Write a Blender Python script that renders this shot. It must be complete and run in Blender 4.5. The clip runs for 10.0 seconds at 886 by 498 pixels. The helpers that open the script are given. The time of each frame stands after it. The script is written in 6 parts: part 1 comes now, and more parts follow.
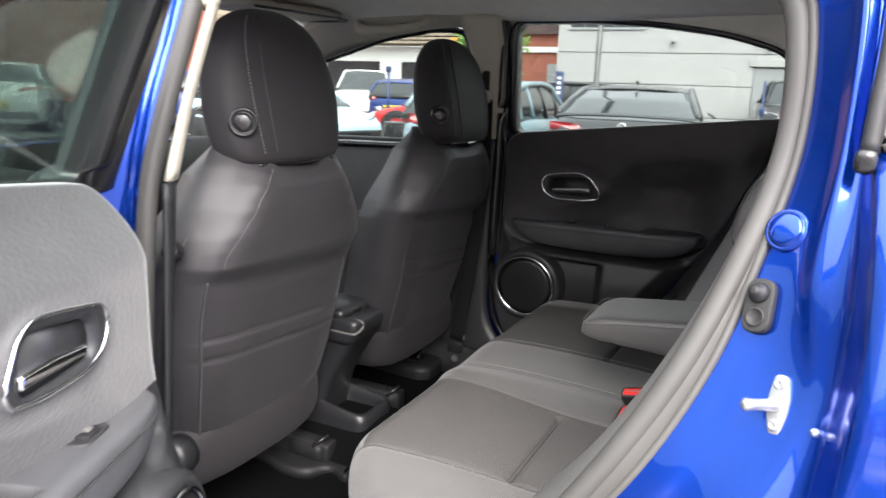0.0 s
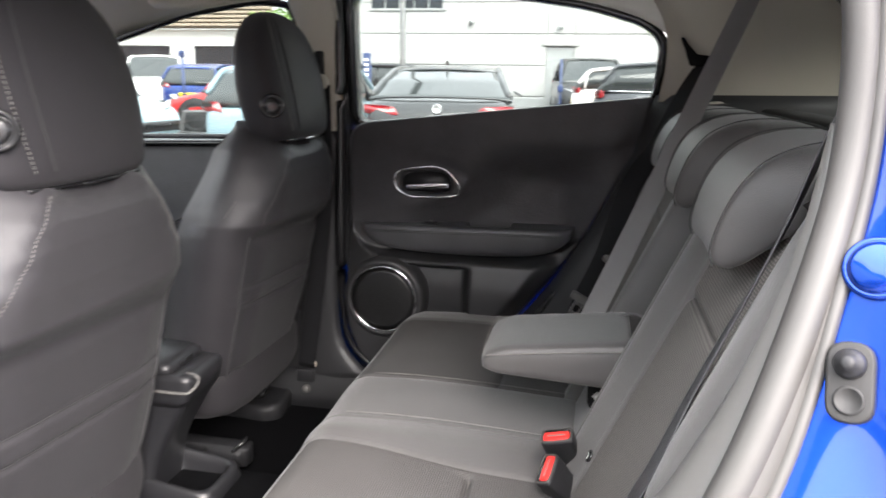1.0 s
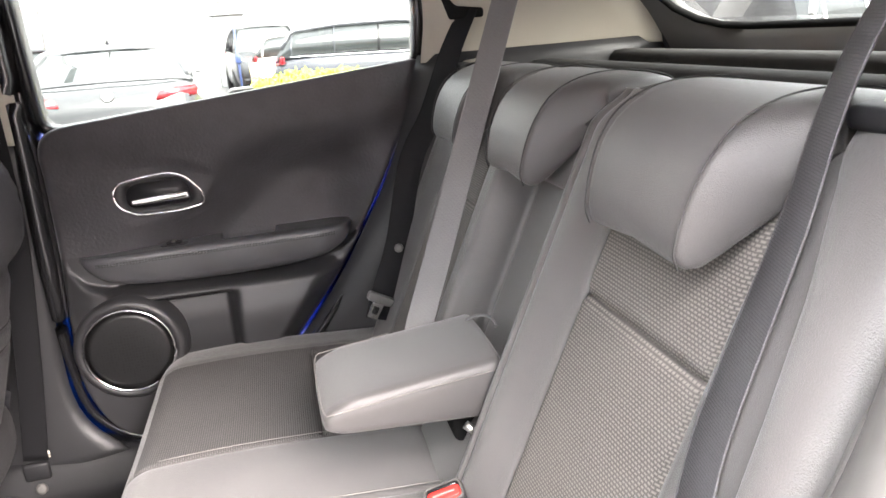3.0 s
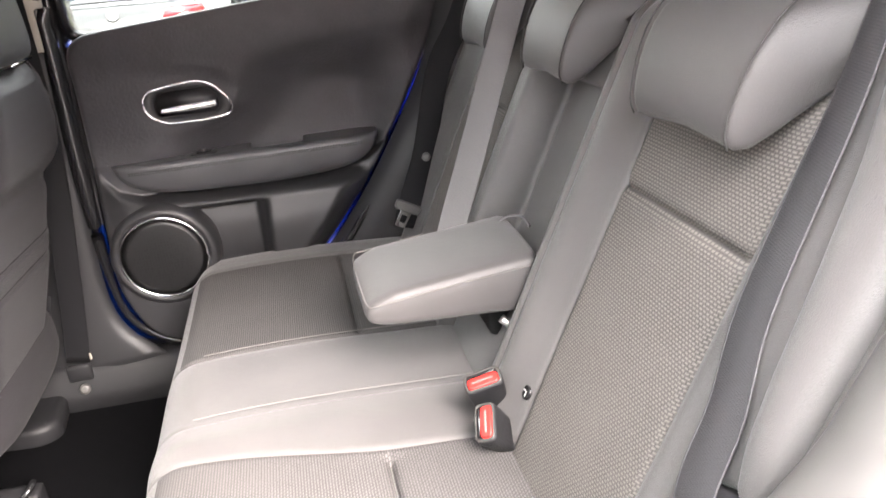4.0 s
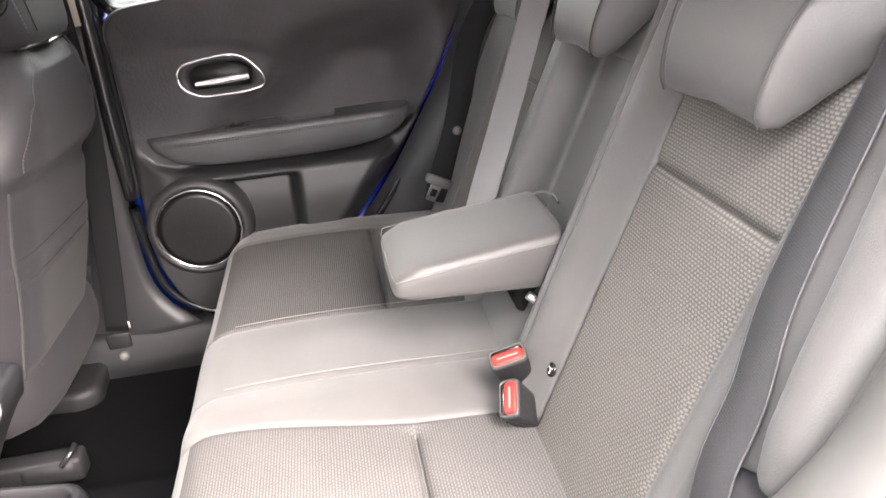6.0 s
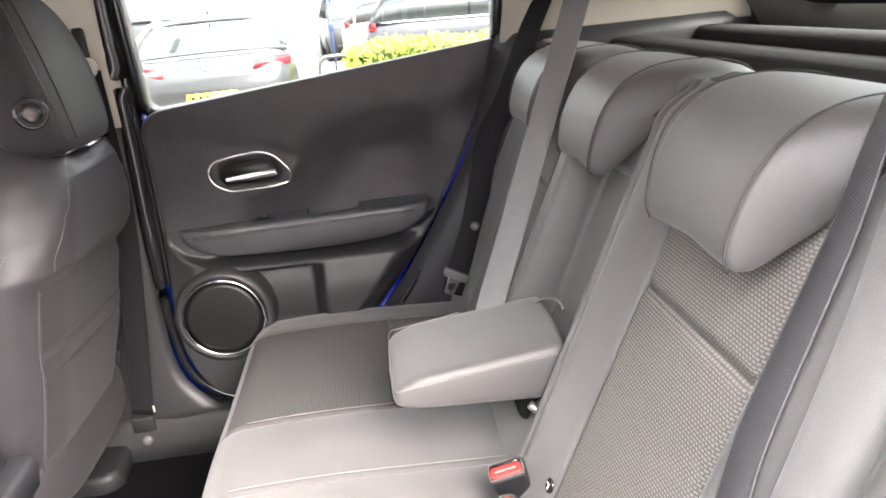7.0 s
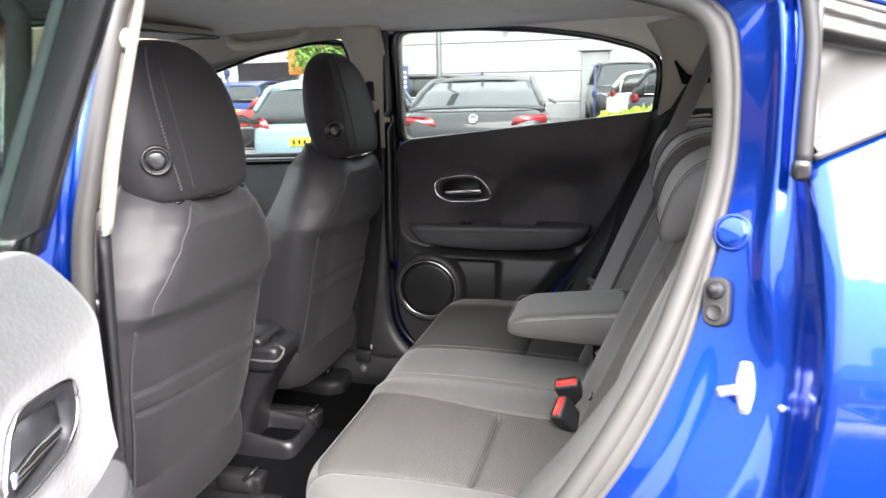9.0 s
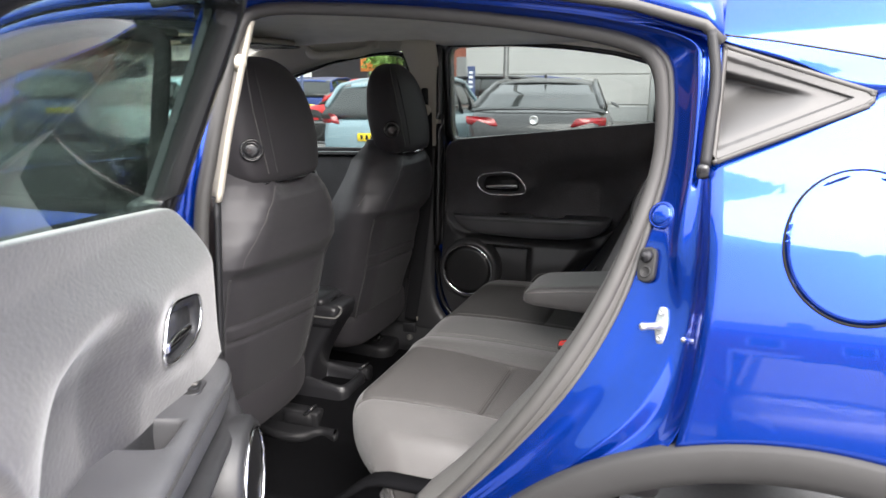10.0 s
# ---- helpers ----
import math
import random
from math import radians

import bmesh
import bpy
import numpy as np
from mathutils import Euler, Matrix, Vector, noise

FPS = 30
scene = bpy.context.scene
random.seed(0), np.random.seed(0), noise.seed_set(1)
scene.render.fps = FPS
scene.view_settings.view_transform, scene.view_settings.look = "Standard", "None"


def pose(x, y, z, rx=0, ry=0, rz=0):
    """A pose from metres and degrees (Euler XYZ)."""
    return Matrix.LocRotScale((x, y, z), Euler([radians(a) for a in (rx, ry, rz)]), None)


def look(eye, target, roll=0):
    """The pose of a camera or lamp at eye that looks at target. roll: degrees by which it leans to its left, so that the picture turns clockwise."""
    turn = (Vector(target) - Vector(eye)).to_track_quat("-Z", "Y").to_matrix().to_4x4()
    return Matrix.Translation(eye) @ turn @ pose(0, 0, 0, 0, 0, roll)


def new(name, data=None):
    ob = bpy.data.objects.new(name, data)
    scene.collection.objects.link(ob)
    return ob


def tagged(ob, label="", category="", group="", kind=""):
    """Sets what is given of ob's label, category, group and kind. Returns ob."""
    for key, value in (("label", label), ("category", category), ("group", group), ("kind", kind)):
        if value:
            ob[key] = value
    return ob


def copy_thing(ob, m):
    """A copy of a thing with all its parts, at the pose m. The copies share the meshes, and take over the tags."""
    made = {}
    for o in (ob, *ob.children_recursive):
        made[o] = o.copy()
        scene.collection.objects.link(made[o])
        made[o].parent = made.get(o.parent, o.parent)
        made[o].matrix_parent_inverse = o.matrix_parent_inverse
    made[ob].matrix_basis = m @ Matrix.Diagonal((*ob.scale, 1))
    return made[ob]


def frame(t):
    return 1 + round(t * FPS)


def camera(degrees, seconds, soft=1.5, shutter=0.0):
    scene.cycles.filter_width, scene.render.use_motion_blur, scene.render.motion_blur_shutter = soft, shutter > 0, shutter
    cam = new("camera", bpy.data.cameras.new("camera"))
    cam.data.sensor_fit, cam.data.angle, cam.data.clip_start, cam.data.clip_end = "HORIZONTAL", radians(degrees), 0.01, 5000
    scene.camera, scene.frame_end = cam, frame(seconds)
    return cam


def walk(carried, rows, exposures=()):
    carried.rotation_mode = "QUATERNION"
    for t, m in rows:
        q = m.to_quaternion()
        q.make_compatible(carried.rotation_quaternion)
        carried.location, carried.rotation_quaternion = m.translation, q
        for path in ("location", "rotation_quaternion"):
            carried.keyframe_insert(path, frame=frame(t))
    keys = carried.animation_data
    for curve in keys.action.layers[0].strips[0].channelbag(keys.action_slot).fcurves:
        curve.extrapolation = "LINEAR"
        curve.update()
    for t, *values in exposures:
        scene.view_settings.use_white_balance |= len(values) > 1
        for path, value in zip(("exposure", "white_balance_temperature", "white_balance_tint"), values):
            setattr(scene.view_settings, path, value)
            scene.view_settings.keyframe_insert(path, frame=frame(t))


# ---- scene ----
cam = camera(62.9, 10.0, shutter=0.4)
PATH = [
    (0, (0.275, -1.434, 1.248), (-0.595, 0.313, 0.81), 2.1),
    (0.5, (0.153, -1.315, 1.242), (-0.495, 0.522, 0.789), 1.5),
    (1, (0.075, -1.183, 1.246), (-0.315, 0.721, 0.776), 0.8),
    (1.5, (0.028, -1.007, 1.246), (-0.051, 0.93, 0.754), -0.6),
    (2, (-0.023, -0.916, 1.251), (0.173, 1.007, 0.736), -2.1),
    (2.2, (-0.044, -0.901, 1.249), (0.215, 1.013, 0.729), -2.7),
    (3.3, (-0.101, -0.918, 1.251), (0.309, 0.939, 0.629), -4.1),
    (3.5, (-0.111, -0.922, 1.242), (0.286, 0.923, 0.58), -4.2),
    (4, (-0.138, -0.936, 1.225), (0.215, 0.878, 0.462), -4.4),
    (4.5, (-0.155, -0.945, 1.216), (0.144, 0.843, 0.37), -4.8),
    (5, (-0.164, -0.949, 1.21), (0.097, 0.821, 0.317), -5.3),
    (5.2, (-0.164, -0.948, 1.208), (0.095, 0.822, 0.314), -4.9),
    (6.5, (-0.091, -0.932, 1.258), (0.133, 0.911, 0.515), -5.6),
    (7, (-0.065, -0.941, 1.285), (0.084, 0.945, 0.636), -5.5),
    (7.5, (-0.026, -0.988, 1.291), (-0.03, 0.93, 0.726), -4.9),
    (8, (0.01, -1.128, 1.301), (-0.166, 0.798, 0.792), -3.5),
    (8.5, (0.062, -1.327, 1.294), (-0.283, 0.585, 0.822), -2.3),
    (9, (0.157, -1.496, 1.291), (-0.343, 0.388, 0.841), -1.3),
    (9.5, (0.261, -1.657, 1.315), (-0.336, 0.199, 0.87), -0.4),
    (10, (0.321, -1.793, 1.321), (-0.343, 0.038, 0.869), 0.1),
]
EXPOSURES = [(t, stops, float(kelvin), tint) for t, stops, kelvin, tint in [(0.0, 2.12, 6400, 13.0), (0.5, 2.33, 6400, 13.0), (1.0, 2.72, 6450, 14.0), (1.5, 3.33, 6550, 15.0), (2.0, 3.82, 6600, 16.0), (3.5, 4.14, 6750, 18.0), (5.0, 4.16, 6800, 18.0), (6.5, 4.18, 6750, 18.0), (7.5, 4.18, 6600, 17.0), (8.0, 3.98, 6500, 16.0), (8.5, 3.38, 6450, 15.0), (9.0, 2.72, 6400, 14.0), (9.5, 2.04, 6400, 13.0), (10.0, 1.82, 6400, 13.0)]]
walk(cam, [(t, look(eye, target, roll)) for t, eye, target, roll in PATH], EXPOSURES)
# ---- world, sun, exposure ----
world = bpy.data.worlds.new("sky")
scene.world = world
world.use_nodes = True
wn, wl = world.node_tree.nodes, world.node_tree.links
sky = wn.new("ShaderNodeTexSky")
sky.sky_type = 'NISHITA'
sky.sun_disc = False
SUN_UP, SUN_TURN = radians(44), radians(144)
sky.sun_elevation, sky.sun_rotation = SUN_UP, SUN_TURN
sky.air_density, sky.dust_density, sky.ozone_density = 1.0, 4.0, 1.0
# an overcast layer: the blue sky is mostly veiled by pale cloud
veil = wn.new("ShaderNodeMix")
veil.data_type = 'RGBA'
cloud = wn.new("ShaderNodeTexNoise")
cloud.inputs["Scale"].default_value = 3.0
cloud.inputs["Detail"].default_value = 5.0
cramp = wn.new("ShaderNodeValToRGB")
cramp.color_ramp.elements[0].position, cramp.color_ramp.elements[0].color = 0.3, (11.3, 11.6, 11.9, 1)
cramp.color_ramp.elements[1].position, cramp.color_ramp.elements[1].color = 0.7, (13.9, 13.9, 13.8, 1)
wtc = wn.new("ShaderNodeTexCoord")
wl.new(wtc.outputs["Generated"], cloud.inputs["Vector"])
wl.new(cloud.outputs["Fac"], cramp.inputs["Fac"])
veil.inputs["Factor"].default_value = 0.85
wl.new(sky.outputs["Color"], veil.inputs["A"])
wl.new(cramp.outputs["Color"], veil.inputs["B"])
# an overcast sky is about three times as bright overhead as at the horizon
up = wn.new("ShaderNodeSeparateXYZ")
wl.new(wtc.outputs["Generated"], up.inputs["Vector"])
grade = wn.new("ShaderNodeMapRange")
grade.inputs["From Min"].default_value, grade.inputs["From Max"].default_value = 0.0, 1.0
grade.inputs["To Min"].default_value, grade.inputs["To Max"].default_value = 0.62, 1.65
wl.new(up.outputs["Z"], grade.inputs["Value"])
tone = wn.new("ShaderNodeVectorMath")
tone.operation = 'SCALE'
wl.new(veil.outputs["Result"], tone.inputs[0])
wl.new(grade.outputs["Result"], tone.inputs["Scale"])
wl.new(tone.outputs["Vector"], wn["Background"].inputs["Color"])
wn["Background"].inputs["Strength"].default_value = 0.112

sun_data = bpy.data.lights.new("sun", 'SUN')
sun_data.energy, sun_data.angle, sun_data.color = 3.8, radians(55), (1.0, 0.95, 0.88)
sun = new("sun", sun_data)
sun.matrix_world = Matrix.Translation((-3, -6, 12)) @ Euler((radians(46), 0, radians(36))).to_matrix().to_4x4()


# ---- materials ----
def material(name, colour, rough=0.6, metal=0.0, coat=0.0, spec=0.5, vary=0.12, scale=30.0, fine=0.0, fine_scale=400.0, bump=0.0, bump_scale=200.0, sheen=0.0, coat_ior=1.5):
    """A surface with a base colour that varies at two scales, and a fine relief."""
    m = bpy.data.materials.new(name)
    m.use_nodes = True
    n, l = m.node_tree.nodes, m.node_tree.links
    b = n["Principled BSDF"]
    b.inputs["Roughness"].default_value, b.inputs["Metallic"].default_value = rough, metal
    b.inputs["Coat Weight"].default_value = coat
    b.inputs["Coat Roughness"].default_value = 0.03
    b.inputs["Coat IOR"].default_value = coat_ior
    b.inputs["Specular IOR Level"].default_value = spec
    b.inputs["Sheen Weight"].default_value = sheen
    tc = n.new("ShaderNodeTexCoord")
    big = n.new("ShaderNodeTexNoise")
    big.inputs["Scale"].default_value, big.inputs["Detail"].default_value = scale, 6.0
    l.new(tc.outputs["Object"], big.inputs["Vector"])
    small = n.new("ShaderNodeTexNoise")
    small.inputs["Scale"].default_value, small.inputs["Detail"].default_value = fine_scale, 3.0
    l.new(tc.outputs["Object"], small.inputs["Vector"])
    k = n.new("ShaderNodeMath")
    k.operation = 'MULTIPLY_ADD'
    l.new(small.outputs["Fac"], k.inputs[0])
    k.inputs[1].default_value = fine
    l.new(big.outputs["Fac"], k.inputs[2])
    ramp = n.new("ShaderNodeValToRGB")
    lo = [c * (1 - vary) for c in colour]
    hi = [min(1, c * (1 + vary)) for c in colour]
    ramp.color_ramp.elements[0].position, ramp.color_ramp.elements[0].color = 0.3, (*lo, 1)
    ramp.color_ramp.elements[1].position, ramp.color_ramp.elements[1].color = 0.7 + fine, (*hi, 1)
    l.new(k.outputs[0], ramp.inputs["Fac"])
    l.new(ramp.outputs["Color"], b.inputs["Base Color"])
    if bump:
        bn = n.new("ShaderNodeTexNoise")
        bn.inputs["Scale"].default_value, bn.inputs["Detail"].default_value = bump_scale, 4.0
        l.new(tc.outputs["Object"], bn.inputs["Vector"])
        bp = n.new("ShaderNodeBump")
        bp.inputs["Strength"].default_value, bp.inputs["Distance"].default_value = bump, 0.001
        l.new(bn.outputs["Fac"], bp.inputs["Height"])
        l.new(bp.outputs["Normal"], b.inputs["Normal"])
    return m


def weave(name, colour, light, turn, size, rough=0.85, mortar=0.3, height=0.35):
    """Woven seat cloth: rows of small staggered stitches over a darker ground. turn: the axis along which its rows follow one another; size: a stitch's length and row height."""
    m = material(name, colour, rough, vary=0.15, scale=12)
    n, l = m.node_tree.nodes, m.node_tree.links
    b = n["Principled BSDF"]
    tc = n.new("ShaderNodeTexCoord")
    sx = n.new("ShaderNodeSeparateXYZ")
    mp = n.new("ShaderNodeCombineXYZ")
    l.new(tc.outputs["Object"], sx.inputs["Vector"])
    l.new(sx.outputs["Y"], mp.inputs["X"])
    l.new(sx.outputs[turn], mp.inputs["Y"])
    # the threads wander a little
    wob = n.new("ShaderNodeTexNoise")
    wob.inputs["Scale"].default_value, wob.inputs["Detail"].default_value = 300.0, 2.0
    l.new(tc.outputs["Object"], wob.inputs["Vector"])
    add = n.new("ShaderNodeVectorMath")
    add.operation = 'MULTIPLY_ADD'
    l.new(wob.outputs["Color"], add.inputs[0])
    add.inputs[1].default_value = (0.0022, 0.0012, 0)
    l.new(mp.outputs["Vector"], add.inputs[2])
    br = n.new("ShaderNodeTexBrick")
    br.offset = 0.5
    br.inputs["Scale"].default_value = 1.0
    br.inputs["Brick Width"].default_value, br.inputs["Row Height"].default_value = size
    br.inputs["Mortar Size"].default_value = min(size) * mortar
    br.inputs["Mortar Smooth"].default_value = 1.0
    l.new(add.outputs["Vector"], br.inputs["Vector"])
    mix = n.new("ShaderNodeMix")
    mix.data_type = 'RGBA'
    old = b.inputs["Base Color"].links[0].from_socket
    l.new(br.outputs["Fac"], mix.inputs["Factor"])
    mix.inputs["A"].default_value = (*light, 1)
    l.new(old, mix.inputs["B"])
    l.new(mix.outputs["Result"], b.inputs["Base Color"])
    bp = n.new("ShaderNodeBump")
    bp.invert = True
    bp.inputs["Strength"].default_value, bp.inputs["Distance"].default_value = height, 0.0012
    l.new(br.outputs["Fac"], bp.inputs["Height"])
    l.new(bp.outputs["Normal"], b.inputs["Normal"])
    return m


def glass(name, tint=(0.9, 0.95, 0.93), rough=0.0, gloss=0.03):
    """Thin window glass: mostly clear, with a plain mirror gloss."""
    m = bpy.data.materials.new(name)
    m.use_nodes = True
    n, l = m.node_tree.nodes, m.node_tree.links
    n.remove(n["Principled BSDF"])
    tr = n.new("ShaderNodeBsdfTransparent")
    tr.inputs["Color"].default_value = (*tint, 1)
    gl = n.new("ShaderNodeBsdfGlossy")
    gl.inputs["Roughness"].default_value = rough
    lw = n.new("ShaderNodeLayerWeight")
    lw.inputs["Blend"].default_value = 0.5
    pw = n.new("ShaderNodeMath")
    pw.operation = 'POWER'
    pw.inputs[1].default_value = 4.0
    l.new(lw.outputs["Facing"], pw.inputs[0])
    fr = n.new("ShaderNodeMath")
    fr.operation = 'MULTIPLY_ADD'
    fr.inputs[1].default_value, fr.inputs[2].default_value = 0.45, gloss
    l.new(pw.outputs[0], fr.inputs[0])
    mx = n.new("ShaderNodeMixShader")
    l.new(fr.outputs[0], mx.inputs["Fac"])
    l.new(tr.outputs["BSDF"], mx.inputs[1])
    l.new(gl.outputs["BSDF"], mx.inputs[2])
    l.new(mx.outputs["Shader"], n["Material Output"].inputs["Surface"])
    return m


BLUE = material("blue_metallic_paint", (0.0008, 0.036, 0.315), 0.25, metal=0.8, coat=0.7, coat_ior=1.5, vary=0.05, scale=3, fine=0.2, fine_scale=3000)
SEAT = material("grey_seat_cloth", (0.074, 0.0705, 0.0695), 0.43, spec=0.55, vary=0.27, scale=7, fine=0.5, fine_scale=750, bump=0.55, bump_scale=900, sheen=0.18)
SEATH = material("charcoal_headrest_cloth", (0.052, 0.0495, 0.049), 0.46, spec=0.5, vary=0.2, scale=9, fine=0.5, fine_scale=750, bump=0.5, bump_scale=900, sheen=0.14)
SEATF = material("dark_grey_seat_cloth", (0.0292, 0.0275, 0.0305), 0.45, spec=0.5, vary=0.16, scale=11, fine=0.45, fine_scale=750, bump=0.5, bump_scale=900, sheen=0.05)
TRIMG = material("grey_grained_plastic", (0.10, 0.097, 0.093), 0.45, vary=0.08, scale=9, fine=0.2, fine_scale=1200, bump=0.3, bump_scale=2200)
MATTE = material("matte_black_strip", (0.012, 0.012, 0.012), 0.95, spec=0.05, vary=0.1)
TRIMP = material("satin_grey_pillar_plastic", (0.023, 0.023, 0.0245), 0.42, spec=0.5, vary=0.08, scale=9, fine=0.2, fine_scale=1200, bump=0.2, bump_scale=2200)
SHELFM = material("black_shelf_carpet", (0.03, 0.029, 0.028), 0.9, spec=0.15, vary=0.2, scale=40, fine=0.4, fine_scale=900, bump=0.4, bump_scale=1200)
PANELQ = material("satin_grey_window_panel", (0.046, 0.045, 0.044), 0.42, spec=0.5, vary=0.06, scale=9, bump=0.12, bump_scale=2200)
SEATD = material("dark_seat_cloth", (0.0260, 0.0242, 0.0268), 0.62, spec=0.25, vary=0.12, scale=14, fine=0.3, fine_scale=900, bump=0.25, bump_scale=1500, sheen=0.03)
WEAVE_FLAT = weave("ribbed_cushion_cloth", (0.036, 0.034, 0.0335), (0.092, 0.087, 0.085), "X", (0.0055, 0.0036), mortar=.46, height=.45)
WEAVE_BACK = weave("dotted_backrest_cloth", (0.060, 0.055, 0.052), (0.172, 0.158, 0.146), "Z", (0.0056, 0.0034), mortar=.46, height=.3)
TRIM = material("black_trim_plastic", (0.016, 0.016, 0.0175), 0.48, spec=0.3, vary=0.1, scale=8, fine=0.2, fine_scale=1200, bump=0.3, bump_scale=2200)
TRIMS = material("soft_dark_door_cloth", (0.0228, 0.0215, 0.0245), 0.50, spec=0.55, vary=0.40, scale=22, fine=0.5, fine_scale=260, bump=0.75, bump_scale=170, sheen=0.42)
CONS = material("black_console_plastic", (0.017, 0.017, 0.019), 0.36, spec=0.5, vary=0.1, scale=8, fine=0.2, fine_scale=1200, bump=0.15, bump_scale=2200)
GLOSSB = material("gloss_black_plastic", (0.012, 0.012, 0.013), 0.22, vary=0.05)
RUBBER = material("grey_door_seal_rubber", (0.044, 0.042, 0.040), 0.55, vary=0.15, scale=10, bump=0.15, bump_scale=900)
BEIGE = material("pale_grey_pillar_trim", (0.43, 0.395, 0.33), 0.65, vary=0.04, scale=6, bump=0.2, bump_scale=1800)
LINING = material("grey_roof_lining", (0.72, 0.685, 0.63), 0.9, vary=0.08, scale=18, fine=0.3, fine_scale=700, bump=0.3, bump_scale=1200)
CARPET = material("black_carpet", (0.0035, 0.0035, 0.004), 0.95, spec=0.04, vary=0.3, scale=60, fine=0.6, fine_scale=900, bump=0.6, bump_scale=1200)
CHROME = material("chrome", (0.9, 0.9, 0.91), 0.07, metal=1.0, vary=0.02)
SILVER = material("dull_silver_metal", (0.6, 0.6, 0.6), 0.35, metal=0.9, vary=0.05)
RED = material("red_button", (0.62, 0.025, 0.02), 0.4, vary=0.06)
BELT = material("grey_belt_webbing", (0.10, 0.097, 0.1), 0.6, vary=0.08, scale=10, fine=0.3, fine_scale=1500, bump=0.3, bump_scale=1800)
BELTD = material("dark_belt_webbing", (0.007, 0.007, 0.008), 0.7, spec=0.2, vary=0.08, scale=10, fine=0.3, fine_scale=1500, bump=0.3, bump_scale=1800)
PADM = material("black_padded_vinyl", (0.066, 0.066, 0.070), 0.38, spec=0.6, vary=0.1, scale=15, bump=0.25, bump_scale=1600)
THREAD = material("grey_stitching", (0.15, 0.142, 0.135), 0.8, vary=0.1)
THREADD = material("dark_stitching", (0.03, 0.03, 0.03), 0.8, vary=0.1)
CLAD = material("grey_arch_cladding", (0.020, 0.0195, 0.0195), 0.6, spec=0.35, vary=0.1, scale=8, bump=0.4, bump_scale=1500)
TYRE = material("tyre_rubber", (0.015, 0.015, 0.016), 0.8, vary=0.15)
GLASS = glass("window_glass", (0.56, 0.59, 0.58))
PRIV = glass("privacy_glass", (0.66, 0.69, 0.68), gloss=0.04)
TINT = glass("tinted_door_glass", (0.56, 0.65, 0.61), gloss=0.045)


def dotted(name, colour, hole, size):
    """Perforated mesh: dark round holes in rows over a surface."""
    m = material(name, colour, 0.45, vary=0.08)
    n, l = m.node_tree.nodes, m.node_tree.links
    b = n["Principled BSDF"]
    tc = n.new("ShaderNodeTexCoord")
    vo = n.new("ShaderNodeTexVoronoi")
    vo.inputs["Scale"].default_value, vo.inputs["Randomness"].default_value = 1.0 / size, 0.25
    l.new(tc.outputs["Object"], vo.inputs["Vector"])
    rp = n.new("ShaderNodeValToRGB")
    rp.color_ramp.elements[0].position, rp.color_ramp.elements[0].color = 0.38, (*hole, 1)
    rp.color_ramp.elements[1].position, rp.color_ramp.elements[1].color = 0.5, (*colour, 1)
    l.new(vo.outputs["Distance"], rp.inputs["Fac"])
    l.new(rp.outputs["Color"], b.inputs["Base Color"])
    return m


MESHD = dotted("perforated_speaker_mesh", (0.008, 0.008, 0.0085), (0.002, 0.002, 0.002), 0.006)


# ---- building tools ----
def link(name, verts, faces, mat, parent=None, label="", smooth=True, mats=None, index=None, sub=0, solid=0.0, bevel=0.0):
    """One mesh object from points and faces, in world metres, under its thing."""
    me = bpy.data.meshes.new(name)
    me.from_pydata([tuple(map(float, v)) for v in verts], [], [tuple(map(int, f)) for f in faces])
    bm = bmesh.new()
    bm.from_mesh(me)
    bmesh.ops.recalc_face_normals(bm, faces=bm.faces)
    bm.to_mesh(me)
    bm.free()
    for q in (mats or [mat]):
        me.materials.append(q)
    me.polygons.foreach_set("use_smooth", [smooth] * len(me.polygons))
    if index is not None:
        me.polygons.foreach_set("material_index", [int(i) for i in index])
    me.update()
    ob = new(name, me)
    if parent is not None:
        ob.parent = parent
        ob.matrix_parent_inverse = parent.matrix_basis.inverted() if parent.type == 'EMPTY' else Matrix()
    if label:
        ob["label"] = label
    if bevel:
        mo = ob.modifiers.new("bevel", 'BEVEL')
        mo.width, mo.segments, mo.limit_method = bevel, 2, 'ANGLE'
        mo.angle_limit = radians(35)
    if sub:
        mo = ob.modifiers.new("smooth", 'SUBSURF')
        mo.levels = mo.render_levels = sub
    if solid:
        mo = ob.modifiers.new("thick", 'SOLIDIFY')
        mo.thickness, mo.offset = solid, 0.0
    return ob


def thing(name, at, label, category, group="", kind=""):
    e = new(name)
    e.empty_display_size = 0.1
    e.location = at
    e.matrix_basis = Matrix.Translation(at)
    return tagged(e, label, category, group, kind)


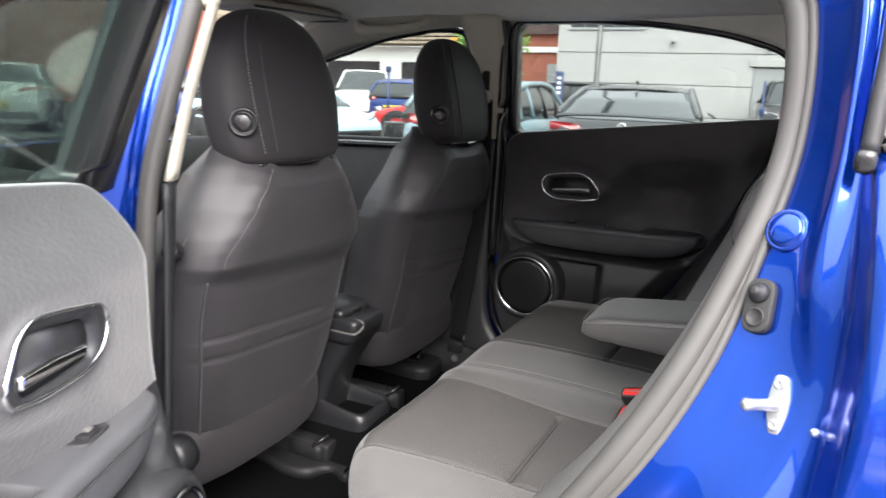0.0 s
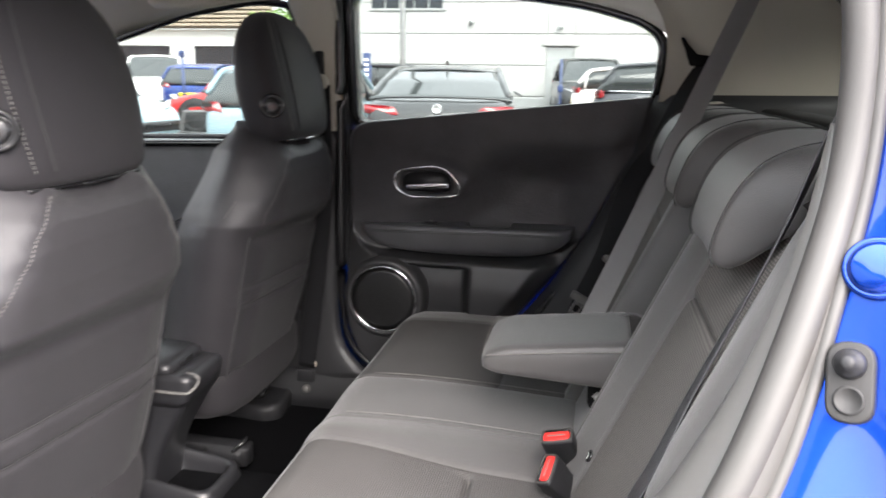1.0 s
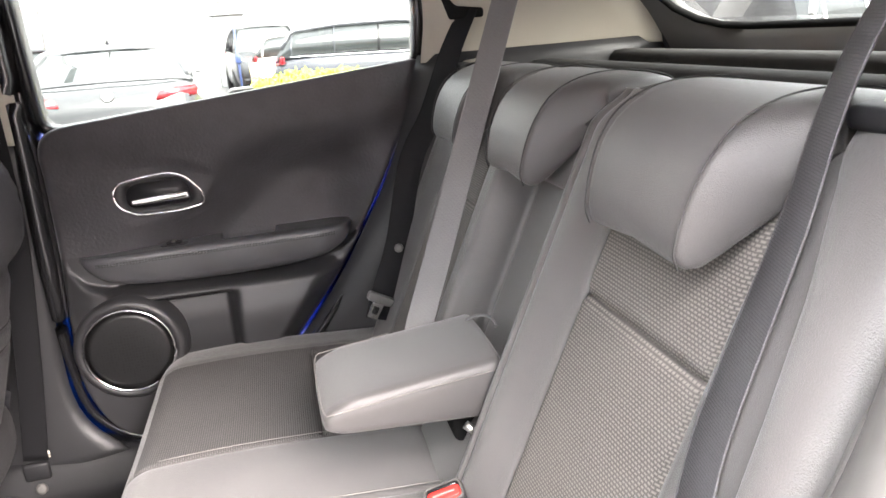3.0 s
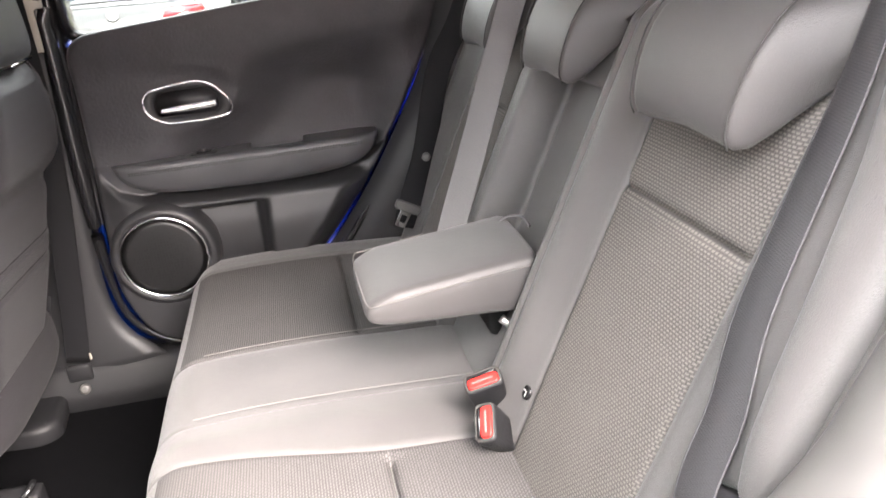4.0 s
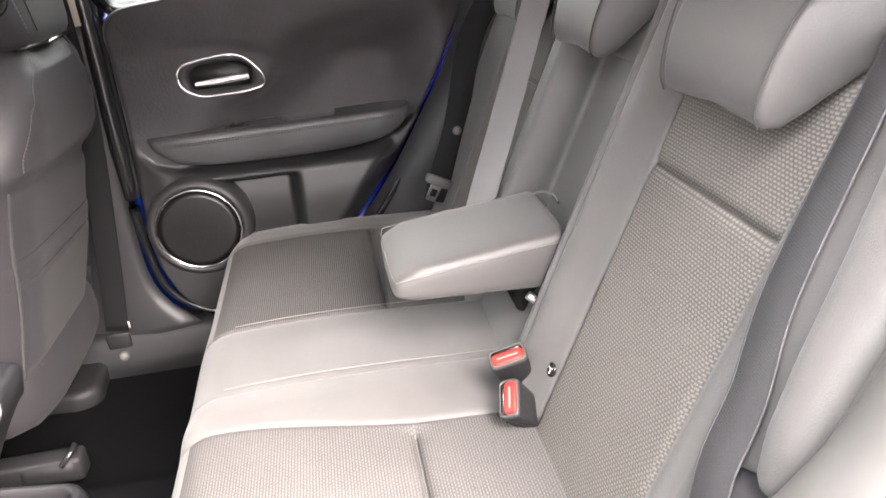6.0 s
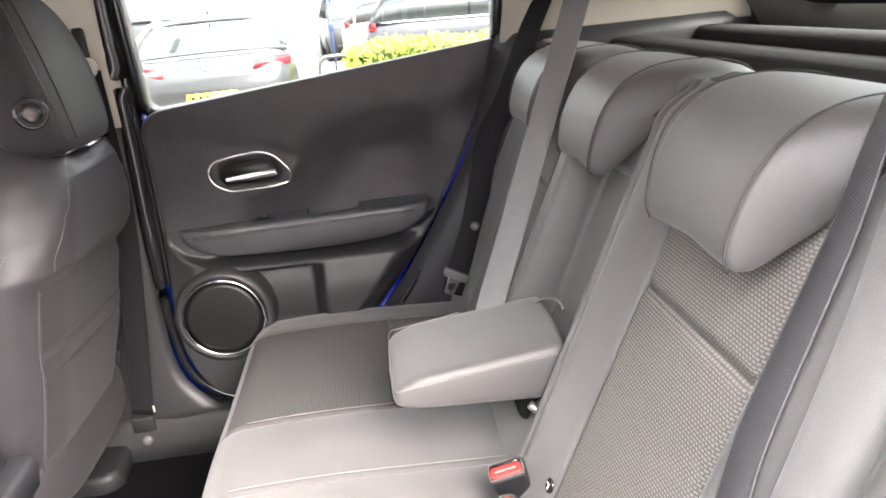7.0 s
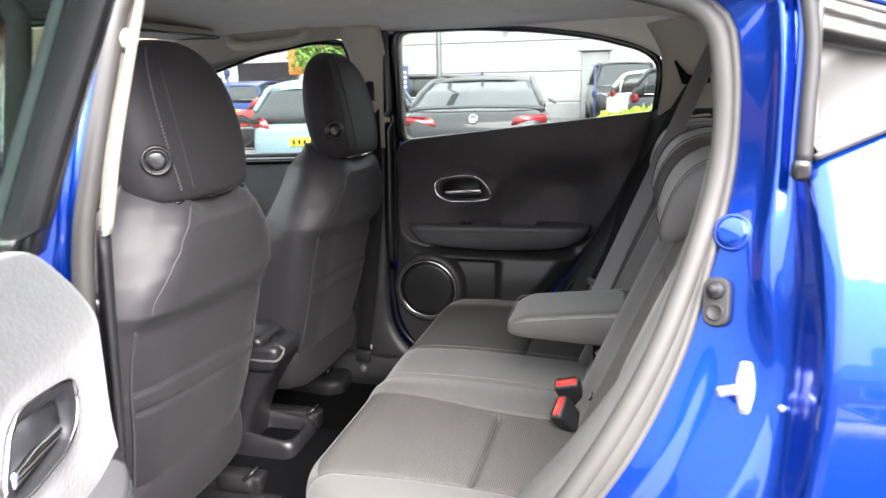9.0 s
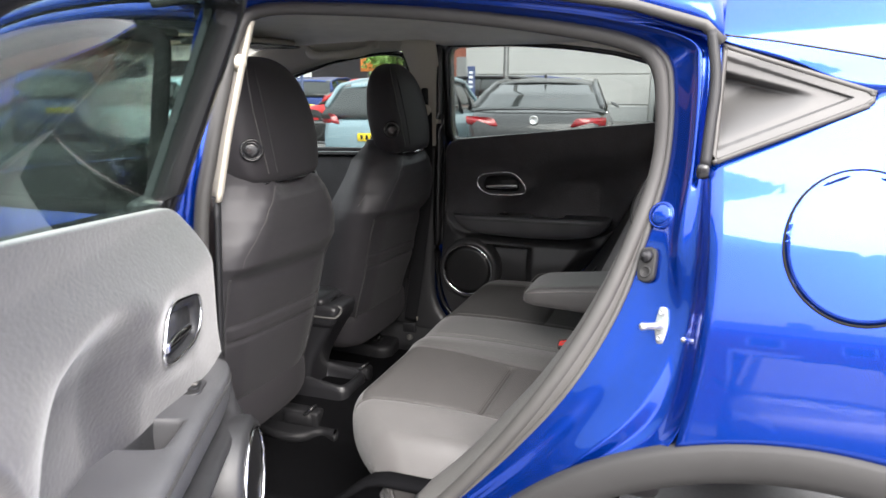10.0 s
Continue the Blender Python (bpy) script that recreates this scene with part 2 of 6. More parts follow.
def spline(pts, n, closed=False):
    """n points evenly along a smooth curve through pts."""
    p = np.array(pts, float)
    k = len(p)
    out = []
    rng = range(k) if closed else range(k - 1)
    for i in rng:
        if closed:
            a, b, c, d = p[(i - 1) % k], p[i], p[(i + 1) % k], p[(i + 2) % k]
        else:
            b, c = p[i], p[i + 1]
            a = p[i - 1] if i else 2 * b - c
            d = p[i + 2] if i + 2 < k else 2 * c - b
        t = np.linspace(0, 1, 24, endpoint=False)[:, None]
        out.append(0.5 * (2 * b + (c - a) * t + (2 * a - 5 * b + 4 * c - d) * t ** 2 + (3 * b - a - 3 * c + d) * t ** 3))
    out = np.vstack(out + ([p[:1]] if closed else [p[-1:]]))
    s = np.concatenate([[0], np.cumsum(np.linalg.norm(np.diff(out, axis=0), axis=1))])
    q = np.linspace(0, s[-1], n + 1)[:-1] if closed else np.linspace(0, s[-1], n)
    return np.stack([np.interp(q, s, out[:, j]) for j in range(p.shape[1])], 1)


def stations(pts, n):
    """n points through pts, spaced by the control points rather than by length, so that several curves stay in step."""
    p = np.array(pts, float)
    k = len(p)
    out = []
    for q in np.linspace(0, k - 1, n):
        i = min(int(q), k - 2)
        t = q - i
        b, c = p[i], p[i + 1]
        a = p[i - 1] if i else 2 * b - c
        d = p[i + 2] if i + 2 < k else 2 * c - b
        out.append(0.5 * (2 * b + (c - a) * t + (2 * a - 5 * b + 4 * c - d) * t ** 2 + (3 * b - a - 3 * c + d) * t ** 3))
    return np.array(out)


def bridge(curves, wrap=False, ring=False):
    """Points and faces of the sheet between curves of equal length. wrap: joins last curve to first; ring: each curve is closed."""
    n, k = len(curves[0]), len(curves)
    v = np.vstack(curves)
    f = []
    for i in range(k if wrap else k - 1):
        for j in range(n if ring else n - 1):
            a, b = i * n + j, i * n + (j + 1) % n
            c, d = ((i + 1) % k) * n + (j + 1) % n, ((i + 1) % k) * n + j
            f.append((a, b, c, d))
    return v, f


def loft(rings, cap=True):
    v, f = bridge(rings, ring=True)
    if cap:
        n, k = len(rings[0]), len(rings)
        f = f + [tuple(range(n))[::-1], tuple((k - 1) * n + j for j in range(n))]
    return v, f


def merge(*pairs):
    vs, fs, o = [], [], 0
    for v, f in pairs:
        vs.extend([tuple(q) for q in v])
        fs.extend([tuple(i + o for i in g) for g in f])
        o += len(v)
    return vs, fs


def frames(path, closed=False, up=(0, 0, 1)):
    p = np.array(path, float)
    t = (np.roll(p, -1, 0) - np.roll(p, 1, 0)) if closed else np.gradient(p, axis=0)
    t /= np.linalg.norm(t, axis=1)[:, None] + 1e-12
    u = np.cross(t, np.array(up, float))
    bad = np.linalg.norm(u, axis=1) < 1e-3
    u[bad] = np.cross(t[bad], (1.0, 0.2, 0.1))
    u /= np.linalg.norm(u, axis=1)[:, None]
    w = np.cross(u, t)
    return p, t, u, w


def tube(path, r, sides=8, closed=False, flat=1.0, up=(0, 0, 1)):
    p, t, u, w = frames(path, closed, up)
    rings = []
    for i in range(len(p)):
        rr = r[i] if hasattr(r, "__len__") else r
        a = np.linspace(0, 2 * np.pi, sides, endpoint=False)
        rings.append(p[i] + rr * (np.cos(a)[:, None] * u[i] + flat * np.sin(a)[:, None] * w[i]))
    if closed:
        return bridge(rings, wrap=True, ring=True)
    return loft(rings)


def stitching(path, r, pitch=.006, fill=.62):
    """Short separate stitches along a path."""
    p = np.array(path, float)
    d = np.concatenate([[0], np.cumsum(np.linalg.norm(np.diff(p, axis=0), axis=1))])
    def at_d(q):
        return [float(np.interp(q, d, p[:, k])) for k in range(3)]
    parts = []
    for k in range(int(d[-1] / pitch)):
        q = k * pitch
        parts.append(tube([at_d(q), at_d(q + pitch * fill * .5), at_d(q + pitch * fill)], r, 5))
    return merge(*parts)


def strap(path, across, width, thick=0.0016):
    """Belt webbing: a thin band along a path. across: the band's width direction."""
    p = np.array(path, float)
    t = np.gradient(p, axis=0)
    t /= np.linalg.norm(t, axis=1)[:, None]
    ac = np.array(across, float)
    if ac.ndim == 1:
        ac = np.tile(ac, (len(p), 1))
    ac = ac - (ac * t).sum(1)[:, None] * t
    ac /= np.linalg.norm(ac, axis=1)[:, None]
    nn = np.cross(t, ac)
    rings = []
    for i in range(len(p)):
        rings.append(np.array([p[i] + s * ac[i] * width / 2 + h * nn[i] * thick / 2 for s, h in
                               ((-1, -.3), (-.94, -1), (.94, -1), (1, -.3), (1, .3), (.94, 1), (-.94, 1), (-1, .3))]))
    return loft(rings)


def rbox(c, s, r=0.004, seg=2, turn=None):
    """A box with rounded edges: centre, full sizes, radius."""
    bm = bmesh.new()
    bmesh.ops.create_cube(bm, size=1.0, matrix=Matrix.Diagonal((*s, 1)))
    if r:
        bmesh.ops.bevel(bm, geom=bm.edges[:], offset=min(r, min(s) * 0.49), segments=seg, profile=0.5, affect='EDGES')
    m = Matrix.Translation(c) @ (turn.to_4x4() if turn is not None else Matrix())
    bm.transform(m)
    bm.verts.index_update()
    v = [tuple(q.co) for q in bm.verts]
    f = [tuple(q.index for q in g.verts) for g in bm.faces]
    bm.free()
    return v, f


def prism(poly, to3d, depth, r=0.0, seg=2):
    """A plate: outline poly (2D), laid out by to3d(u, v, w), w from 0 to depth, rounded edges."""
    n = len(poly)
    rings = []
    if r:
        c = np.mean(poly, axis=0)
        prof = [(r, 0)] + [(r * (1 - math.sin(a)), r * (1 - math.cos(a))) for a in np.linspace(0.4, math.pi / 2, seg)]
        prof = prof + [(i, depth - h) for i, h in prof[::-1]]
    else:
        prof = [(0, 0), (0, depth)]
    p = np.array(poly, float)
    nx = np.roll(p, -1, 0) - np.roll(p, 1, 0)
    nrm = np.stack([nx[:, 1], -nx[:, 0]], 1)
    nrm /= np.linalg.norm(nrm, axis=1)[:, None] + 1e-9
    area = 0.5 * np.sum(p[:, 0] * np.roll(p[:, 1], -1) - np.roll(p[:, 0], -1) * p[:, 1])
    if area < 0:
        nrm = -nrm
    for i, h in prof:
        q = p - nrm * i
        rings.append(np.array([to3d(a, b, h) for a, b in q]))
    return loft(rings)


def rounded(poly, r, seg=5):
    """poly with its corners rounded."""
    p = [np.array(q, float) for q in poly]
    out = []
    k = len(p)
    for i in range(k):
        a, b, c = p[i - 1], p[i], p[(i + 1) % k]
        rr = r[i] if hasattr(r, "__len__") else r
        d1, d2 = a - b, c - b
        l1, l2 = np.linalg.norm(d1), np.linalg.norm(d2)
        e = min(rr, l1 * 0.48, l2 * 0.48)
        s, t = b + d1 / l1 * e, b + d2 / l2 * e
        for q in np.linspace(0, 1, seg):
            out.append((1 - q) ** 2 * s + 2 * q * (1 - q) * b + q * q * t)
    return out


def smoothstep(a, b, x):
    t = np.clip((x - a) / (b - a), 0, 1)
    return t * t * (3 - 2 * t)


def dip(x, at, w, d):
    """A narrow groove of depth d at x = at."""
    return -d * np.exp(-((x - at) / w) ** 2)
# ---- the ground and the far setting ----
ASPHALT = material("asphalt", (0.125, 0.124, 0.122), 0.85, vary=0.25, scale=1.2, fine=0.5, fine_scale=60, bump=0.4, bump_scale=120)
WHITEWALL = material("pale_wall_panels", (0.38, 0.38, 0.372), 0.6, vary=0.05, scale=0.6, fine=0.15, fine_scale=20)
gv, gf = bridge([np.array([(x, y, 0.0) for x in np.linspace(-400, 400, 9)]) for y in np.linspace(-400, 400, 9)])
tagged(link("ground", gv, gf, ASPHALT, smooth=False), "grey asphalt car park ground", "ground", kind="structure")

# ---- the car's shell ----
def flip(pts):
    """The same points on the car's other side."""
    return [(q[0], -q[1], q[2]) for q in pts]


def body_y(z, x=0.4):
    """How far out the painted side stands at a height."""
    zz = np.array([.30, .45, .70, .84, 1.0, 1.131, 1.173, 1.205, 1.31, 1.372, 1.45, 1.5, 1.55])
    yy = np.array([.80, .835, .848, .838, .806, .765, .735, .706, .662, .648, .59, .54, .42])
    q = np.mean([np.interp(np.asarray(z) + d, zz, yy) for d in (-.02, -.01, 0, .01, .02)], axis=0)
    return -q + 0.05 * np.clip(np.asarray(x) - 0.5, 0, 9) ** 2


car = thing("car_body", (0.4, -0.2, 0), "blue metallic small family car body with rear door opening", "car body")

SEAL = [(-.53, -.775, .56), (-.525, -.765, .80), (-.515, -.75, 1.07), (-.505, -.725, 1.19), (-.50, -.685, 1.30), (-.49, -.65, 1.40), (-.455, -.62, 1.445),
        (-.307, -.60, 1.446), (-.10, -.59, 1.43), (.09, -.58, 1.404), (.19, -.58, 1.381), (.235, -.595, 1.355), (.252, -.605, 1.30), (.254, -.622, 1.20),
        (.232, -.655, 1.104), (.187, -.70, .98), (.127, -.735, .868), (.053, -.76, .759), (-.037, -.775, .647), (-.13, -.785, .55), (-.27, -.79, .48), (-.45, -.79, .47)]
EDGE = [(-.59, -.83, .56), (-.58, -.82, .80), (-.565, -.79, 1.07), (-.555, -.765, 1.19), (-.548, -.725, 1.30), (-.53, -.70, 1.43), (-.47, -.69, 1.475),
        (-.318, -.67, 1.475), (-.10, -.66, 1.462), (.09, -.65, 1.445), (.20, -.645, 1.428), (.306, -.65, 1.395), (.33, -.665, 1.35), (.325, -.70, 1.21),
        (.341, -.762, 1.115), (.333, -.803, 1.0), (.308, -.836, .84), (.19, -.842, .755), (.08, -.845, .64), (-.04, -.845, .51), (-.25, -.845, .38), (-.52, -.845, .38)]
CREASE = [None, None, None, None, None, None, None, None, None, None, None, (.285, -.635, 1.38), (.301, -.655, 1.34), (.302, -.68, 1.205),
          (.292, -.71, 1.09), (.30, -.74, .985), (.258, -.79, .863), (.155, -.815, .755), None, None, None, None]
for i in range(len(SEAL)):
    if CREASE[i] is None:
        CREASE[i] = tuple(np.array(SEAL[i]) * .45 + np.array(EDGE[i]) * .55 + np.array((0, .012, 0)))
NS = 170
cs, ce, cc = stations(SEAL, NS), stations(EDGE, NS), stations(CREASE, NS)
deep = np.interp(np.linspace(0, len(SEAL) - 1, NS), [0, 9, 11, 14, 15.5, 17, 21], [.003, .003, .006, .006, .002, .001, .001])
groove = cc * .55 + ce * .45 + np.array((.008, .022, 0))
lip = cc * .22 + ce * .78 + np.array((.0, .006, 0))
# pressed ridges that run along the lower jamb
amp = np.interp(np.linspace(0, len(SEAL) - 1, NS), [0, 14.2, 15.5, 17, 21], [0, 0, .003, .007, .008])
def press(t, h):
    return cs * (1 - t) + cc * t + np.stack([deep * .1, deep + amp * h, amp * h * -.4], 1)
v, f = bridge([cs, press(.16, .2), press(.30, -.5), press(.42, -.4), press(.56, .7), press(.70, .7), press(.84, .0), cc - (cc - cs) * .03, cc + (ce - cc) * .06, groove, lip, ce - (ce - lip) * .12, ce, ce + np.array((.004, .012, 0))])
link("door_aperture", v, f, BLUE, car, label="glossy blue door jamb", sub=1)
# the rubber seal, with a bulb and a lip
v, f = tube(spline(SEAL, 150), 0.0135, 12)
link("door_seal", v, f, RUBBER, car, label="grey rubber door seal")
v, f = tube(spline(np.array(SEAL) + (np.array(CREASE) - np.array(SEAL)) * .22 + np.array((0, .004, 0)), 150), 0.0055, 8)
link("seal_lip", v, f, RUBBER, car)
sa = spline(SEAL, 150)
sb = spline(np.array(SEAL) + (np.array(CREASE) - np.array(SEAL)) * .22 + np.array((0, .004, 0)), 150)
v, f = bridge([sa + np.array((0, -.009, 0)), sa * .6 + sb * .4 + np.array((0, -.004, .002)), sb + np.array((0, -.002, 0))])
link("seal_flange", v, f, RUBBER, car, solid=.003)

# rear quarter panel: from the door edge back past the wheel arch
ARCX, ARCZ, ARCR = .48, .265, .592
NQ, MQ = 60, 40
ang = np.linspace(math.atan2(.84 - ARCZ, .308 - ARCX), 0.25, NQ)
low = np.stack([ARCX + ARCR * np.cos(ang), ARCZ + ARCR * np.sin(ang)], 1)
top = spline([(.325, 1.204), (.42, 1.245), (.505, 1.287), (.56, 1.315), (.75, 1.33), (1.0, 1.25), (1.12, 1.0), (1.15, .75)], NQ)
rows_q = []
for vq in np.linspace(0, 1, MQ):
    p = low * (1 - vq) + top * vq
    sq = np.linspace(0, 1, NQ)
    x = p[:, 0] + .017 * math.sin(math.pi * vq) * (1 - sq) ** 6
    rows_q.append(np.stack([x, body_y(p[:, 1], x), p[:, 1]], 1))
v, f = bridge(rows_q)
link("quarter_panel", v, f, BLUE, car, solid=0.004)
link("quarter_panel", flip(v), f, BLUE, car, solid=0.004)
# roof side above the small quarter window
upl = spline([(.31, 1.395), (.335, 1.375), (.43, 1.345), (.54, 1.305), (.75, 1.33), (1.0, 1.25)], 40)
upt = spline([(-.2, 1.53), (.2, 1.50), (.45, 1.45), (.8, 1.42), (1.1, 1.30), (1.15, 1.1)], 40)
rows_q = []
for vq in np.linspace(0, 1, 14):
    p = upl * (1 - vq) + upt * vq
    rows_q.append(np.stack([p[:, 0], body_y(p[:, 1], p[:, 0]), p[:, 1]], 1))
v, f = bridge(rows_q)
link("roof_rail", v, f, BLUE, car, solid=0.004)
link("roof_rail", flip(v), f, BLUE, car, solid=0.004)
# roof skin over the opening
roofc = []
for y in np.linspace(-.60, .60, 25):
    k = abs(y) / .6
    roofc.append(np.array([(x, y, 1.585 - .10 * k ** 2.6 - .03 * k ** 12 - .10 * max(0, x - .1) ** 2 - .05 * max(0, -x - .5) ** 2) for x in np.linspace(-1.15, .75, 30)]))
v, f = bridge(roofc)
link("roof", v, f, BLUE, car, solid=0.003)
edge_roof = np.stack([np.linspace(-.62, .33, 40), np.full(40, -.60), np.array([1.455 - .10 * max(0, x - .1) ** 2 for x in np.linspace(-.62, .33, 40)])], 1)
gutter = np.stack([np.linspace(-.62, .33, 40), np.interp(np.linspace(-.62, .33, 40), [-.62, -.318, .2, .33], [-.70, -.67, -.645, -.66]),
                   np.interp(np.linspace(-.62, .33, 40), [-.62, -.318, -.1, .09, .2, .306, .33], [1.45, 1.475, 1.462, 1.445, 1.428, 1.395, 1.37])], 1)
v, f = bridge([gutter, gutter + np.array((0, -.008, .012)), gutter + np.array((0, .0, .03)), edge_roof + np.array((0, 0, .035)), edge_roof])
link("roof_gutter", v, f, BLUE, car, solid=0.003)
v, f = tube(gutter + np.array((0, -.004, .004)), 0.009, 8)
link("roof_seal_strip", v, f, RUBBER, car)

# quarter window with its black hidden-handle panel
qo = np.array(rounded([(.334, 1.369), (.520, 1.308), (.527, 1.299), (.516, 1.289), (.33, 1.210)], [.010, .02, .008, .02, .012], 8))
qo = spline(qo, 90, closed=True)
def on_side(p, out=0.0):
    return np.stack([p[:, 0], body_y(p[:, 1], p[:, 0]) - out, p[:, 1]], 1)
rows = []
XT = np.concatenate([np.linspace(.334, .50, 60), np.linspace(.50, .5265, 24)[1:]])
def line(p, q, x, z):
    """Distance of (x, z) below the line from p to q."""
    d = np.hypot(q[0] - p[0], q[1] - p[1])
    return ((q[0] - p[0]) * (p[1] - z) + (q[1] - p[1]) * (x - p[0])) / d
for x in XT:
    zt = 1.371 - .331 * (x - .334)
    zb = 1.211 + .430 * (x - .334)
    # rounded rear tip
    tip = max(0.0, (x - .500) / .027)
    zm = 1.3005
    zt, zb = zm + (zt - zm) * math.sqrt(max(0, 1 - tip ** 3)), zm + (zb - zm) * math.sqrt(max(0, 1 - tip ** 3))
    col = []
    for t in np.linspace(0, 1, 64):
        z = zb + (zt - zb) * t
        d = min(line((.334, 1.371), (.54, 1.303), x, z), -line((.334, 1.211), (.54, 1.300), x, z))
        d = min(d, (.522 - x) * .8 + .004)
        out = .004 + .002 * smoothstep(0, .004, d) - .0045 * smoothstep(.015, .017, d)
        d1, d2 = line((.334, 1.336), (.466, 1.302), x, z), -line((.334, 1.232), (.466, 1.296), x, z)
        if d1 > 0 and d2 > 0:
            out -= .030 * smoothstep(0, .010, d1) * smoothstep(0, .060, d2) * smoothstep(.466, .42, x)
        edge = min(t, 1 - t)
        if edge < 1e-6:
            out = -.006
        col.append((x, float(body_y(z, x)) - out, z))
    rows.append(np.array(col))
v, f = bridge(rows)
link("quarter_window_panel", v, f, PANELQ, car, label="satin grey plastic quarter panel with recess for the hidden door handle")
link("quarter_window_panel", flip(v), f, PANELQ, car)
v, f = tube(on_side(qo, .004), .0045, 6, closed=True)
link("quarter_window_strip", v, f, RUBBER, car)
# rubber channel up the door's rear edge
ch = spline([(.315, -.665, 1.39), (.325, -.68, 1.32), (.322, -.70, 1.25), (.32, -.712, 1.205)], 24)
v, f = tube(ch, .008, 8)
link("channel_rubber", v, f, TRIM, car)
v, f = rbox((.318, -.713, 1.198), (.018, .02, .022), .006)
link("channel_end", v, f, GLOSSB, car)

v, f = tube([(x, float(body_y(z, x)) - .002, z) for x, z in spline([(.33, 1.386), (.40, 1.376), (.50, 1.358), (.58, 1.342)], 30)], .0018, 6)
link("roof_seam", v, f, GLOSSB, car)
# fuel flap: a round lid with its gap
FC = np.array((.518, 1.114))
a = np.linspace(0, 2 * np.pi, 64, endpoint=False)
circ = np.stack([np.cos(a), np.sin(a)], 1)
v, f = tube(on_side(FC + circ * .0935, .0012), .0022, 6, closed=True)
link("fuel_flap_gap", v, f, MATTE, car)
rings = [on_side(FC + circ * r, .0022) for r in (.092, .085, .075, .065, .055, .045, .035, .025, .015, .006)]
v, f = loft(rings)
link("fuel_flap", v, f, BLUE, car, label="round blue fuel flap")

# wheel arch cladding and wheel
ang = np.linspace(2.6, 0.3, 70)
def arch(r, y):
    return np.stack([ARCX + r * np.cos(ang), np.full(70, y) if np.isscalar(y) else y, ARCZ + r * np.sin(ang)], 1)
yb = body_y(ARCZ + ARCR * np.sin(ang), ARCX + ARCR * np.cos(ang))
v, f = bridge([arch(ARCR + .004, yb + .01), arch(ARCR + .003, yb - .004), arch(ARCR - .004, yb - .010), arch(ARCR - .035, yb - .012), arch(ARCR - .05, yb - .008), arch(ARCR - .058, yb + .02), arch(ARCR - .06, yb + .12)])
link("wheel_arch_cladding", v, f, CLAD, car, label="dark grey plastic wheel arch cladding")
v, f = bridge([arch(ARCR - .055, -.78), arch(ARCR - .06, -.50)])
link("arch_liner", v, f, TYRE, car)
wheel = thing("car_wheel", (.48, -.75, 0.0), "black tyre on an alloy rim under the arch", "wheel")
ring_t = [np.array([(.48 + r * math.cos(q), y, .325 + r * math.sin(q)) for q in np.linspace(0, 2 * np.pi, 48, endpoint=False)]) for r, y in
          ((.22, -.80), (.25, -.815), (.30, -.812), (.322, -.795), (.325, -.70), (.322, -.63), (.30, -.61), (.22, -.61))]
v, f = bridge(ring_t, ring=True)
link("tyre", v, f, TYRE, wheel)
ring_t = [np.array([(.48 + r * math.cos(q), y, .325 + r * math.sin(q)) for q in np.linspace(0, 2 * np.pi, 48, endpoint=False)]) for r, y in ((.225, -.795), (.21, -.79), (.19, -.74), (.06, -.77), (.01, -.775))]
v, f = loft(ring_t)
link("rim", v, f, SILVER, wheel)

# jamb fittings
def boss(c, nrm, rings_rh, n=28):
    """A round fitting on a face: rings of radius and height along the normal."""
    nrm = Vector(nrm).normalized()
    q = nrm.to_track_quat('Z', 'Y').to_matrix()
    rr = []
    for r, h in rings_rh:
        rr.append(np.array([Vector(c) + q @ Vector((r * math.cos(b), r * math.sin(b), h)) for b in np.linspace(0, 2 * math.pi, n, endpoint=False)]))
    return loft(rr)
JN = (-.45, -.80, .36)
def jamb_frame(nrm, up=(.05, .42, .90)):
    """Turns local x, y (up the jamb) and z (out of the face) into the world."""
    z = Vector(nrm).normalized()
    y = (Vector(up) - Vector(up).dot(z) * z).normalized()
    x = y.cross(z)
    return Matrix((x, y, z)).transposed()
v, f = boss((.265, -.668, 1.124), JN, ((.0215, -.008), (.0215, .002), (.020, .004), (.0185, .0035), (.0175, .0035), (.017, .006), (.014, .0075), (.004, .008)))
link("jamb_plug", v, f, BLUE, car, label="blue round body plug")
q = jamb_frame(JN)
SW = Vector((.250, -.694, 1.052))
v, f = prism(rounded([(-.0145, -.027), (.0145, -.027), (.0145, .027), (-.0145, .027)], .014, 6), lambda a, b, w: SW + q @ Vector((a, b, w - .006)), .010, .002)
sw = link("door_switch", v, f, CLAD, car, label="grey rubber door light switch")
v, f = boss(SW + q @ Vector((0, .012, .002)), JN, ((.0105, 0), (.010, .005), (.008, .008), (.0055, .009), (.005, .014), (.002, .015)), 18)
link("plunger", v, f, TRIM, sw)
v, f = boss(SW + q @ Vector((0, -.012, .003)), JN, ((.0095, 0), (.0095, .002), (.008, .003), (.0075, .002)), 18)
link("blank_cap", v, f, CLAD, sw)
SN = (-.42, -.78, .30)
q = jamb_frame(SN)
ST = Vector((.279, -.735, .972))
v, f = prism(rounded([(-.006, -.028), (.006, -.028), (.010, -.007), (.010, .007), (.006, .028), (-.006, .028), (-.010, .007), (-.010, -.007)], .005, 4), lambda a, b, w: ST + q @ Vector((a, b, w - .004)), .008, .002)
sp = link("striker_plate", v, f, SILVER, car, label="zinc-plated door striker")
PIN = Vector((-.80, -.58, .05)).normalized()
pin = [ST + PIN * k for k in (.0, .009, .018, .027, .034, .037)]
v, f = tube(pin, [.0075, .0060, .0054, .0056, .0062, .0035], 12)
link("striker_pin", v, f, SILVER, sp)
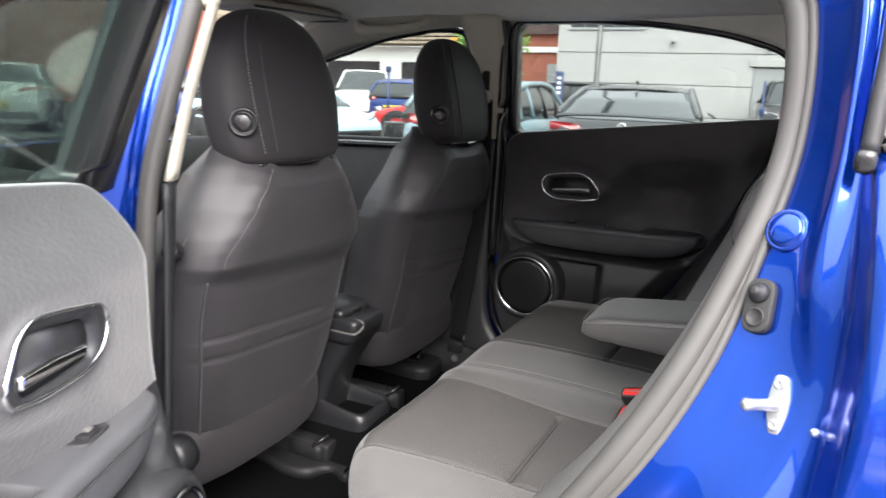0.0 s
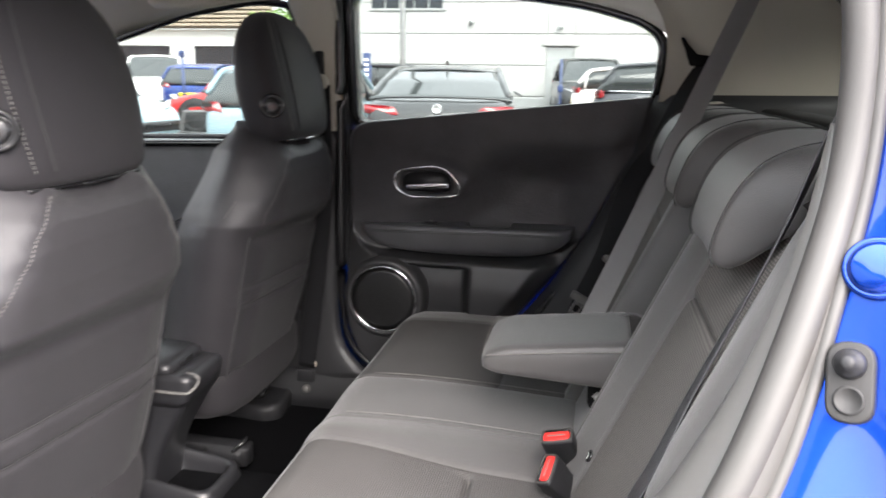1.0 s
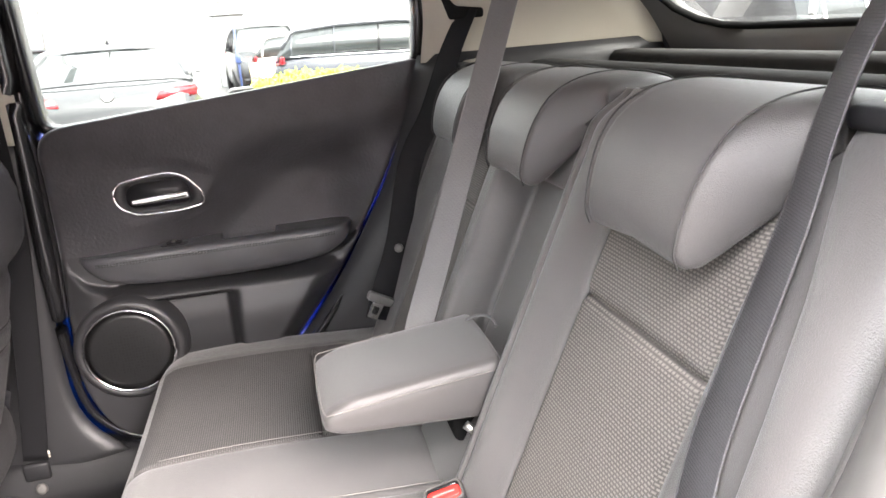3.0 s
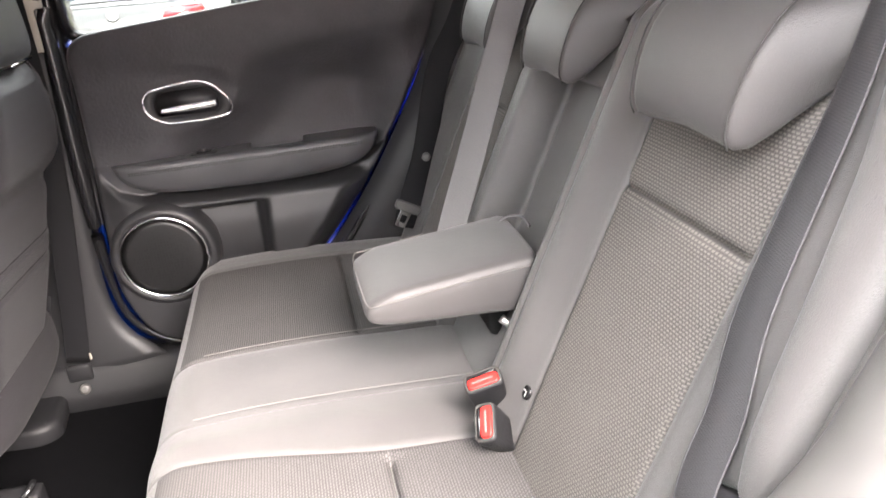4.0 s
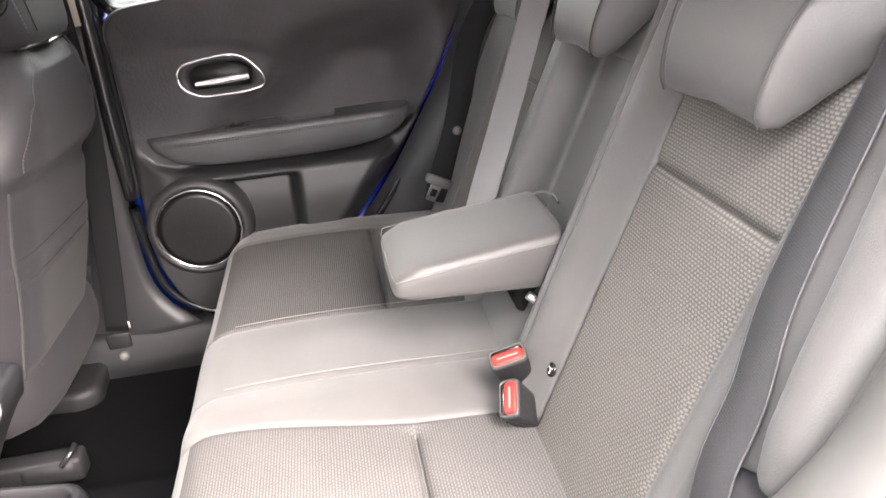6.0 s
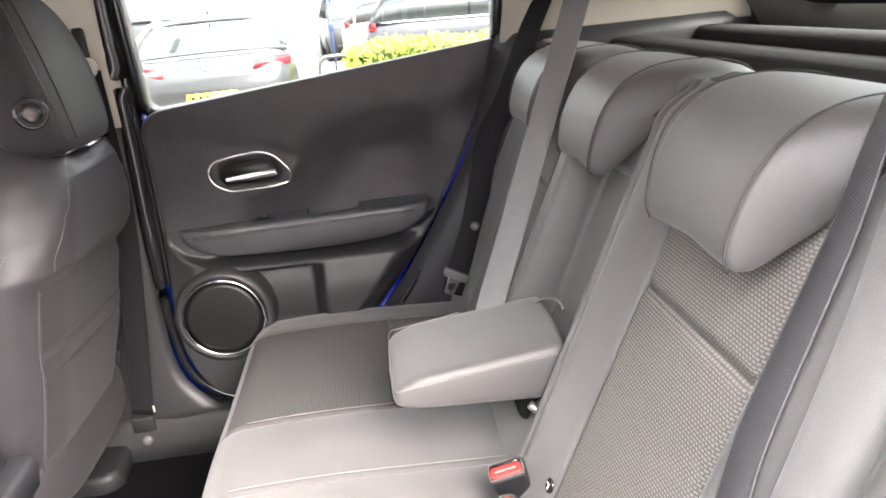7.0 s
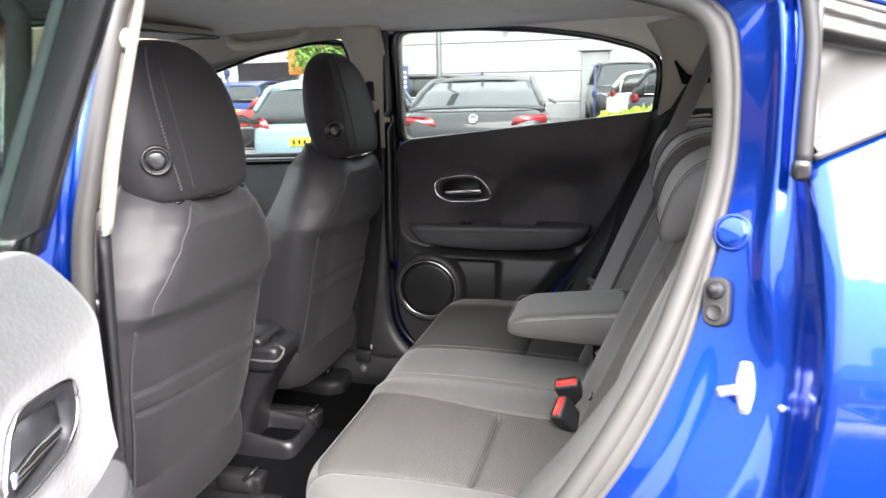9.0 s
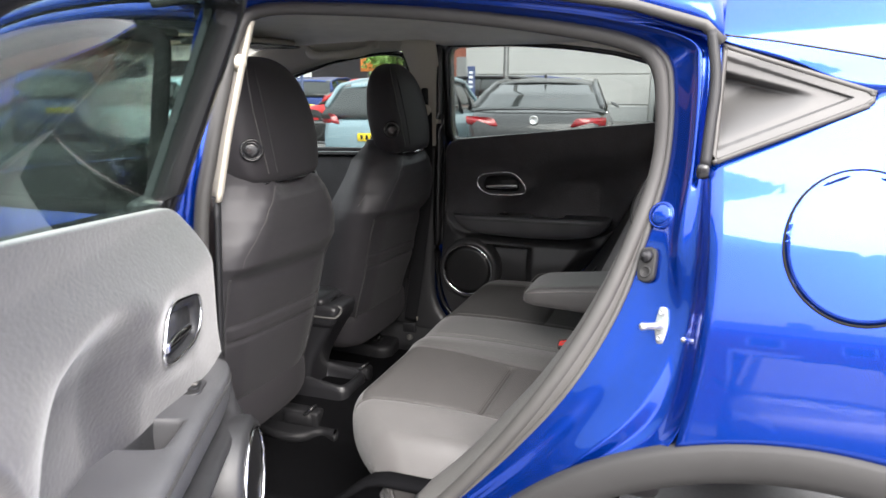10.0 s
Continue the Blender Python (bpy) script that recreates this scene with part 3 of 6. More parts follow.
for dz in (-.019, .019):
    v, f = boss(ST + q @ Vector((0, dz, .003)), SN, ((.0055, 0), (.0055, .003), (.004, .0045), (.002, .003)), 12)
    link("screw", v, f, SILVER, sp)
v, f = boss((.311, -.757, .962), (-.3, -.9, .3), ((.004, -.006), (.004, .003), (.002, .005)), 12)
link("jamb_screw", v, f, SILVER, car)

# ---- inside lining ----
lin = []
for y in np.linspace(-.60, .60, 31):
    k = abs(y) / .6
    lin.append(np.array([(x, y, 1.505 - .045 * k ** 2.2 - .02 * k ** 10 - .12 * max(0, x - .05) ** 2 - .07 * max(0, -x - .55) ** 2) for x in np.linspace(-1.25, .72, 40)]))
v, f = bridge(lin)
tagged(link("ceiling", v, f, LINING, solid=0.006), "pale grey cloth roof lining", "ceiling", kind="structure")
# floor, tunnel and sills
fl = []
for y in np.linspace(-.70, .66, 69):
    fl.append(np.array([(x, y, .335 + .10 * np.exp(-(y / .13) ** 4) + .16 * smoothstep(.60, .66, abs(y)) + .10 * smoothstep(-.36, -.2, x)) for x in np.linspace(-1.6, .2, 60)]))
v, f = bridge(fl)
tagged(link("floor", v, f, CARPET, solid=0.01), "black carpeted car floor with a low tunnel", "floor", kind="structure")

# ---- pillars and far side ----
def ribbon_panel(name, a, b, mat, parent, bulge=(0, 0, 0), n=24, m=7, label="", solid=0.006):
    """A softly bulged panel between two edges."""
    ca, cb = spline(a, n), spline(b, n)
    rows = [ca * (1 - t) + cb * t + np.array(bulge) * 4 * t * (1 - t) for t in np.linspace(0, 1, m)]
    v, f = bridge(rows)
    return link(name, v, f, mat, parent, label=label, solid=solid)

bp = thing("pillar_trim", (-.53, -.68, .4), "pale upper and black lower trim of the near middle pillar", "pillar trim", kind="structure")
ribbon_panel("upper_trim", [(-.483, -.745, 1.112), (-.479, -.712, 1.22), (-.477, -.668, 1.33), (-.470, -.632, 1.425)], [(-.535, -.685, 1.112), (-.528, -.66, 1.22), (-.522, -.62, 1.33), (-.515, -.58, 1.445)], BEIGE, bp, (.014, .0, 0))
ribbon_panel("lower_trim", [(-.495, -.765, .50), (-.49, -.757, .80), (-.486, -.745, 1.108)], [(-.59, -.71, .50), (-.56, -.70, .80), (-.54, -.685, 1.108)], TRIM, bp, (.014, .0, 0))
v, f = boss((-.487, -.651, 1.352), (.6, -.6, .3), ((.014, -.01), (.014, .008), (.010, .014), (.004, .016)))
link("belt_bolt_cover", v, f, BEIGE, bp)
bpf = thing("pillar_trim", (-.60, .62, .4), "pale upper and black lower trim of the far middle pillar", "pillar trim", kind="structure")
ribbon_panel("upper_trim", [(-.555, .60, 1.10), (-.556, .60, 1.25), (-.56, .595, 1.36), (-.565, .57, 1.455)], [(-.655, .625, 1.10), (-.66, .62, 1.25), (-.67, .60, 1.36), (-.70, .57, 1.455)], BEIGE, bpf, (0, -.02, 0))
ribbon_panel("lower_trim", [(-.48, .60, .42), (-.575, .61, .55), (-.575, .61, .85), (-.562, .60, 1.10)], [(-.80, .63, .40), (-.72, .63, .55), (-.68, .63, .85), (-.655, .625, 1.10)], TRIMP, bpf, (0, -.02, 0))
# rear pillar, far side
cp = thing("rear_pillar_trim", (.45, .56, 1.2), "pale grey moulded trim of the far rear pillar", "pillar trim", kind="structure")
ribbon_panel("upper_trim", [(.215, .60, 1.19), (.225, .59, 1.28), (.215, .585, 1.36), (.17, .58, 1.44)], [(.73, .50, 1.20), (.68, .49, 1.26), (.61, .48, 1.34), (.52, .47, 1.44)], BEIGE, cp, (0, .015, 0))
ribbon_panel("lower_trim", [(.21, .606, 1.205), (.14, .60, 1.0), (.03, .60, .80), (-.08, .62, .64), (-.2, .64, .50)], [(.75, .51, 1.215), (.6, .52, 1.0), (.5, .54, .8), (.4, .56, .64), (.3, .58, .5)], TRIMP, cp, (0, -.02, 0))
ribbon_panel("luggage_side_trim", [(.73, .505, 1.15), (.68, .495, 1.26), (.61, .485, 1.34), (.52, .475, 1.46)], [(1.12, .62, 1.13), (1.10, .61, 1.25), (1.0, .58, 1.36), (.82, .53, 1.47)], TRIM, cp)
cpn = thing("rear_pillar_trim", (.45, -.58, 1.2), "dark lower and pale upper trim of the near rear pillar", "pillar trim", kind="structure")
ribbon_panel("upper_trim", [(.262, -.59, 1.19), (.26, -.585, 1.28), (.24, -.575, 1.36), (.17, -.565, 1.44)], [(.73, -.50, 1.20), (.68, -.49, 1.26), (.61, -.48, 1.34), (.52, -.47, 1.44)], BEIGE, cpn, (0, -.015, 0))
so = spline([(.256, -.605, 1.20), (.236, -.648, 1.104), (.190, -.693, .98), (.130, -.728, .868), (.056, -.753, .759), (-.034, -.768, .647), (-.12, -.775, .56)], 60)
si = spline([(.262, -.585, 1.205), (.235, -.608, 1.10), (.204, -.618, 1.02), (.173, -.619, .955), (.152, -.618, .915), (.100, -.608, .835), (.05, -.608, .77), (-.03, -.625, .67), (-.10, -.645, .60)], 60)
v, f = bridge([so, so * .75 + si * .25 + np.array((-.008, 0, .008)), so * .5 + si * .5 + np.array((-.012, 0, .012)), so * .2 + si * .8 + np.array((-.007, 0, .008)), si, si + np.array((.004, .006, -.006)), si + np.array((.03, .010, -.03)), si + np.array((.08, .012, -.12))])
link("lower_trim", v, f, TRIMG, cpn, solid=.004)

ribbon_panel("header_trim", [(-.545, .594, 1.442), (-.31, .594, 1.446), (-.13, .594, 1.435), (.04, .594, 1.411), (.165, .592, 1.374), (.225, .588, 1.338)], [(-.545, .57, 1.462), (-.31, .57, 1.464), (-.13, .57, 1.464), (.04, .57, 1.464), (.17, .57, 1.458), (.26, .565, 1.44)], LINING, cp, (0, .004, 0))

# far door opening: blue body edge and a black seal
FO = [(-.548, 1.46), (-.548, 1.10), (-.553, .85), (-.552, .66), (-.53, .53), (-.44, .462), (-.30, .462), (-.17, .53), (-.06, .65), (.06, .83), (.14, .96), (.205, 1.12), (.225, 1.20), (.235, 1.34), (.20, 1.385), (.1, 1.41)]
fo = spline(FO, 120)
fc = np.array((-.2, .95))
def far_ring(off, y):
    t = np.gradient(fo, axis=0)
    nr = np.stack([t[:, 1], -t[:, 0]], 1)
    nr /= np.linalg.norm(nr, axis=1)[:, None]
    if ((fo - fc) * nr).sum() < 0:
        nr = -nr
    q = fo + nr * off
    return np.stack([q[:, 0], np.full(len(q), y), q[:, 1]], 1)
v, f = bridge([q[34:] for q in (far_ring(-.002, .665), far_ring(.0, .625), far_ring(.004, .612), far_ring(.010, .618), far_ring(.10, .66))])
link("far_door_aperture", v, f, BLUE, car, label="blue edge of the far door opening")
v, f = bridge([q[:36] for q in (far_ring(-.012, .665), far_ring(-.008, .622), far_ring(.0, .608), far_ring(.010, .612), far_ring(.10, .66))])
link("far_jamb_cover", v, f, GLOSSB, car)
v, f = tube(far_ring(.016, .606), np.interp(np.arange(120), [0, 30, 42, 119], [.018, .018, .008, .008]), 8)
link("far_door_seal", v, f, GLOSSB, car, label="black rubber door seal")

# ---- doors ----
def door(at, turn, mirror, top_out, label):
    """A rear door with its inner trim. Local: u back along the door from the handle's front end, w outward, z up."""
    ct, s = math.cos(turn), math.sin(turn)
    if mirror:
        def P(u, w, z):
            return (at[0] + u * ct - w * s, at[1] - u * s - w * ct, z)
    else:
        def P(u, w, z):
            return (at[0] + u, at[1] + w, z)
    d = thing("car_door", P(0, 0, .4), label, "car door")
    # trim outline: u, z
    out = rounded([(-.118, 1.117), (.655, 1.200), (.62, 1.09), (.49, .835), (.36, .66), (.18, .475), (-.06, .475), (-.118, .60)], [.06, .02, .1, .2, .2, .1, .12, .1], 8)
    o = np.array(out)
    LU = [-.125, -.112, -.10, -.075, -.03, .15, .33, .44, .49, .53, .60]
    LZ = [.875, .860, .832, .804, .787, .776, .785, .813, .843, .872, .90]
    def surf(u, z):
        # upper soft panel stands back at the top, the rest leans in lower down
        w = -.050 * smoothstep(.92, .60, z) + top_out * smoothstep(1.02, 1.13, z)
        # the soft upper panel is dished round the handle, down to the armrest
        w += .044 * smoothstep(-.04 + 1.2 * (z - .865), .22 + 1.2 * (z - .865), u) * smoothstep(.56, .42, u) * smoothstep(1.095, .99 - .10 * max(0.0, u - .25), z) * smoothstep(.770, .800, z)
        w += (.030 if mirror else 0.0) * smoothstep(.183, .30, u) * smoothstep(1.0, .76, math.hypot((u - .29) / .315, (z - .865) / .208)) * smoothstep(.83, .88, z)
        # the lower panel steps inwards along a sweeping edge under the armrest
        zl = float(np.interp(u, LU, LZ))
        w -= .024 * smoothstep(zl + .006, zl - .004, z) * smoothstep(zl - .20, zl - .05, z) * smoothstep(-.118, -.05, u)
        # the handle sits on a tilted flat
        m = smoothstep(1.0, .62, math.hypot((u - .088) / .130, (z - .978) / .075))
        w = w * (1 - m) + (.004 + .04 * (u - .088)) * m
        # a bottle pocket sunk behind the speaker
        w += .045 * smoothstep(-.03, .03, u) * smoothstep(.222, .190, u) * smoothstep(.772, .752, z) * smoothstep(.56, .64, z)
        return w
    # a fine sheet, clipped by the outline
    if mirror:
        ho = [(.0, .978), (.006, 1.002), (.030, 1.009), (.090, 1.020), (.125, 1.024), (.150, 1.016), (.176, .972), (.172, .952), (.125, .944), (.046, .941), (.013, .954)]
    else:
        ho = [(.003, .982), (.016, 1.003), (.063, 1.012), (.115, 1.017), (.146, 1.006), (.177, .968), (.174, .944), (.125, .937), (.046, .936), (.013, .954)]
    hb = spline(rounded(ho, .016, 6), 72, closed=True)
    hc = np.array(hb).mean(0)
    hq = np.array(hb)
    def in_handle(u, z):
        q = hc + (hq - hc) * .93
        inside = False
        for (x1, z1), (x2, z2) in zip(q, np.roll(q, -1, 0)):
            if (z1 > z) != (z2 > z) and u < x1 + (x2 - x1) * (z - z1) / (z2 - z1):
                inside = not inside
        return inside
    zs = np.linspace(.4752, o[:, 1].max() - .0006, 190)
    NW = 140
    rows, us2 = [], []
    for z in zs:
        xs = []
        for i in range(len(o)):
            a, b = o[i], o[(i + 1) % len(o)]
            if (a[1] - z) * (b[1] - z) <= 0 and a[1] != b[1]:
                xs.append(a[0] + (b[0] - a[0]) * (z - a[1]) / (b[1] - a[1]))
        lo, hi = (min(xs), max(xs)) if len(xs) > 1 else (0.0, 0.01)
        uu = np.linspace(lo, hi, NW)
        us2.append(uu)
        rows.append(np.array([P(u, min(surf(u, z), 0.0) * smoothstep(0, .07, hi - u) + max(surf(u, z), 0.0) + (.02 if k in (0, NW - 1) else .004 if k in (1, NW - 2) else 0), z) for k, u in enumerate(uu)]))
    v, f = bridge(rows)
    keep, idx = [], []
    for i in range(len(rows) - 1):
        for j in range(NW - 1):
            if in_handle((us2[i][j] + us2[i + 1][j + 1]) / 2, (zs[i] + zs[i + 1]) / 2):
                continue
            keep.append(f[i * (NW - 1) + j])
            idx.append(0 if zs[i] > .862 else 1)
    link("door_trim", v, keep, TRIMS, d, mats=[TRIMS, TRIMP], index=idx, solid=.004)
    # door shell behind the trim
    shell = rounded([(-.15, 1.095), (.68, 1.19), (.63, 1.05), (.50, .80), (.37, .63), (.19, .44), (-.08, .42), (-.15, .55)], [.02, .02, .1, .2, .2, .1, .1, .1], 6)
    v, f = prism(shell, lambda a, b, w: P(a, .064 + max(0, top_out) * smoothstep(1.0, 1.1, b) + w, b), .08, .012)
    link("door_shell", v, f, BLUE, d)
    # window frame and glass
    win = rounded([(-.09, 1.122), (-.098, 1.432), (.12, 1.434), (.30, 1.422), (.47, 1.398), (.60, 1.36), (.642, 1.325), (.632, 1.192)], [.02, .03, .05, .05, .05, .05, .04, .02], 5)
    w1 = np.array(win)
    c = w1.mean(0)
    fw = .032 if mirror else .020
    def lean(z):
        return -.40 * max(0.0, z - 1.13) if mirror else 0.0
    def ring(off, w):
        nx = np.roll(w1, -1, 0) - np.roll(w1, 1, 0)
        nr = np.stack([nx[:, 1], -nx[:, 0]], 1)
        nr /= np.linalg.norm(nr, axis=1)[:, None] + 1e-9
        if ((w1 - c) * nr).sum() < 0:
            nr = -nr
        q = w1 + nr * off
        # the foot of the frame sits behind the trim's top edge
        return np.array([P(a, w + lean(b) + top_out + .022 * smoothstep(.012, -.004, b - (1.132 + .0955 * (a + .09))), b) for a, b in q])
    v, f = bridge([ring(.0, .03), ring(-.001, .0), ring(.004, -.006), ring(fw - .005, -.006), ring(fw, .0), ring(fw, .05), ring(.0, .05)], wrap=True, ring=True)
    link("window_frame", v, f, GLOSSB, d)
    v, f = prism(win, lambda a, b, w: P(a, .034 + lean(b) + top_out + w, b), .004)
    link("window_glass", v, f, TINT if mirror else GLASS, d)
    if mirror:
        v, f = prism(rounded([(-.172, 1.10), (-.172, 1.435), (-.10, 1.46), (-.10, 1.10)], .012, 4), lambda a, b, w: P(a, .012 + lean(b) + top_out + w, b), .035, .006)
        link("front_sash", v, f, GLOSSB, d)
    # handle: chrome ring, flange, dish and lever
    def tilt(u, z=.975):
        return surf(u, z)
    def hring(k, w):
        return np.array([P((hc + (q - hc) * k)[0], w + tilt(*(hc + (q - hc) * k)), (hc + (q - hc) * k)[1]) for q in hq])
    v, f = tube(hring(1.0, -.005), .0026, 8, closed=True)
    link("handle_ring", v, f, CHROME, d, "chrome handle surround")
    up = .012 if mirror else .003
    hd = spline(rounded([(.026, .974), (.030, .990), (.045, .999), (.132, .999 + up), (.150, .985 + up), (.153, .962), (.145, .950), (.09, .949), (.036, .950), (.027, .958)], .010, 6), 72, closed=True)
    dc = hd.mean(0)
    def hdish(k, w):
        return np.array([P((dc + (q - dc) * k)[0], w + tilt((dc + (q - dc) * k)[0]), (dc + (q - dc) * k)[1]) for q in hd])
    mid_o = [np.array([P(*(lambda q: (q[0], wv + tilt(q[0], q[1]), q[1]))(a * (1 - t) + b * t)) for a, b in zip(hq, hd)]) for t, wv in ((.15, -.006), (.6, -.005))]
    v, f = bridge([hring(1.02, .004), hring(1.0, -.004), mid_o[0], mid_o[1], hdish(1.0, -.001), hdish(.97, .006)], ring=True)
    link("handle_flange", v, f, TRIMP, d)
    v, f = loft([hdish(.975, .004), hdish(.95, .016), hdish(.86, .026), hdish(.4, .030)])
    link("handle_dish", v, f, TRIMP, d)
    lever = rounded([(.034, .954), (.034, .967), (.09, .972), (.148, .975), (.149, .959), (.09, .955)], .005, 4)
    v, f = prism(lever, lambda a, b, w: P(a, -.004 + tilt(a) + .004 * math.sin(a * 20) + w, b), .014, .005, 3)
    link("door_handle", v, f, CHROME, d, "chrome lever")
    v, f = prism(rounded([(.120, .970), (.148, .972), (.146, .992), (.122, .995)], .004, 3), lambda a, b, w: P(a, .006 + tilt(a) + w, b), .024, .003)
    link("lever_pivot", v, f, TRIM, d)
    # armrest pad: a flat-topped cushion with a stitched edge
    cu0, cu1 = (.158, .238) if mirror else (.200, .305)
    PU0, PU1 = -.082, .470
    tt = np.sort(np.concatenate([np.linspace(0, 1, 64), [(q - PU0) / (PU1 - PU0) for q in (cu0 - .003, cu0 + .003, cu0 + .008, cu1 - .008, cu1 - .003, cu1 + .003)]]))
    rings = []
    edge = []
    for i, t in enumerate(tt):
        u = PU0 + t * (PU1 - PU0)
        e = max(.05, (1 - abs(2 * t - 1) ** 7) ** .6)
        zt, zb = .864 + .010 * t, .864 - (.052 + .022 * math.sin(math.pi * t) ** .7) * e
        wi = surf(u, .868) + .010
        wo = surf(u, .80) * .2 - .040 * e
        dp = wi - wo
        # the pull cup is sunk into the top
        cup = .062 if cu0 < u < cu1 else 0.0
        cup = min(cup, zt - zb - .010) if cup else 0.0
        rings.append(np.array([P(u, wi, zb), P(u, wo + dp * .28, zb), P(u, wo + dp * .10, zb + .005), P(u, wo + dp * .02, zb + (zt - zb) * .35), P(u, wo, zb + (zt - zb) * .68),
                               P(u, wo + dp * .012, zt - .009), P(u, wo + dp * .06, zt - .002), P(u, wo + dp * .22, zt), P(u, wo + dp * .36, zt), P(u, wo + dp * .40, zt - cup * .9), P(u, wo + dp * .46, zt - cup), P(u, wo + dp * .70, zt + .001 - cup), P(u, wi - .002, zt + .002 - cup), P(u, wi, zt + .002 - cup)]))
        edge.append(P(u, wo - .0008, zt - .014))
    v, f = loft(rings)
    pad = link("armrest_pad", v, f, PADM, d, "dark padded armrest", sub=1)
    for dz in (0.0, .004):
        v, f = stitching([(q[0], q[1], q[2] - dz) for q in edge[4:-4]], .0011)
        link("pad_seam", v, f, THREADD, pad)
    # window switch
    su = .020 if mirror else .075
    v, f = prism(rounded([(su, -.012), (su + .055, -.012), (su + .055, .022), (su, .022)], .012, 4), lambda a, b, w: P(a, b, .8655 + w), .003, .001)
    sp0 = link("switch_panel", v, f, TRIMP, d)
    v, f = prism(rounded([(su + .012, -.007), (su + .043, -.007), (su + .043, .015), (su + .012, .015)], .006, 4), lambda a, b, w: P(a, b, .868 + w), .004, .002)
    link("window_switch", v, f, TRIM, sp0)
    v, f = prism(rounded([(su + .023, -.003), (su + .032, -.003), (su + .032, .012), (su + .023, .012)], .002, 3), lambda a, b, w: P(a, b, .8715 + w), .0035, .001)
    link("switch_lever", v, f, TRIMG, sp0)
    # speaker with a bright ring
    sc = (-.007, .675)
    a = np.linspace(0, 2 * np.pi, 48, endpoint=False)
    def circ(r, w):
        return np.array([P(sc[0] + r * math.cos(q), surf(-.09, sc[1]) + w, sc[1] + r * math.sin(q)) for q in a])
    v, f = bridge([circ(.112, .03), circ(.108, -.012), circ(.099, -.022), circ(.090, -.022), circ(.088, .0)], ring=True)
    link("speaker_bezel", v, f, TRIMP, d)
    v, f = tube(circ(.0865, -.0235), .0032, 8, closed=True)
    link("speaker_ring", v, f, CHROME, d, "chrome speaker ring")
    v, f = loft([circ(.086, -.0205), circ(.07, -.0225), circ(.04, -.0235), circ(.01, -.024)])
    link("speaker_grille", v, f, MESHD, d, "black perforated speaker mesh")
    return d


far = door((-.43, .618, 0), 0.0, False, -.012, "closed rear car door with black trim and chrome rings")
near = door((-.40, -.916, 0), radians(65), True, .048, "open rear car door with grey trim and tinted window")
# ---- rear seat ----
FACE_X, FACE_Z, LEAN_BACK = .105, .71, .435   # a point of the backrest's face, and its backward lean per metre of height

bench = thing("rear_seat_cushion", (-.1, 0, .34), "grey cloth rear bench cushion with ribbed seat panels", "car seat")
NU, NV = 90, 300
ys = np.sort(np.concatenate([np.linspace(-.672, .66, NV - 4), (-.46, -.155, -.052, .125)]))
verts, idx = [], []
us = np.sort(np.concatenate([np.linspace(0, .62, 52), np.linspace(.275, .325, 16), np.linspace(.62, 1, NU - 51)[1:]]))
for iy, y in enumerate(ys):
    side = smoothstep(.30, .68, abs(y + .0))
    xf = -.392 + .20 * max(0, (-y - .40) / .27) ** 1.6 + .05 * max(0, (y - .5) / .15) ** 2
    xb = .15
    for u in us:
        if u <= .62:
            t = u / .62
            x = xb + (xf + .06 - xb) * t
            z = .632
            z += .010 * math.sin(math.pi * t) - .012 * smoothstep(.8, 0, 1 - t) * 0
            z += .012 * smoothstep(.25, 1.0, t)
        else:
            q = (u - .62) / .38
            if q < .45:
                b = q / .45 * math.pi / 2
                x = xf + .06 - .06 * math.sin(b)
                z = .644 - .06 + .06 * math.cos(b)
            else:
                w = (q - .45) / .55
                x = xf + .004 * w + .11 * w ** 3.5
                z = .584 - .105 * w * (1 - .25 * smoothstep(.45, .66, -y))
        # rounding off at the ends and the pads' crowns
        if u <= .8:
            z -= .085 * smoothstep(.575, .672, -y) ** 1.8 + .055 * smoothstep(.53, .66, y) ** 2
            z += .008 * np.exp(-((y + .10) / .045) ** 2) + .006 * np.exp(-((y - .10) / .09) ** 2) * 1.0
            edge = -.155
            z += dip(y, edge, .004, .004) + dip(y, -.052, .0025, .0025) + dip(y, .125, .004, .005) + dip(y, .50, .005, .004) + dip(y, -.46, .005, .004)
            pan = smoothstep(-.462, -.44, y) * smoothstep(edge, edge - .03, y) + smoothstep(.125, .15, y) * smoothstep(.502, .48, y)
            z += pan * (dip(x, -.082, .0055, .011) + dip(x, -.082, .02, .005))
        yw = y - (.05 * smoothstep(-.36, -.05, x) - .025) * math.exp(-((y + .155) / .045) ** 2)
        verts.append((x, yw, z))
nu = len(us)
faces = []
for i in range(NV - 1):
    for j in range(nu - 1):
        faces.append((i * nu + j, i * nu + j + 1, (i + 1) * nu + j + 1, (i + 1) * nu + j))
        yy, xx, u = ys[i], verts[i * nu + j][0], us[j]
        edge = -.155
        rib = (-.46 - 1e-6 < yy < edge - 1e-6 or .125 - 1e-6 < yy < .50) and u < .69
        idx.append(1 if rib else 0)
link("cushion", verts, faces, SEAT, bench, mats=[SEAT, WEAVE_FLAT], index=idx, solid=0.004)
for y0 in (-.052, .125):
    v, f = tube([(x, y0 + .004, .6445 + .010 * math.sin(math.pi * (x - .15) / -.48) + .012 * smoothstep(.02, -.33, x)) for x in np.linspace(.08, -.33, 60)], .0007, 5)
    link("seam_stitching", v, f, THREAD, bench)

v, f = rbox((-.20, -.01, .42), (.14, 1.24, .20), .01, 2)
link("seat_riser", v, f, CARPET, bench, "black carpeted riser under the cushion")

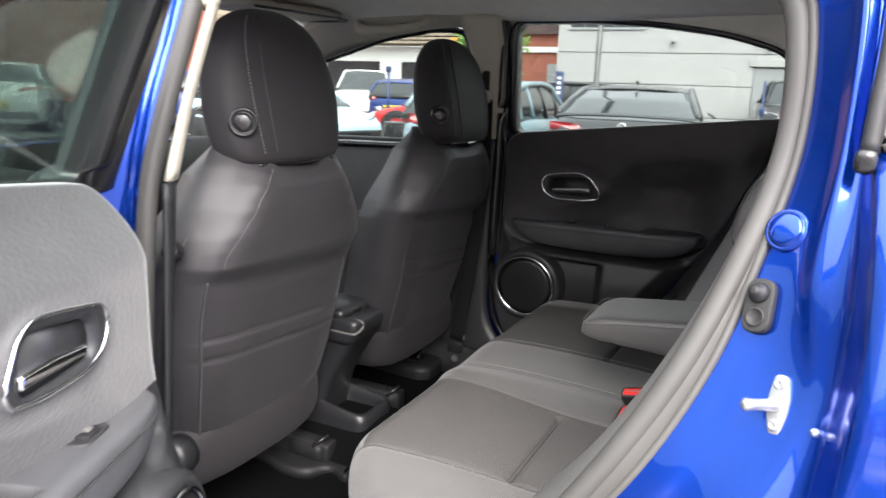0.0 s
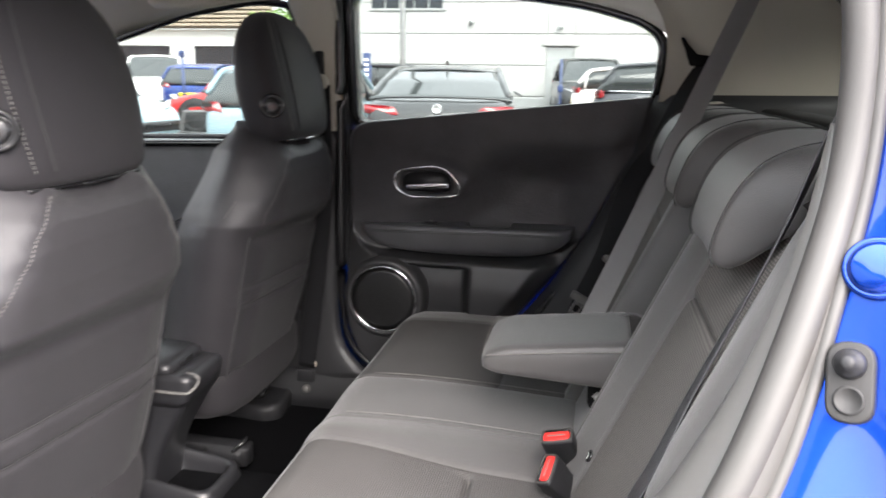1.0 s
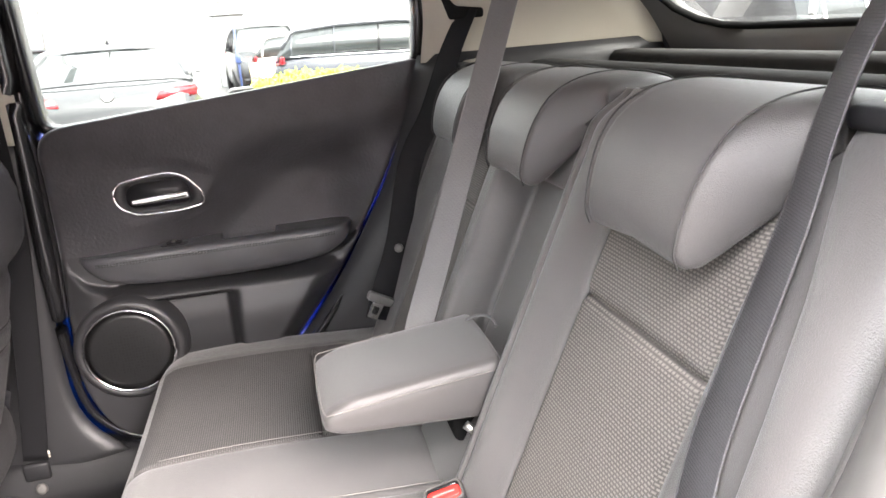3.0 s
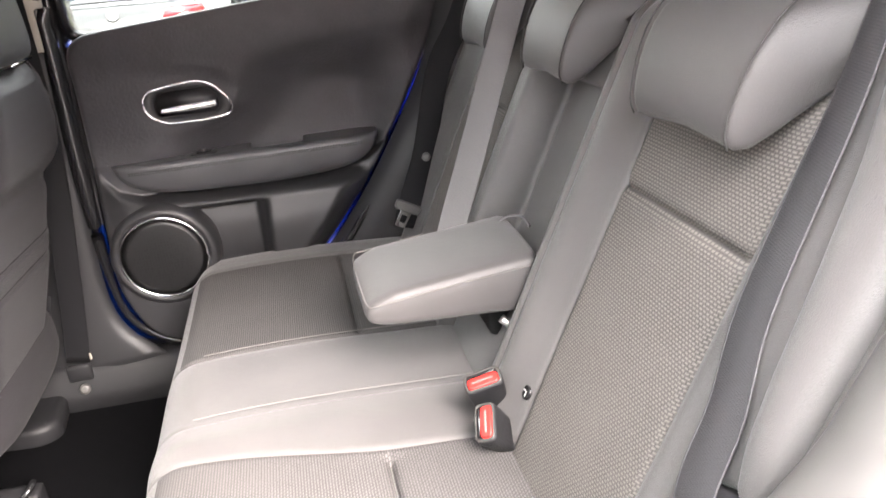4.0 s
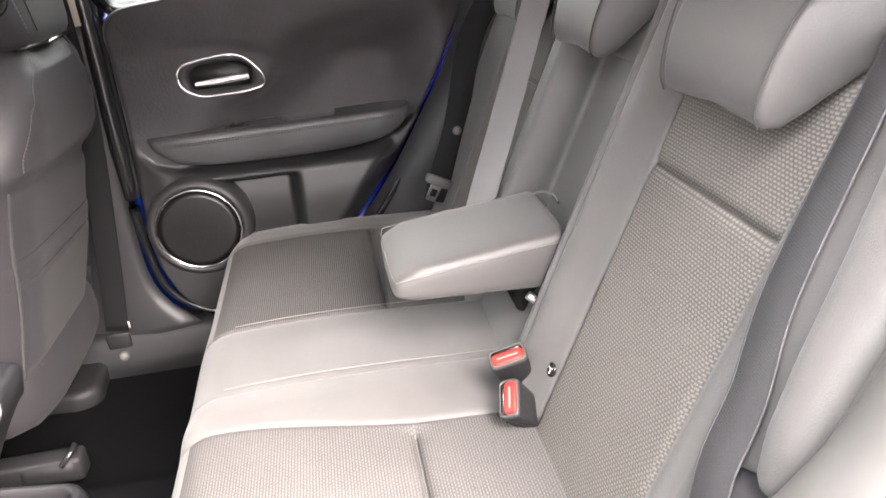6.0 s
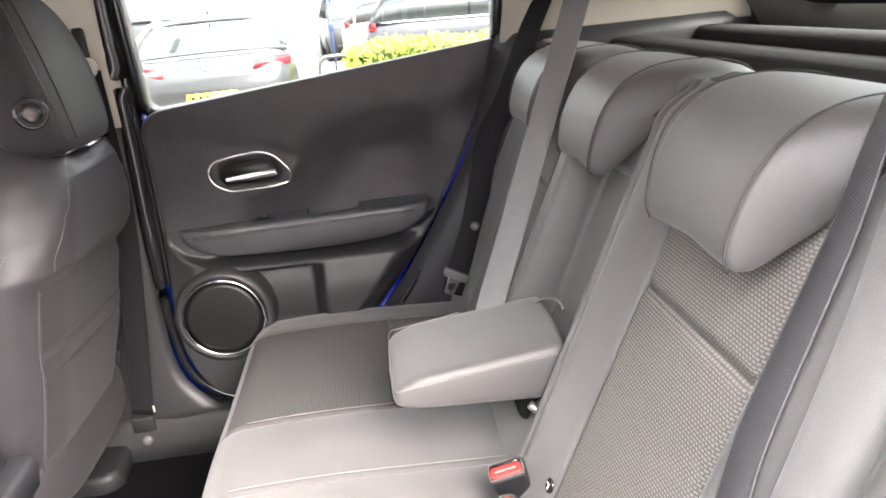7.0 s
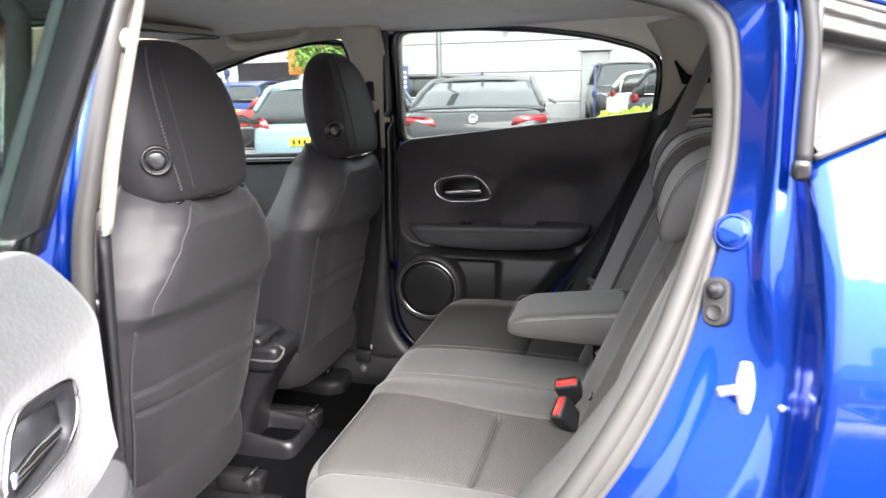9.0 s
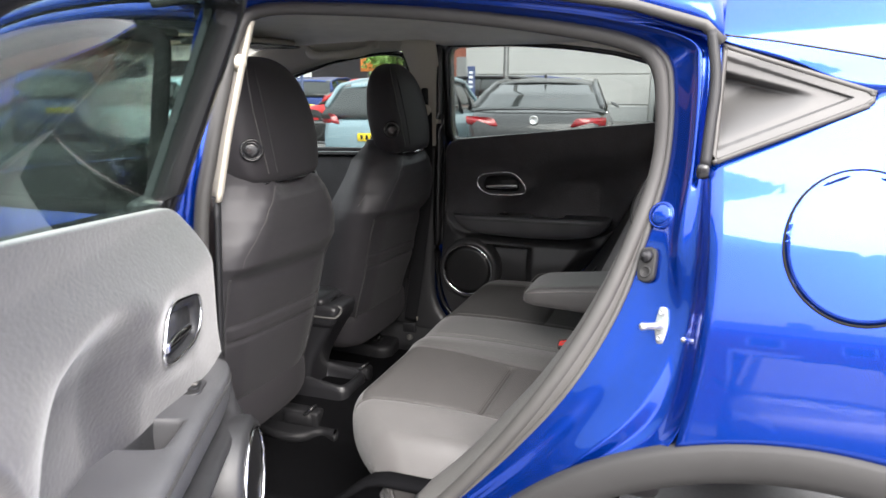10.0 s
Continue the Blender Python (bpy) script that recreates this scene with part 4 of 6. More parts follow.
# backrest
back = thing("rear_seat_backrest", (.2, 0, .6), "grey cloth rear backrest with dotted woven panels", "car seat")
NY, NZ = 260, 110
ys = np.sort(np.concatenate([np.linspace(-.585, .585, NY - 4), (-.451, -.219, .219, .451)]))
zs = np.linspace(.60, 1.17, NZ)
verts, faces, idx = [], [], []
for y in ys:
    for z in zs:
        x = FACE_X + (z - FACE_Z) * LEAN_BACK
        o = 0.0   # proud of the face, towards the front
        if abs(y) > .12:
            cy = .335 if y > 0 else -.335
            d = abs(y - cy)
            o += .022 * smoothstep(.115, .185, d)            # side bolsters
            o -= .010 * smoothstep(.20, .25, d)
            if d < .118:
                o += dip(z, .965, .005, .010)
                o += dip(d, .116, .004, .006)
        rec = smoothstep(.122, .110, abs(y - .002)) * smoothstep(.74, .78, z) * smoothstep(1.055, 1.03, z)
        o -= .05 * rec
        o += dip(abs(y + .012), .125, .004, .012)
        e = smoothstep(1.12, 1.17, z)
        o -= .03 * e * e
        o -= .04 * smoothstep(.56, .585, abs(y)) ** 2
        verts.append((x - o, y - np.sign(y) * .055 * smoothstep(.50, .585, abs(y)) * smoothstep(.85, .82, z), z))
for i in range(NY - 1):
    for j in range(NZ - 1):
        faces.append((i * NZ + j, i * NZ + j + 1, (i + 1) * NZ + j + 1, (i + 1) * NZ + j))
        y, z = ys[i], zs[j]
        d = abs(abs(y) - .335)
        idx.append(1 if abs(abs((ys[i] + ys[i + 1]) / 2) - .335) < .116 else 0)
link("backrest", verts, faces, SEAT, back, mats=[SEAT, WEAVE_BACK], index=idx, solid=0.01)
# top of the backrest, running back to the luggage space
v, f = bridge([np.array([(x, y, z) for x, z in ((.27, 1.13), (.31, 1.165), (.36, 1.172), (.40, 1.165), (.42, 1.12), (.42, .7))]) for y in np.linspace(-.585, .585, 40)])
link("back_shell", v, f, SEATD, back, solid=0.006)
# padded end bolsters beside the seat
BZ = [.832, .838, .85, .88, .93, 1.0, 1.07, 1.12, 1.155, 1.172, 1.178]
BIN = [.574, .566, .560, .553, .547, .538, .525, .508, .492, .490, .505]
BOUT = [.580, .590, .597, .603, .606, .608, .608, .606, .602, .594, .575]
BPR = [.012, .024, .032, .040, .044, .044, .042, .038, .030, .018, .004]
for sgn in (-1, 1):
    rings = []
    for z in np.concatenate([np.linspace(.832, .87, 10), np.linspace(.885, 1.12, 22), np.linspace(1.13, 1.178, 12)]):
        x0 = FACE_X + (z - FACE_Z) * LEAN_BACK
        yi, yo, pr = np.interp(z, BZ, BIN), np.interp(z, BZ, BOUT), np.interp(z, BZ, BPR)
        ring = []
        for b in np.linspace(0, 2 * math.pi, 28, endpoint=False):
            c, q = math.cos(b), math.sin(b)
            yy = (yi + yo) / 2 + (yo - yi) / 2 * np.sign(c) * abs(c) ** .75
            ring.append((x0 + (-pr if q > 0 else .05) * abs(q) ** .8, sgn * yy, z))
        rings.append(np.array(ring))
    v, f = loft(rings)
    link("side_bolster", v, f, SEAT, back, "grey padded side bolster")
    v, f = rbox((.318, sgn * .535, 1.180), (.075, .085, .018), .007, 3, Euler((0, radians(-6), 0)).to_matrix())
    bz = link("release_bezel", v, f, TRIM, back, "black bezel of the seat release")
    v, f = rbox((.322, sgn * .538, 1.188), (.05, .06, .008), .003, 2, Euler((0, radians(-6), 0)).to_matrix())
    link("release_lever", v, f, BEIGE, bz, "pale release lever")
    # moulded cover beside the bolster
    pts = spline([(.236, sgn * .608, 1.042), (.232, sgn * .610, 1.036), (.212, sgn * .612, .985), (.186, sgn * .613, .93), (.160, sgn * .613, .875), (.12, sgn * .612, .80)], 30)
    v, f = tube(pts, list(np.interp(np.arange(30), [0, 1, 4, 29], [.004, .010, .015, .016])), 14)
    link("latch_cover", v, f, TRIMG, back, "grey moulded cover beside the bolster")


def headrest(cy, half):
    """A low saddle-shaped headrest that hangs over the top of the backrest."""
    h = thing("rear_headrest", (.3, cy, 1.1), "low saddle-shaped grey cloth rear headrest", "headrest", group="rear headrests")
    n = 48
    SEAM = .63
    prof = [(.200, 1.058), (.196, 1.075), (.203, 1.11), (.218, 1.145), (.243, 1.172), (.285, 1.188), (.34, 1.190), (.39, 1.180), (.415, 1.160), (.41, 1.135), (.36, 1.13), (.30, 1.125), (.262, 1.10), (.238, 1.068), (.218, 1.052)]
    def section(t, proud=0.0):
        e = max((1 - abs(t) ** 9) ** .5 if abs(t) < 1 else 0.0, .05)
        c = np.array((.275, 1.135))
        ring = []
        for x, z in prof:
            p = np.array((x, z))
            # the lower edge rises towards the sides, and the side faces fall back from a seam
            low = smoothstep(1.15, 1.06, z) * (1.0 if x < .3 else .4)
            fr = smoothstep(.30, .20, x)
            sd = max(0.0, (abs(t) - SEAM) / (1 - SEAM)) ** .85
            p[1] += .006 * low * (1 - min(1, abs(t) / SEAM)) + .075 * sd * low
            p[0] += .090 * fr * sd
            q = c + (p - c) * (.55 + .45 * e + proud)
            tap = 1.0 - .10 * smoothstep(1.16, 1.06, z) * fr
            ring.append((q[0], cy + half * t * tap, q[1]))
        return np.array(ring)
    ts = np.linspace(-1, 1, n)
    v, f = loft([section(t) for t in np.sign(ts) * (1 - (1 - abs(ts)) ** 1.25)])
    link("pad", v, f, SEATH, h, sub=1)
    for s in (-1, 1):
        v, f = tube(spline(section(s * SEAM)[0:9], 60), .0009, 6)
        link("seam", v, f, THREADD, h)
    return h


headrest(-.345, .145)
headrest(.01, .132)
headrest(.365, .145)

# fold-down armrest
arm = thing("folding_armrest", (.03, -.015, .80), "grey cloth centre armrest folded down from the backrest", "armrest")
rings = []
for t in np.linspace(0, 1, 26):
    x = -.085 + t * .24
    k = (1 - (1 - min(1, t * 5)) ** 3)
    zt = .802 + .018 * min(1, t * 6) ** .6 + .028 * t
    zb = .790 - .012 * t - .008 * k
    hw = .092 * (.93 + .07 * k)
    cyy = -.015
    rr = .012
    ring = []
    for yy, zz in ((-1, 0), (-1, .45), (-.985, .72), (-.94, .93), (-.86, 1.0), (-.4, 1.03), (0, 1.035), (.4, 1.03), (.86, 1.0), (.94, .93), (.985, .72), (1, .45), (1, 0), (.95, -.04), (0, -.05), (-.95, -.04)):
        ring.append((x, cyy + yy * hw, zb + (zt - zb) * zz))
    rings.append(np.array(ring))
v, f = loft(rings)
link("pad", v, f, SEATH, arm, sub=1)
v, f = tube(spline([(.15, -.108, .836), (.03, -.108, .824), (-.06, -.107, .812), (-.078, -.10, .809), (-.082, -.05, .812), (-.082, .02, .814), (-.078, .07, .814), (-.06, .078, .815), (.03, .078, .828)], 60), .0008, 6)
link("seam", v, f, THREAD, arm)

v, f = rbox((.125, -.015, .745), (.07, .10, .07), .012)
link("hinge_bracket", v, f, MATTE, arm, "black hinge bracket")
v, f = tube(spline([(.10, -.09, .755), (.135, -.105, .72), (.15, -.10, .67)], 12), .006, 8)
link("hinge_strut", v, f, SILVER, arm)

v, f = tube(spline([(.136, .034, .838), (.140, .035, .847), (.150, .036, .851), (.165, .034, .852), (.174, .022, .850), (.176, .006, .844)], 30), .0024, 8)
link("pull_loop", v, f, BELT, arm, "thin grey pull loop")

# buckles
def buckle(c, up, wide, h=.07):
    """A belt buckle: the middle of its top, its upward axis and the axis of its wide side."""
    b = thing("belt_buckle", c, "black seat belt buckle with a red release button", "belt buckle", group="rear buckles")
    C, U = Vector(c), Vector(up).normalized()
    A = (Vector(wide) - Vector(wide).dot(U) * U).normalized()
    N = U.cross(A)
    def at(a, q, w):
        return C + A * a + N * q + U * w
    rings = []
    for w, k in ((-h, .74), (-h * .7, .86), (-h * .3, .97), (-.006, 1.0), (-.001, .97)):
        rings.append(np.array([at(a * k, q * k, w) for a, q in rounded([(-.025, -.0135), (.025, -.0135), (.025, .0135), (-.025, .0135)], .007, 4)]))
    v, f = loft(rings)
    link("housing", v, f, TRIM, b)
    rings = [np.array([at(a * k, q * k, w) for a, q in rounded([(-.0245, -.013), (.0245, -.013), (.0245, .013), (-.0245, .013)], .007, 4)]) for w, k in ((-.002, .99), (.0015, .97), (.0015, .86), (.0, .85))]
    v, f = bridge(rings, ring=True)
    link("rim", v, f, RUBBER, b)
    v, f = prism(rounded([(-.0205, -.0105), (.0205, -.0105), (.0205, .0055), (-.0205, .0055)], .006, 5), lambda a, q, w: at(a, q, w - .004), .0065, .002)
    link("release_button", v, f, RED, b, "red release button")
    v, f = prism(rounded([(-.014, -.0035), (.014, -.0035), (.014, -.0010), (-.014, -.0010)], .001, 3), lambda a, q, w: at(a, q, w + .002), .0012, .0003)
    link("button_mark", v, f, THREAD, b)
    v, f = prism(rounded([(-.018, .0065), (.018, .0065), (.018, .0105), (-.018, .0105)], .0015, 3), lambda a, q, w: at(a, q, w - .001), .0012)
    link("tongue_opening", v, f, GLOSSB, b)
    v, f = strap(spline([at(0, 0, -h + .006), at(.0, .006, -h - .02), at(.004, .02, -h - .05)], 10), A, .036, .003)
    link("stalk", v, f, BELTD, b)
    return b


buckle((.047, -.178, .722), (-.28, -.35, .89), (.95, -.1, .25))
buckle((.036, -.222, .690), (-.55, -.35, .75), (.25, .80, .45))


def latch_tag(c):
    """A round fabric tag that marks a child-seat anchor."""
    t = thing("anchor_tag", c, "small round black anchor tag on the backrest", "tag", group="anchor tags")
    v, f = boss(c, (-.9, -.1, .4), ((.0095, -.004), (.0095, .0008), (.0085, .0014), (.003, .0014)), 20)
    link("disc", v, f, GLOSSB, t)
    q = Vector((-.9, -.1, .4)).normalized().to_track_quat('Z', 'Y').to_matrix()
    for a, b, w, h in ((-.001, .002, .007, .0015), (.0015, -.002, .0015, .006)):
        v, f = rbox(Vector(c) + q @ Vector((a, b, .0022)), (w, h, .001), .0003, 1, q)
        link("mark", v, f, SIGNWHITE, t, smooth=False)


SIGNWHITE = material("white_print", (0.7, 0.7, 0.68), 0.5, vary=0.03)
latch_tag((.096, -.205, .709))
latch_tag((.099, -.437, .702))

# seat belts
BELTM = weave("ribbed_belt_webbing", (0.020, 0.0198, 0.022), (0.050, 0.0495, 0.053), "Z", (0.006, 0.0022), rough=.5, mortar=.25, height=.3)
# the centre webbing's tone is lowered a little for the backlit shade on it
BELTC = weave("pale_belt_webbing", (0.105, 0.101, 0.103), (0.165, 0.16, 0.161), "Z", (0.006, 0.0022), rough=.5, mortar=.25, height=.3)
def belt(name, pts, across, mat, label, width=.047, extra=None):
    b = thing(name, pts[-1], label, "seat belt")
    v, f = strap(spline(pts, 50), across, width)
    link("webbing", v, f, mat, b)
    p = spline(pts, 50)
    t = np.gradient(p, axis=0)
    t /= np.linalg.norm(t, axis=1)[:, None]
    ac = np.array(across, float)
    ac = np.tile(ac, (len(p), 1)) if ac.ndim == 1 else ac
    ac = ac - (ac * t).sum(1)[:, None] * t
    ac /= np.linalg.norm(ac, axis=1)[:, None]
    for sg in (-1, 1):
        v, f = tube(p + ac * sg * width * .49, .0013, 6)
        link("selvedge", v, f, mat, b)
    return b

def tongue(b, c, a, d):
    """The metal tongue and its plastic shoe on a belt: c the shoe's middle, a along its width, d down the plate."""
    C, A = Vector(c), Vector(a).normalized()
    D = (Vector(d) - Vector(d).dot(A) * A).normalized()
    N = A.cross(D)
    def at(p, q, w):
        return C + A * p + D * q + N * w
    v, f = prism(rounded([(-.030, -.010), (.030, -.010), (.028, .010), (-.028, .010)], .008, 5), lambda p, q, w: at(p, q, w - .007), .014, .005, 3)
    t = link("tongue_shoe", v, f, TRIMG, b, "grey plastic tongue shoe")
    v, f = prism(rounded([(-.013, .004), (.013, .004), (.0115, .045), (-.0115, .045)], .004, 4), lambda p, q, w: at(p, q, w - .0015), .003, .0008)
    pl = link("tongue_plate", v, f, CHROME, t, "bright metal tongue")
    v, f = prism(rounded([(-.0065, .018), (.0065, .018), (.0060, .034), (-.0060, .034)], .002, 3), lambda p, q, w: at(p, q, w - .0035), .007, .0004)
    link("tongue_slot", v, f, GLOSSB, pl)


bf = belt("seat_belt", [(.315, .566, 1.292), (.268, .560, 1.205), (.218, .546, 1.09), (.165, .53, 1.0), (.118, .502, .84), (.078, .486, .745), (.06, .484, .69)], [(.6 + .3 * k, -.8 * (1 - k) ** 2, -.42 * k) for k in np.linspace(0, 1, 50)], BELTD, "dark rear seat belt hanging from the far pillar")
tongue(bf, (.070, .478, .735), (.87, .05, -.48), (-.35, 0, -.94))
v, f = boss((.119, .490, .834), (-.3, -1, .1), ((.009, -.003), (.009, .002), (.006, .005), (.002, .005)), 14)
link("belt_stop", v, f, TRIMG, bf, "grey belt stop button")
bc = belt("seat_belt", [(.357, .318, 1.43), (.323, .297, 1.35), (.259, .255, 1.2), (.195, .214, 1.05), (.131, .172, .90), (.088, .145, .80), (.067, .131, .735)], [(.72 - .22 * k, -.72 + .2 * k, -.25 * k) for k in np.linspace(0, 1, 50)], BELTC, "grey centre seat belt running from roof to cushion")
bn = belt("seat_belt", [(.335, -.545, 1.36), (.307, -.520, 1.29), (.284, -.502, 1.228), (.267, -.496, 1.175), (.244, -.498, 1.105), (.184, -.505, .96), (.150, -.528, .885), (.124, -.537, .83), (.104, -.556, .78), (.075, -.572, .70)], [(.66 * k, 1, .05 * k) for k in np.linspace(1, 0, 50) ** 1.3], BELTM, "dark grey near seat belt over the backrest")
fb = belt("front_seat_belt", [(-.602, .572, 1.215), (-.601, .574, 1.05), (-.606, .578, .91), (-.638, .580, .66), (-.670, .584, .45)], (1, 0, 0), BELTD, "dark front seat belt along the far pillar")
v, f = rbox((-.608, .583, 1.255), (.024, .016, .085), .006, 2)
link("height_adjuster", v, f, TRIM, fb, "dark belt height adjuster")
v, f = boss((-.602, .572, 1.222), (.3, -1, .1), ((.020, -.004), (.020, .004), (.016, .010), (.006, .012)), 16)
link("belt_loop", v, f, BEIGE, fb, "pale belt loop cover")
v, f = rbox((-.672, .583, .425), (.052, .014, .04), .006, 2)
link("anchor_cover", v, f, TRIM, fb)
v, f = boss((-.668, .574, .388), (0, -1, .2), ((.012, 0), (.012, .005), (.007, .008), (.003, .008)), 12)
link("anchor_bolt", v, f, TRIMG, fb)
v, f = rbox((-.641, .580, .462), (.004, .004, .016), .001, 1)
link("belt_tag", v, f, BEIGE, fb)

v, f = prism(rounded([(.252, 1.335), (.268, 1.318), (.288, 1.296), (.345, 1.290), (.345, 1.272), (.275, 1.270)], .006, 4), lambda a, b, w: (a, .578 - w, b), .016, .004)
link("belt_slot", v, f, MATTE, bf, "dark belt slot in the pale pillar")

# parcel shelf and tailgate
sh = thing("parcel_shelf", (.7, 0, 1.15), "black carpeted parcel shelf with raised ribs", "parcel shelf")
v, f = rbox((.695, 0, 1.150), (.52, 1.10, .03), .01, 2)
link("panel", v, f, SHELFM, sh, "black carpeted shelf panel")
for x0, wd, zt in ((.470, .10, 1.182), (.640, .09, 1.190), (.905, .10, 1.186)):
    prof_s = [(x0 - wd / 2, 1.158), (x0 - wd * .46, zt - .010), (x0 - wd * .36, zt - .002), (x0 - wd * .1, zt), (x0 + wd * .25, zt - .002), (x0 + wd * .42, zt - .012), (x0 + wd / 2, 1.158)]
    v, f = loft([np.array([(x, y, 1.158 + (z - 1.158) * k) for x, z in prof_s]) for y, k in zip(np.concatenate([[-.555], np.linspace(-.53, .53, 24), [.555]]), [.3] + [1.0] * 24 + [.3])])
    link("rib", v, f, SHELFM, sh, "raised carpeted rib")
# ---- front seats ----
def front_seat(cx, hx0, cy, label):
    st = thing("front_seat", (-.8, cy, .4), label, "car seat", group="front seats")
    ZP = [.50, .53, .60, .70, .80, .87, .905, .93, .98, 1.03, 1.07, 1.10, 1.125, 1.14]
    XP = [cx + q for q in (-.742, -.722, -.700, -.672, -.650, -.632, -.620, -.606, -.596, -.592, -.594, -.600, -.610, -.628)]
    HP = [.205, .225, .238, .245, .250, .254, .255, .253, .240, .218, .197, .176, .152, .125]
    zs = np.linspace(.50, 1.14, 150)
    rings = []
    NA = 33
    for z in zs:
        xr, hw = np.interp(z, ZP, XP), np.interp(z, ZP, HP)
        ring = []
        for s in np.linspace(-1, 1, NA):
            ax = abs(s)
            x = xr - .020 * smoothstep(.55, 1.0, ax) - .035 * smoothstep(.82, 1.0, ax) ** 2
            zc = z + .016 * s          # the seams run slightly downhill
            # upper part overhangs a soft fold; below it the panel lies back
            x += .010 * smoothstep(.885, .922, zc) * smoothstep(.98, .7, ax) - .008 * np.exp(-((zc - .885) / .018) ** 2) * smoothstep(.95, .6, ax)
            # the pocket's mouth: a raised hem over a groove
            x += (.004 * smoothstep(.785, .775, zc) * smoothstep(.85, .83, ax) + dip(zc, .775, .0045, .007) * (ax < .84) + dip(zc, .733, .0045, .006) * (ax < .84)
                  + dip(zc, .565, .004, .006) * (ax < .84))
            if z < .92:
                x += dip(ax, .845, .016, .005)
            # shoulder seams running up and inwards
            sh = .80 - 1.9 * max(0, z - .95)
            if z > .93:
                x += dip(ax, sh, .02, .004)
                x -= .018 * smoothstep(sh, sh + .25, ax) * smoothstep(.93, 1.0, z)
            hs = hw * (1 - .17 * smoothstep(.86, .5, z)) if s * cy > 0 else hw
            ring.append((x, cy + s * hs, z - .045 * math.exp(-(s / .62) ** 4) * smoothstep(1.04, 1.14, z)))
        dp = np.interp(z, [.5, .6, .95, 1.08, 1.14], [.11, .15, .16, .13, .07])
        for s in np.linspace(1, -1, 17):
            ax = abs(s)
            hs = hw * (1 - .17 * smoothstep(.86, .5, z)) if s * cy > 0 else hw
            hs *= 1 - .12 * smoothstep(.93, 1.10, z)
            ring.append((xr - dp - .04 * smoothstep(.6, .95, ax) + .03, cy + s * hs * (.99 if ax == 1 else .98), z))
        rings.append(np.array(ring))
    v, f = loft(rings)
    br = link("backrest", v, f, SEATF, st, "grey cloth seat back with a map pocket")
    # stitched shoulder seams and the zip down the side
    def on_back(s, z):
        k = int(np.argmin(abs(zs - z)))
        j = (s + 1) / 2 * (NA - 1)
        a = int(min(j, NA - 2))
        p = rings[k][a] * (1 - (j - a)) + rings[k][a + 1] * (j - a)
        return (p[0] + .001, p[1], z)
    for sg in (-1, 1):
        zp = spline([on_back(sg * .845, z) for z in np.linspace(.56, .905, 10)], 40)
        v, f = tube(zp, .0030, 6)
        zt = link("side_zip", v, f, THREADD, br)
        v, f = stitching(zp + np.array((.001, 0, 0)), .0034, .0048, .5)
        link("zip_teeth", v, f, SEATF, zt)
        v, f = stitching(spline([on_back(sg * min(.95, .80 - 1.9 * max(0, z - .95)), z) for z in np.linspace(.93, 1.10, 10)], 60), .0009)
        link("shoulder_seam", v, f, THREAD, br)
        v, f = stitching([(XX - .03, cy + sg * .247, zz) for XX, zz in zip(np.linspace(cx - .66, cx - .615, 12), np.linspace(.93, .99, 12))], .0012)
        link("bolster_stitching", v, f, THREAD, br)
    for zc in (.775, .733, .565):
        v, f = tube(spline([on_back(q, zc - .016 * q) for q in np.linspace(-.83, .83, 24)], 60), .0011, 5)
        link("pocket_seam", v, f, THREADD, br)
    # headrest: domed pad with side gussets
    a = np.linspace(0, 2 * math.pi, 44, endpoint=False)
    rings_h = []
    for z, hx, hy, hcx in ((1.098, .030, .110, -.648), (1.101, .050, .138, -.649), (1.122, .058, .153, -.653), (1.17, .062, .161, -.661), (1.21, .063, .163, -.667), (1.25, .061, .158, -.673), (1.29, .057, .146, -.680),
                          (1.32, .051, .130, -.685), (1.345, .043, .107, -.690), (1.362, .032, .080, -.693), (1.372, .019, .048, -.695), (1.375, .008, .02, -.696)):
        rings_h.append(np.array([(hcx + hx0 + hx * np.sign(math.cos(b)) * abs(math.cos(b)) ** .6, cy + hy * np.sign(math.sin(b)) * abs(math.sin(b)) ** .68, z) for b in a]))
    v, f = loft(rings_h)
    hr = link("headrest", v, f, SEATD, st, "dark cloth headrest with a round button", sub=1)
    def on_head(b, k):
        p = rings_h[k]
        j = (b % (2 * math.pi)) / (2 * math.pi) * 44
        i0 = int(j) % 44
        q = p[i0] * (1 - (j - int(j))) + p[(i0 + 1) % 44] * (j - int(j))
        c = np.array((q[0] * 0 + p[:, 0].mean(), cy, q[2]))
        return c + (q - c) * 1.004
    for b0, b1, mt, rr in ((-.60, -.85, THREAD, .0010), (-.36, -.5, THREADD, .0012)):
        hp = spline([on_head(b0 + (b1 - b0) * (k - 2) / 7, k) for k in range(2, 10)], 80)
        v, f = stitching(hp, rr) if mt is THREAD else tube(hp, rr, 6)
        link("headrest_seam", v, f, mt, hr)
    bb, bn = (-.98, (.62, -.75, .1)) if cy < 0 else (-1.16, (.50, -.85, .1))
    bc0 = on_head(bb, 3) + np.array((.001, -.003 * (cy > 0), .006))
    v, f = boss(bc0, bn, ((.0255, -.012), (.0255, .001), (.0235, .0045), (.0205, .0045), (.0185, .001), (.0165, .001), (.0155, .005), (.010, .006)))
    link("button", v, f, GLOSSB, hr, "round black button")
    v, f = rbox((hx0 - .652, cy, 1.100), (.09, .22, .008), .003)
    link("headrest_base", v, f, GLOSSB, st)
    # the far clip is chrome, a white highlight put into its material; the near stays black
    v, f = rbox((hx0 - .606, cy + .02, 1.098), (.006, .07, .006), .002)
    link("release_clip", v, f, CHROME if cy > 0 else GLOSSB, st)
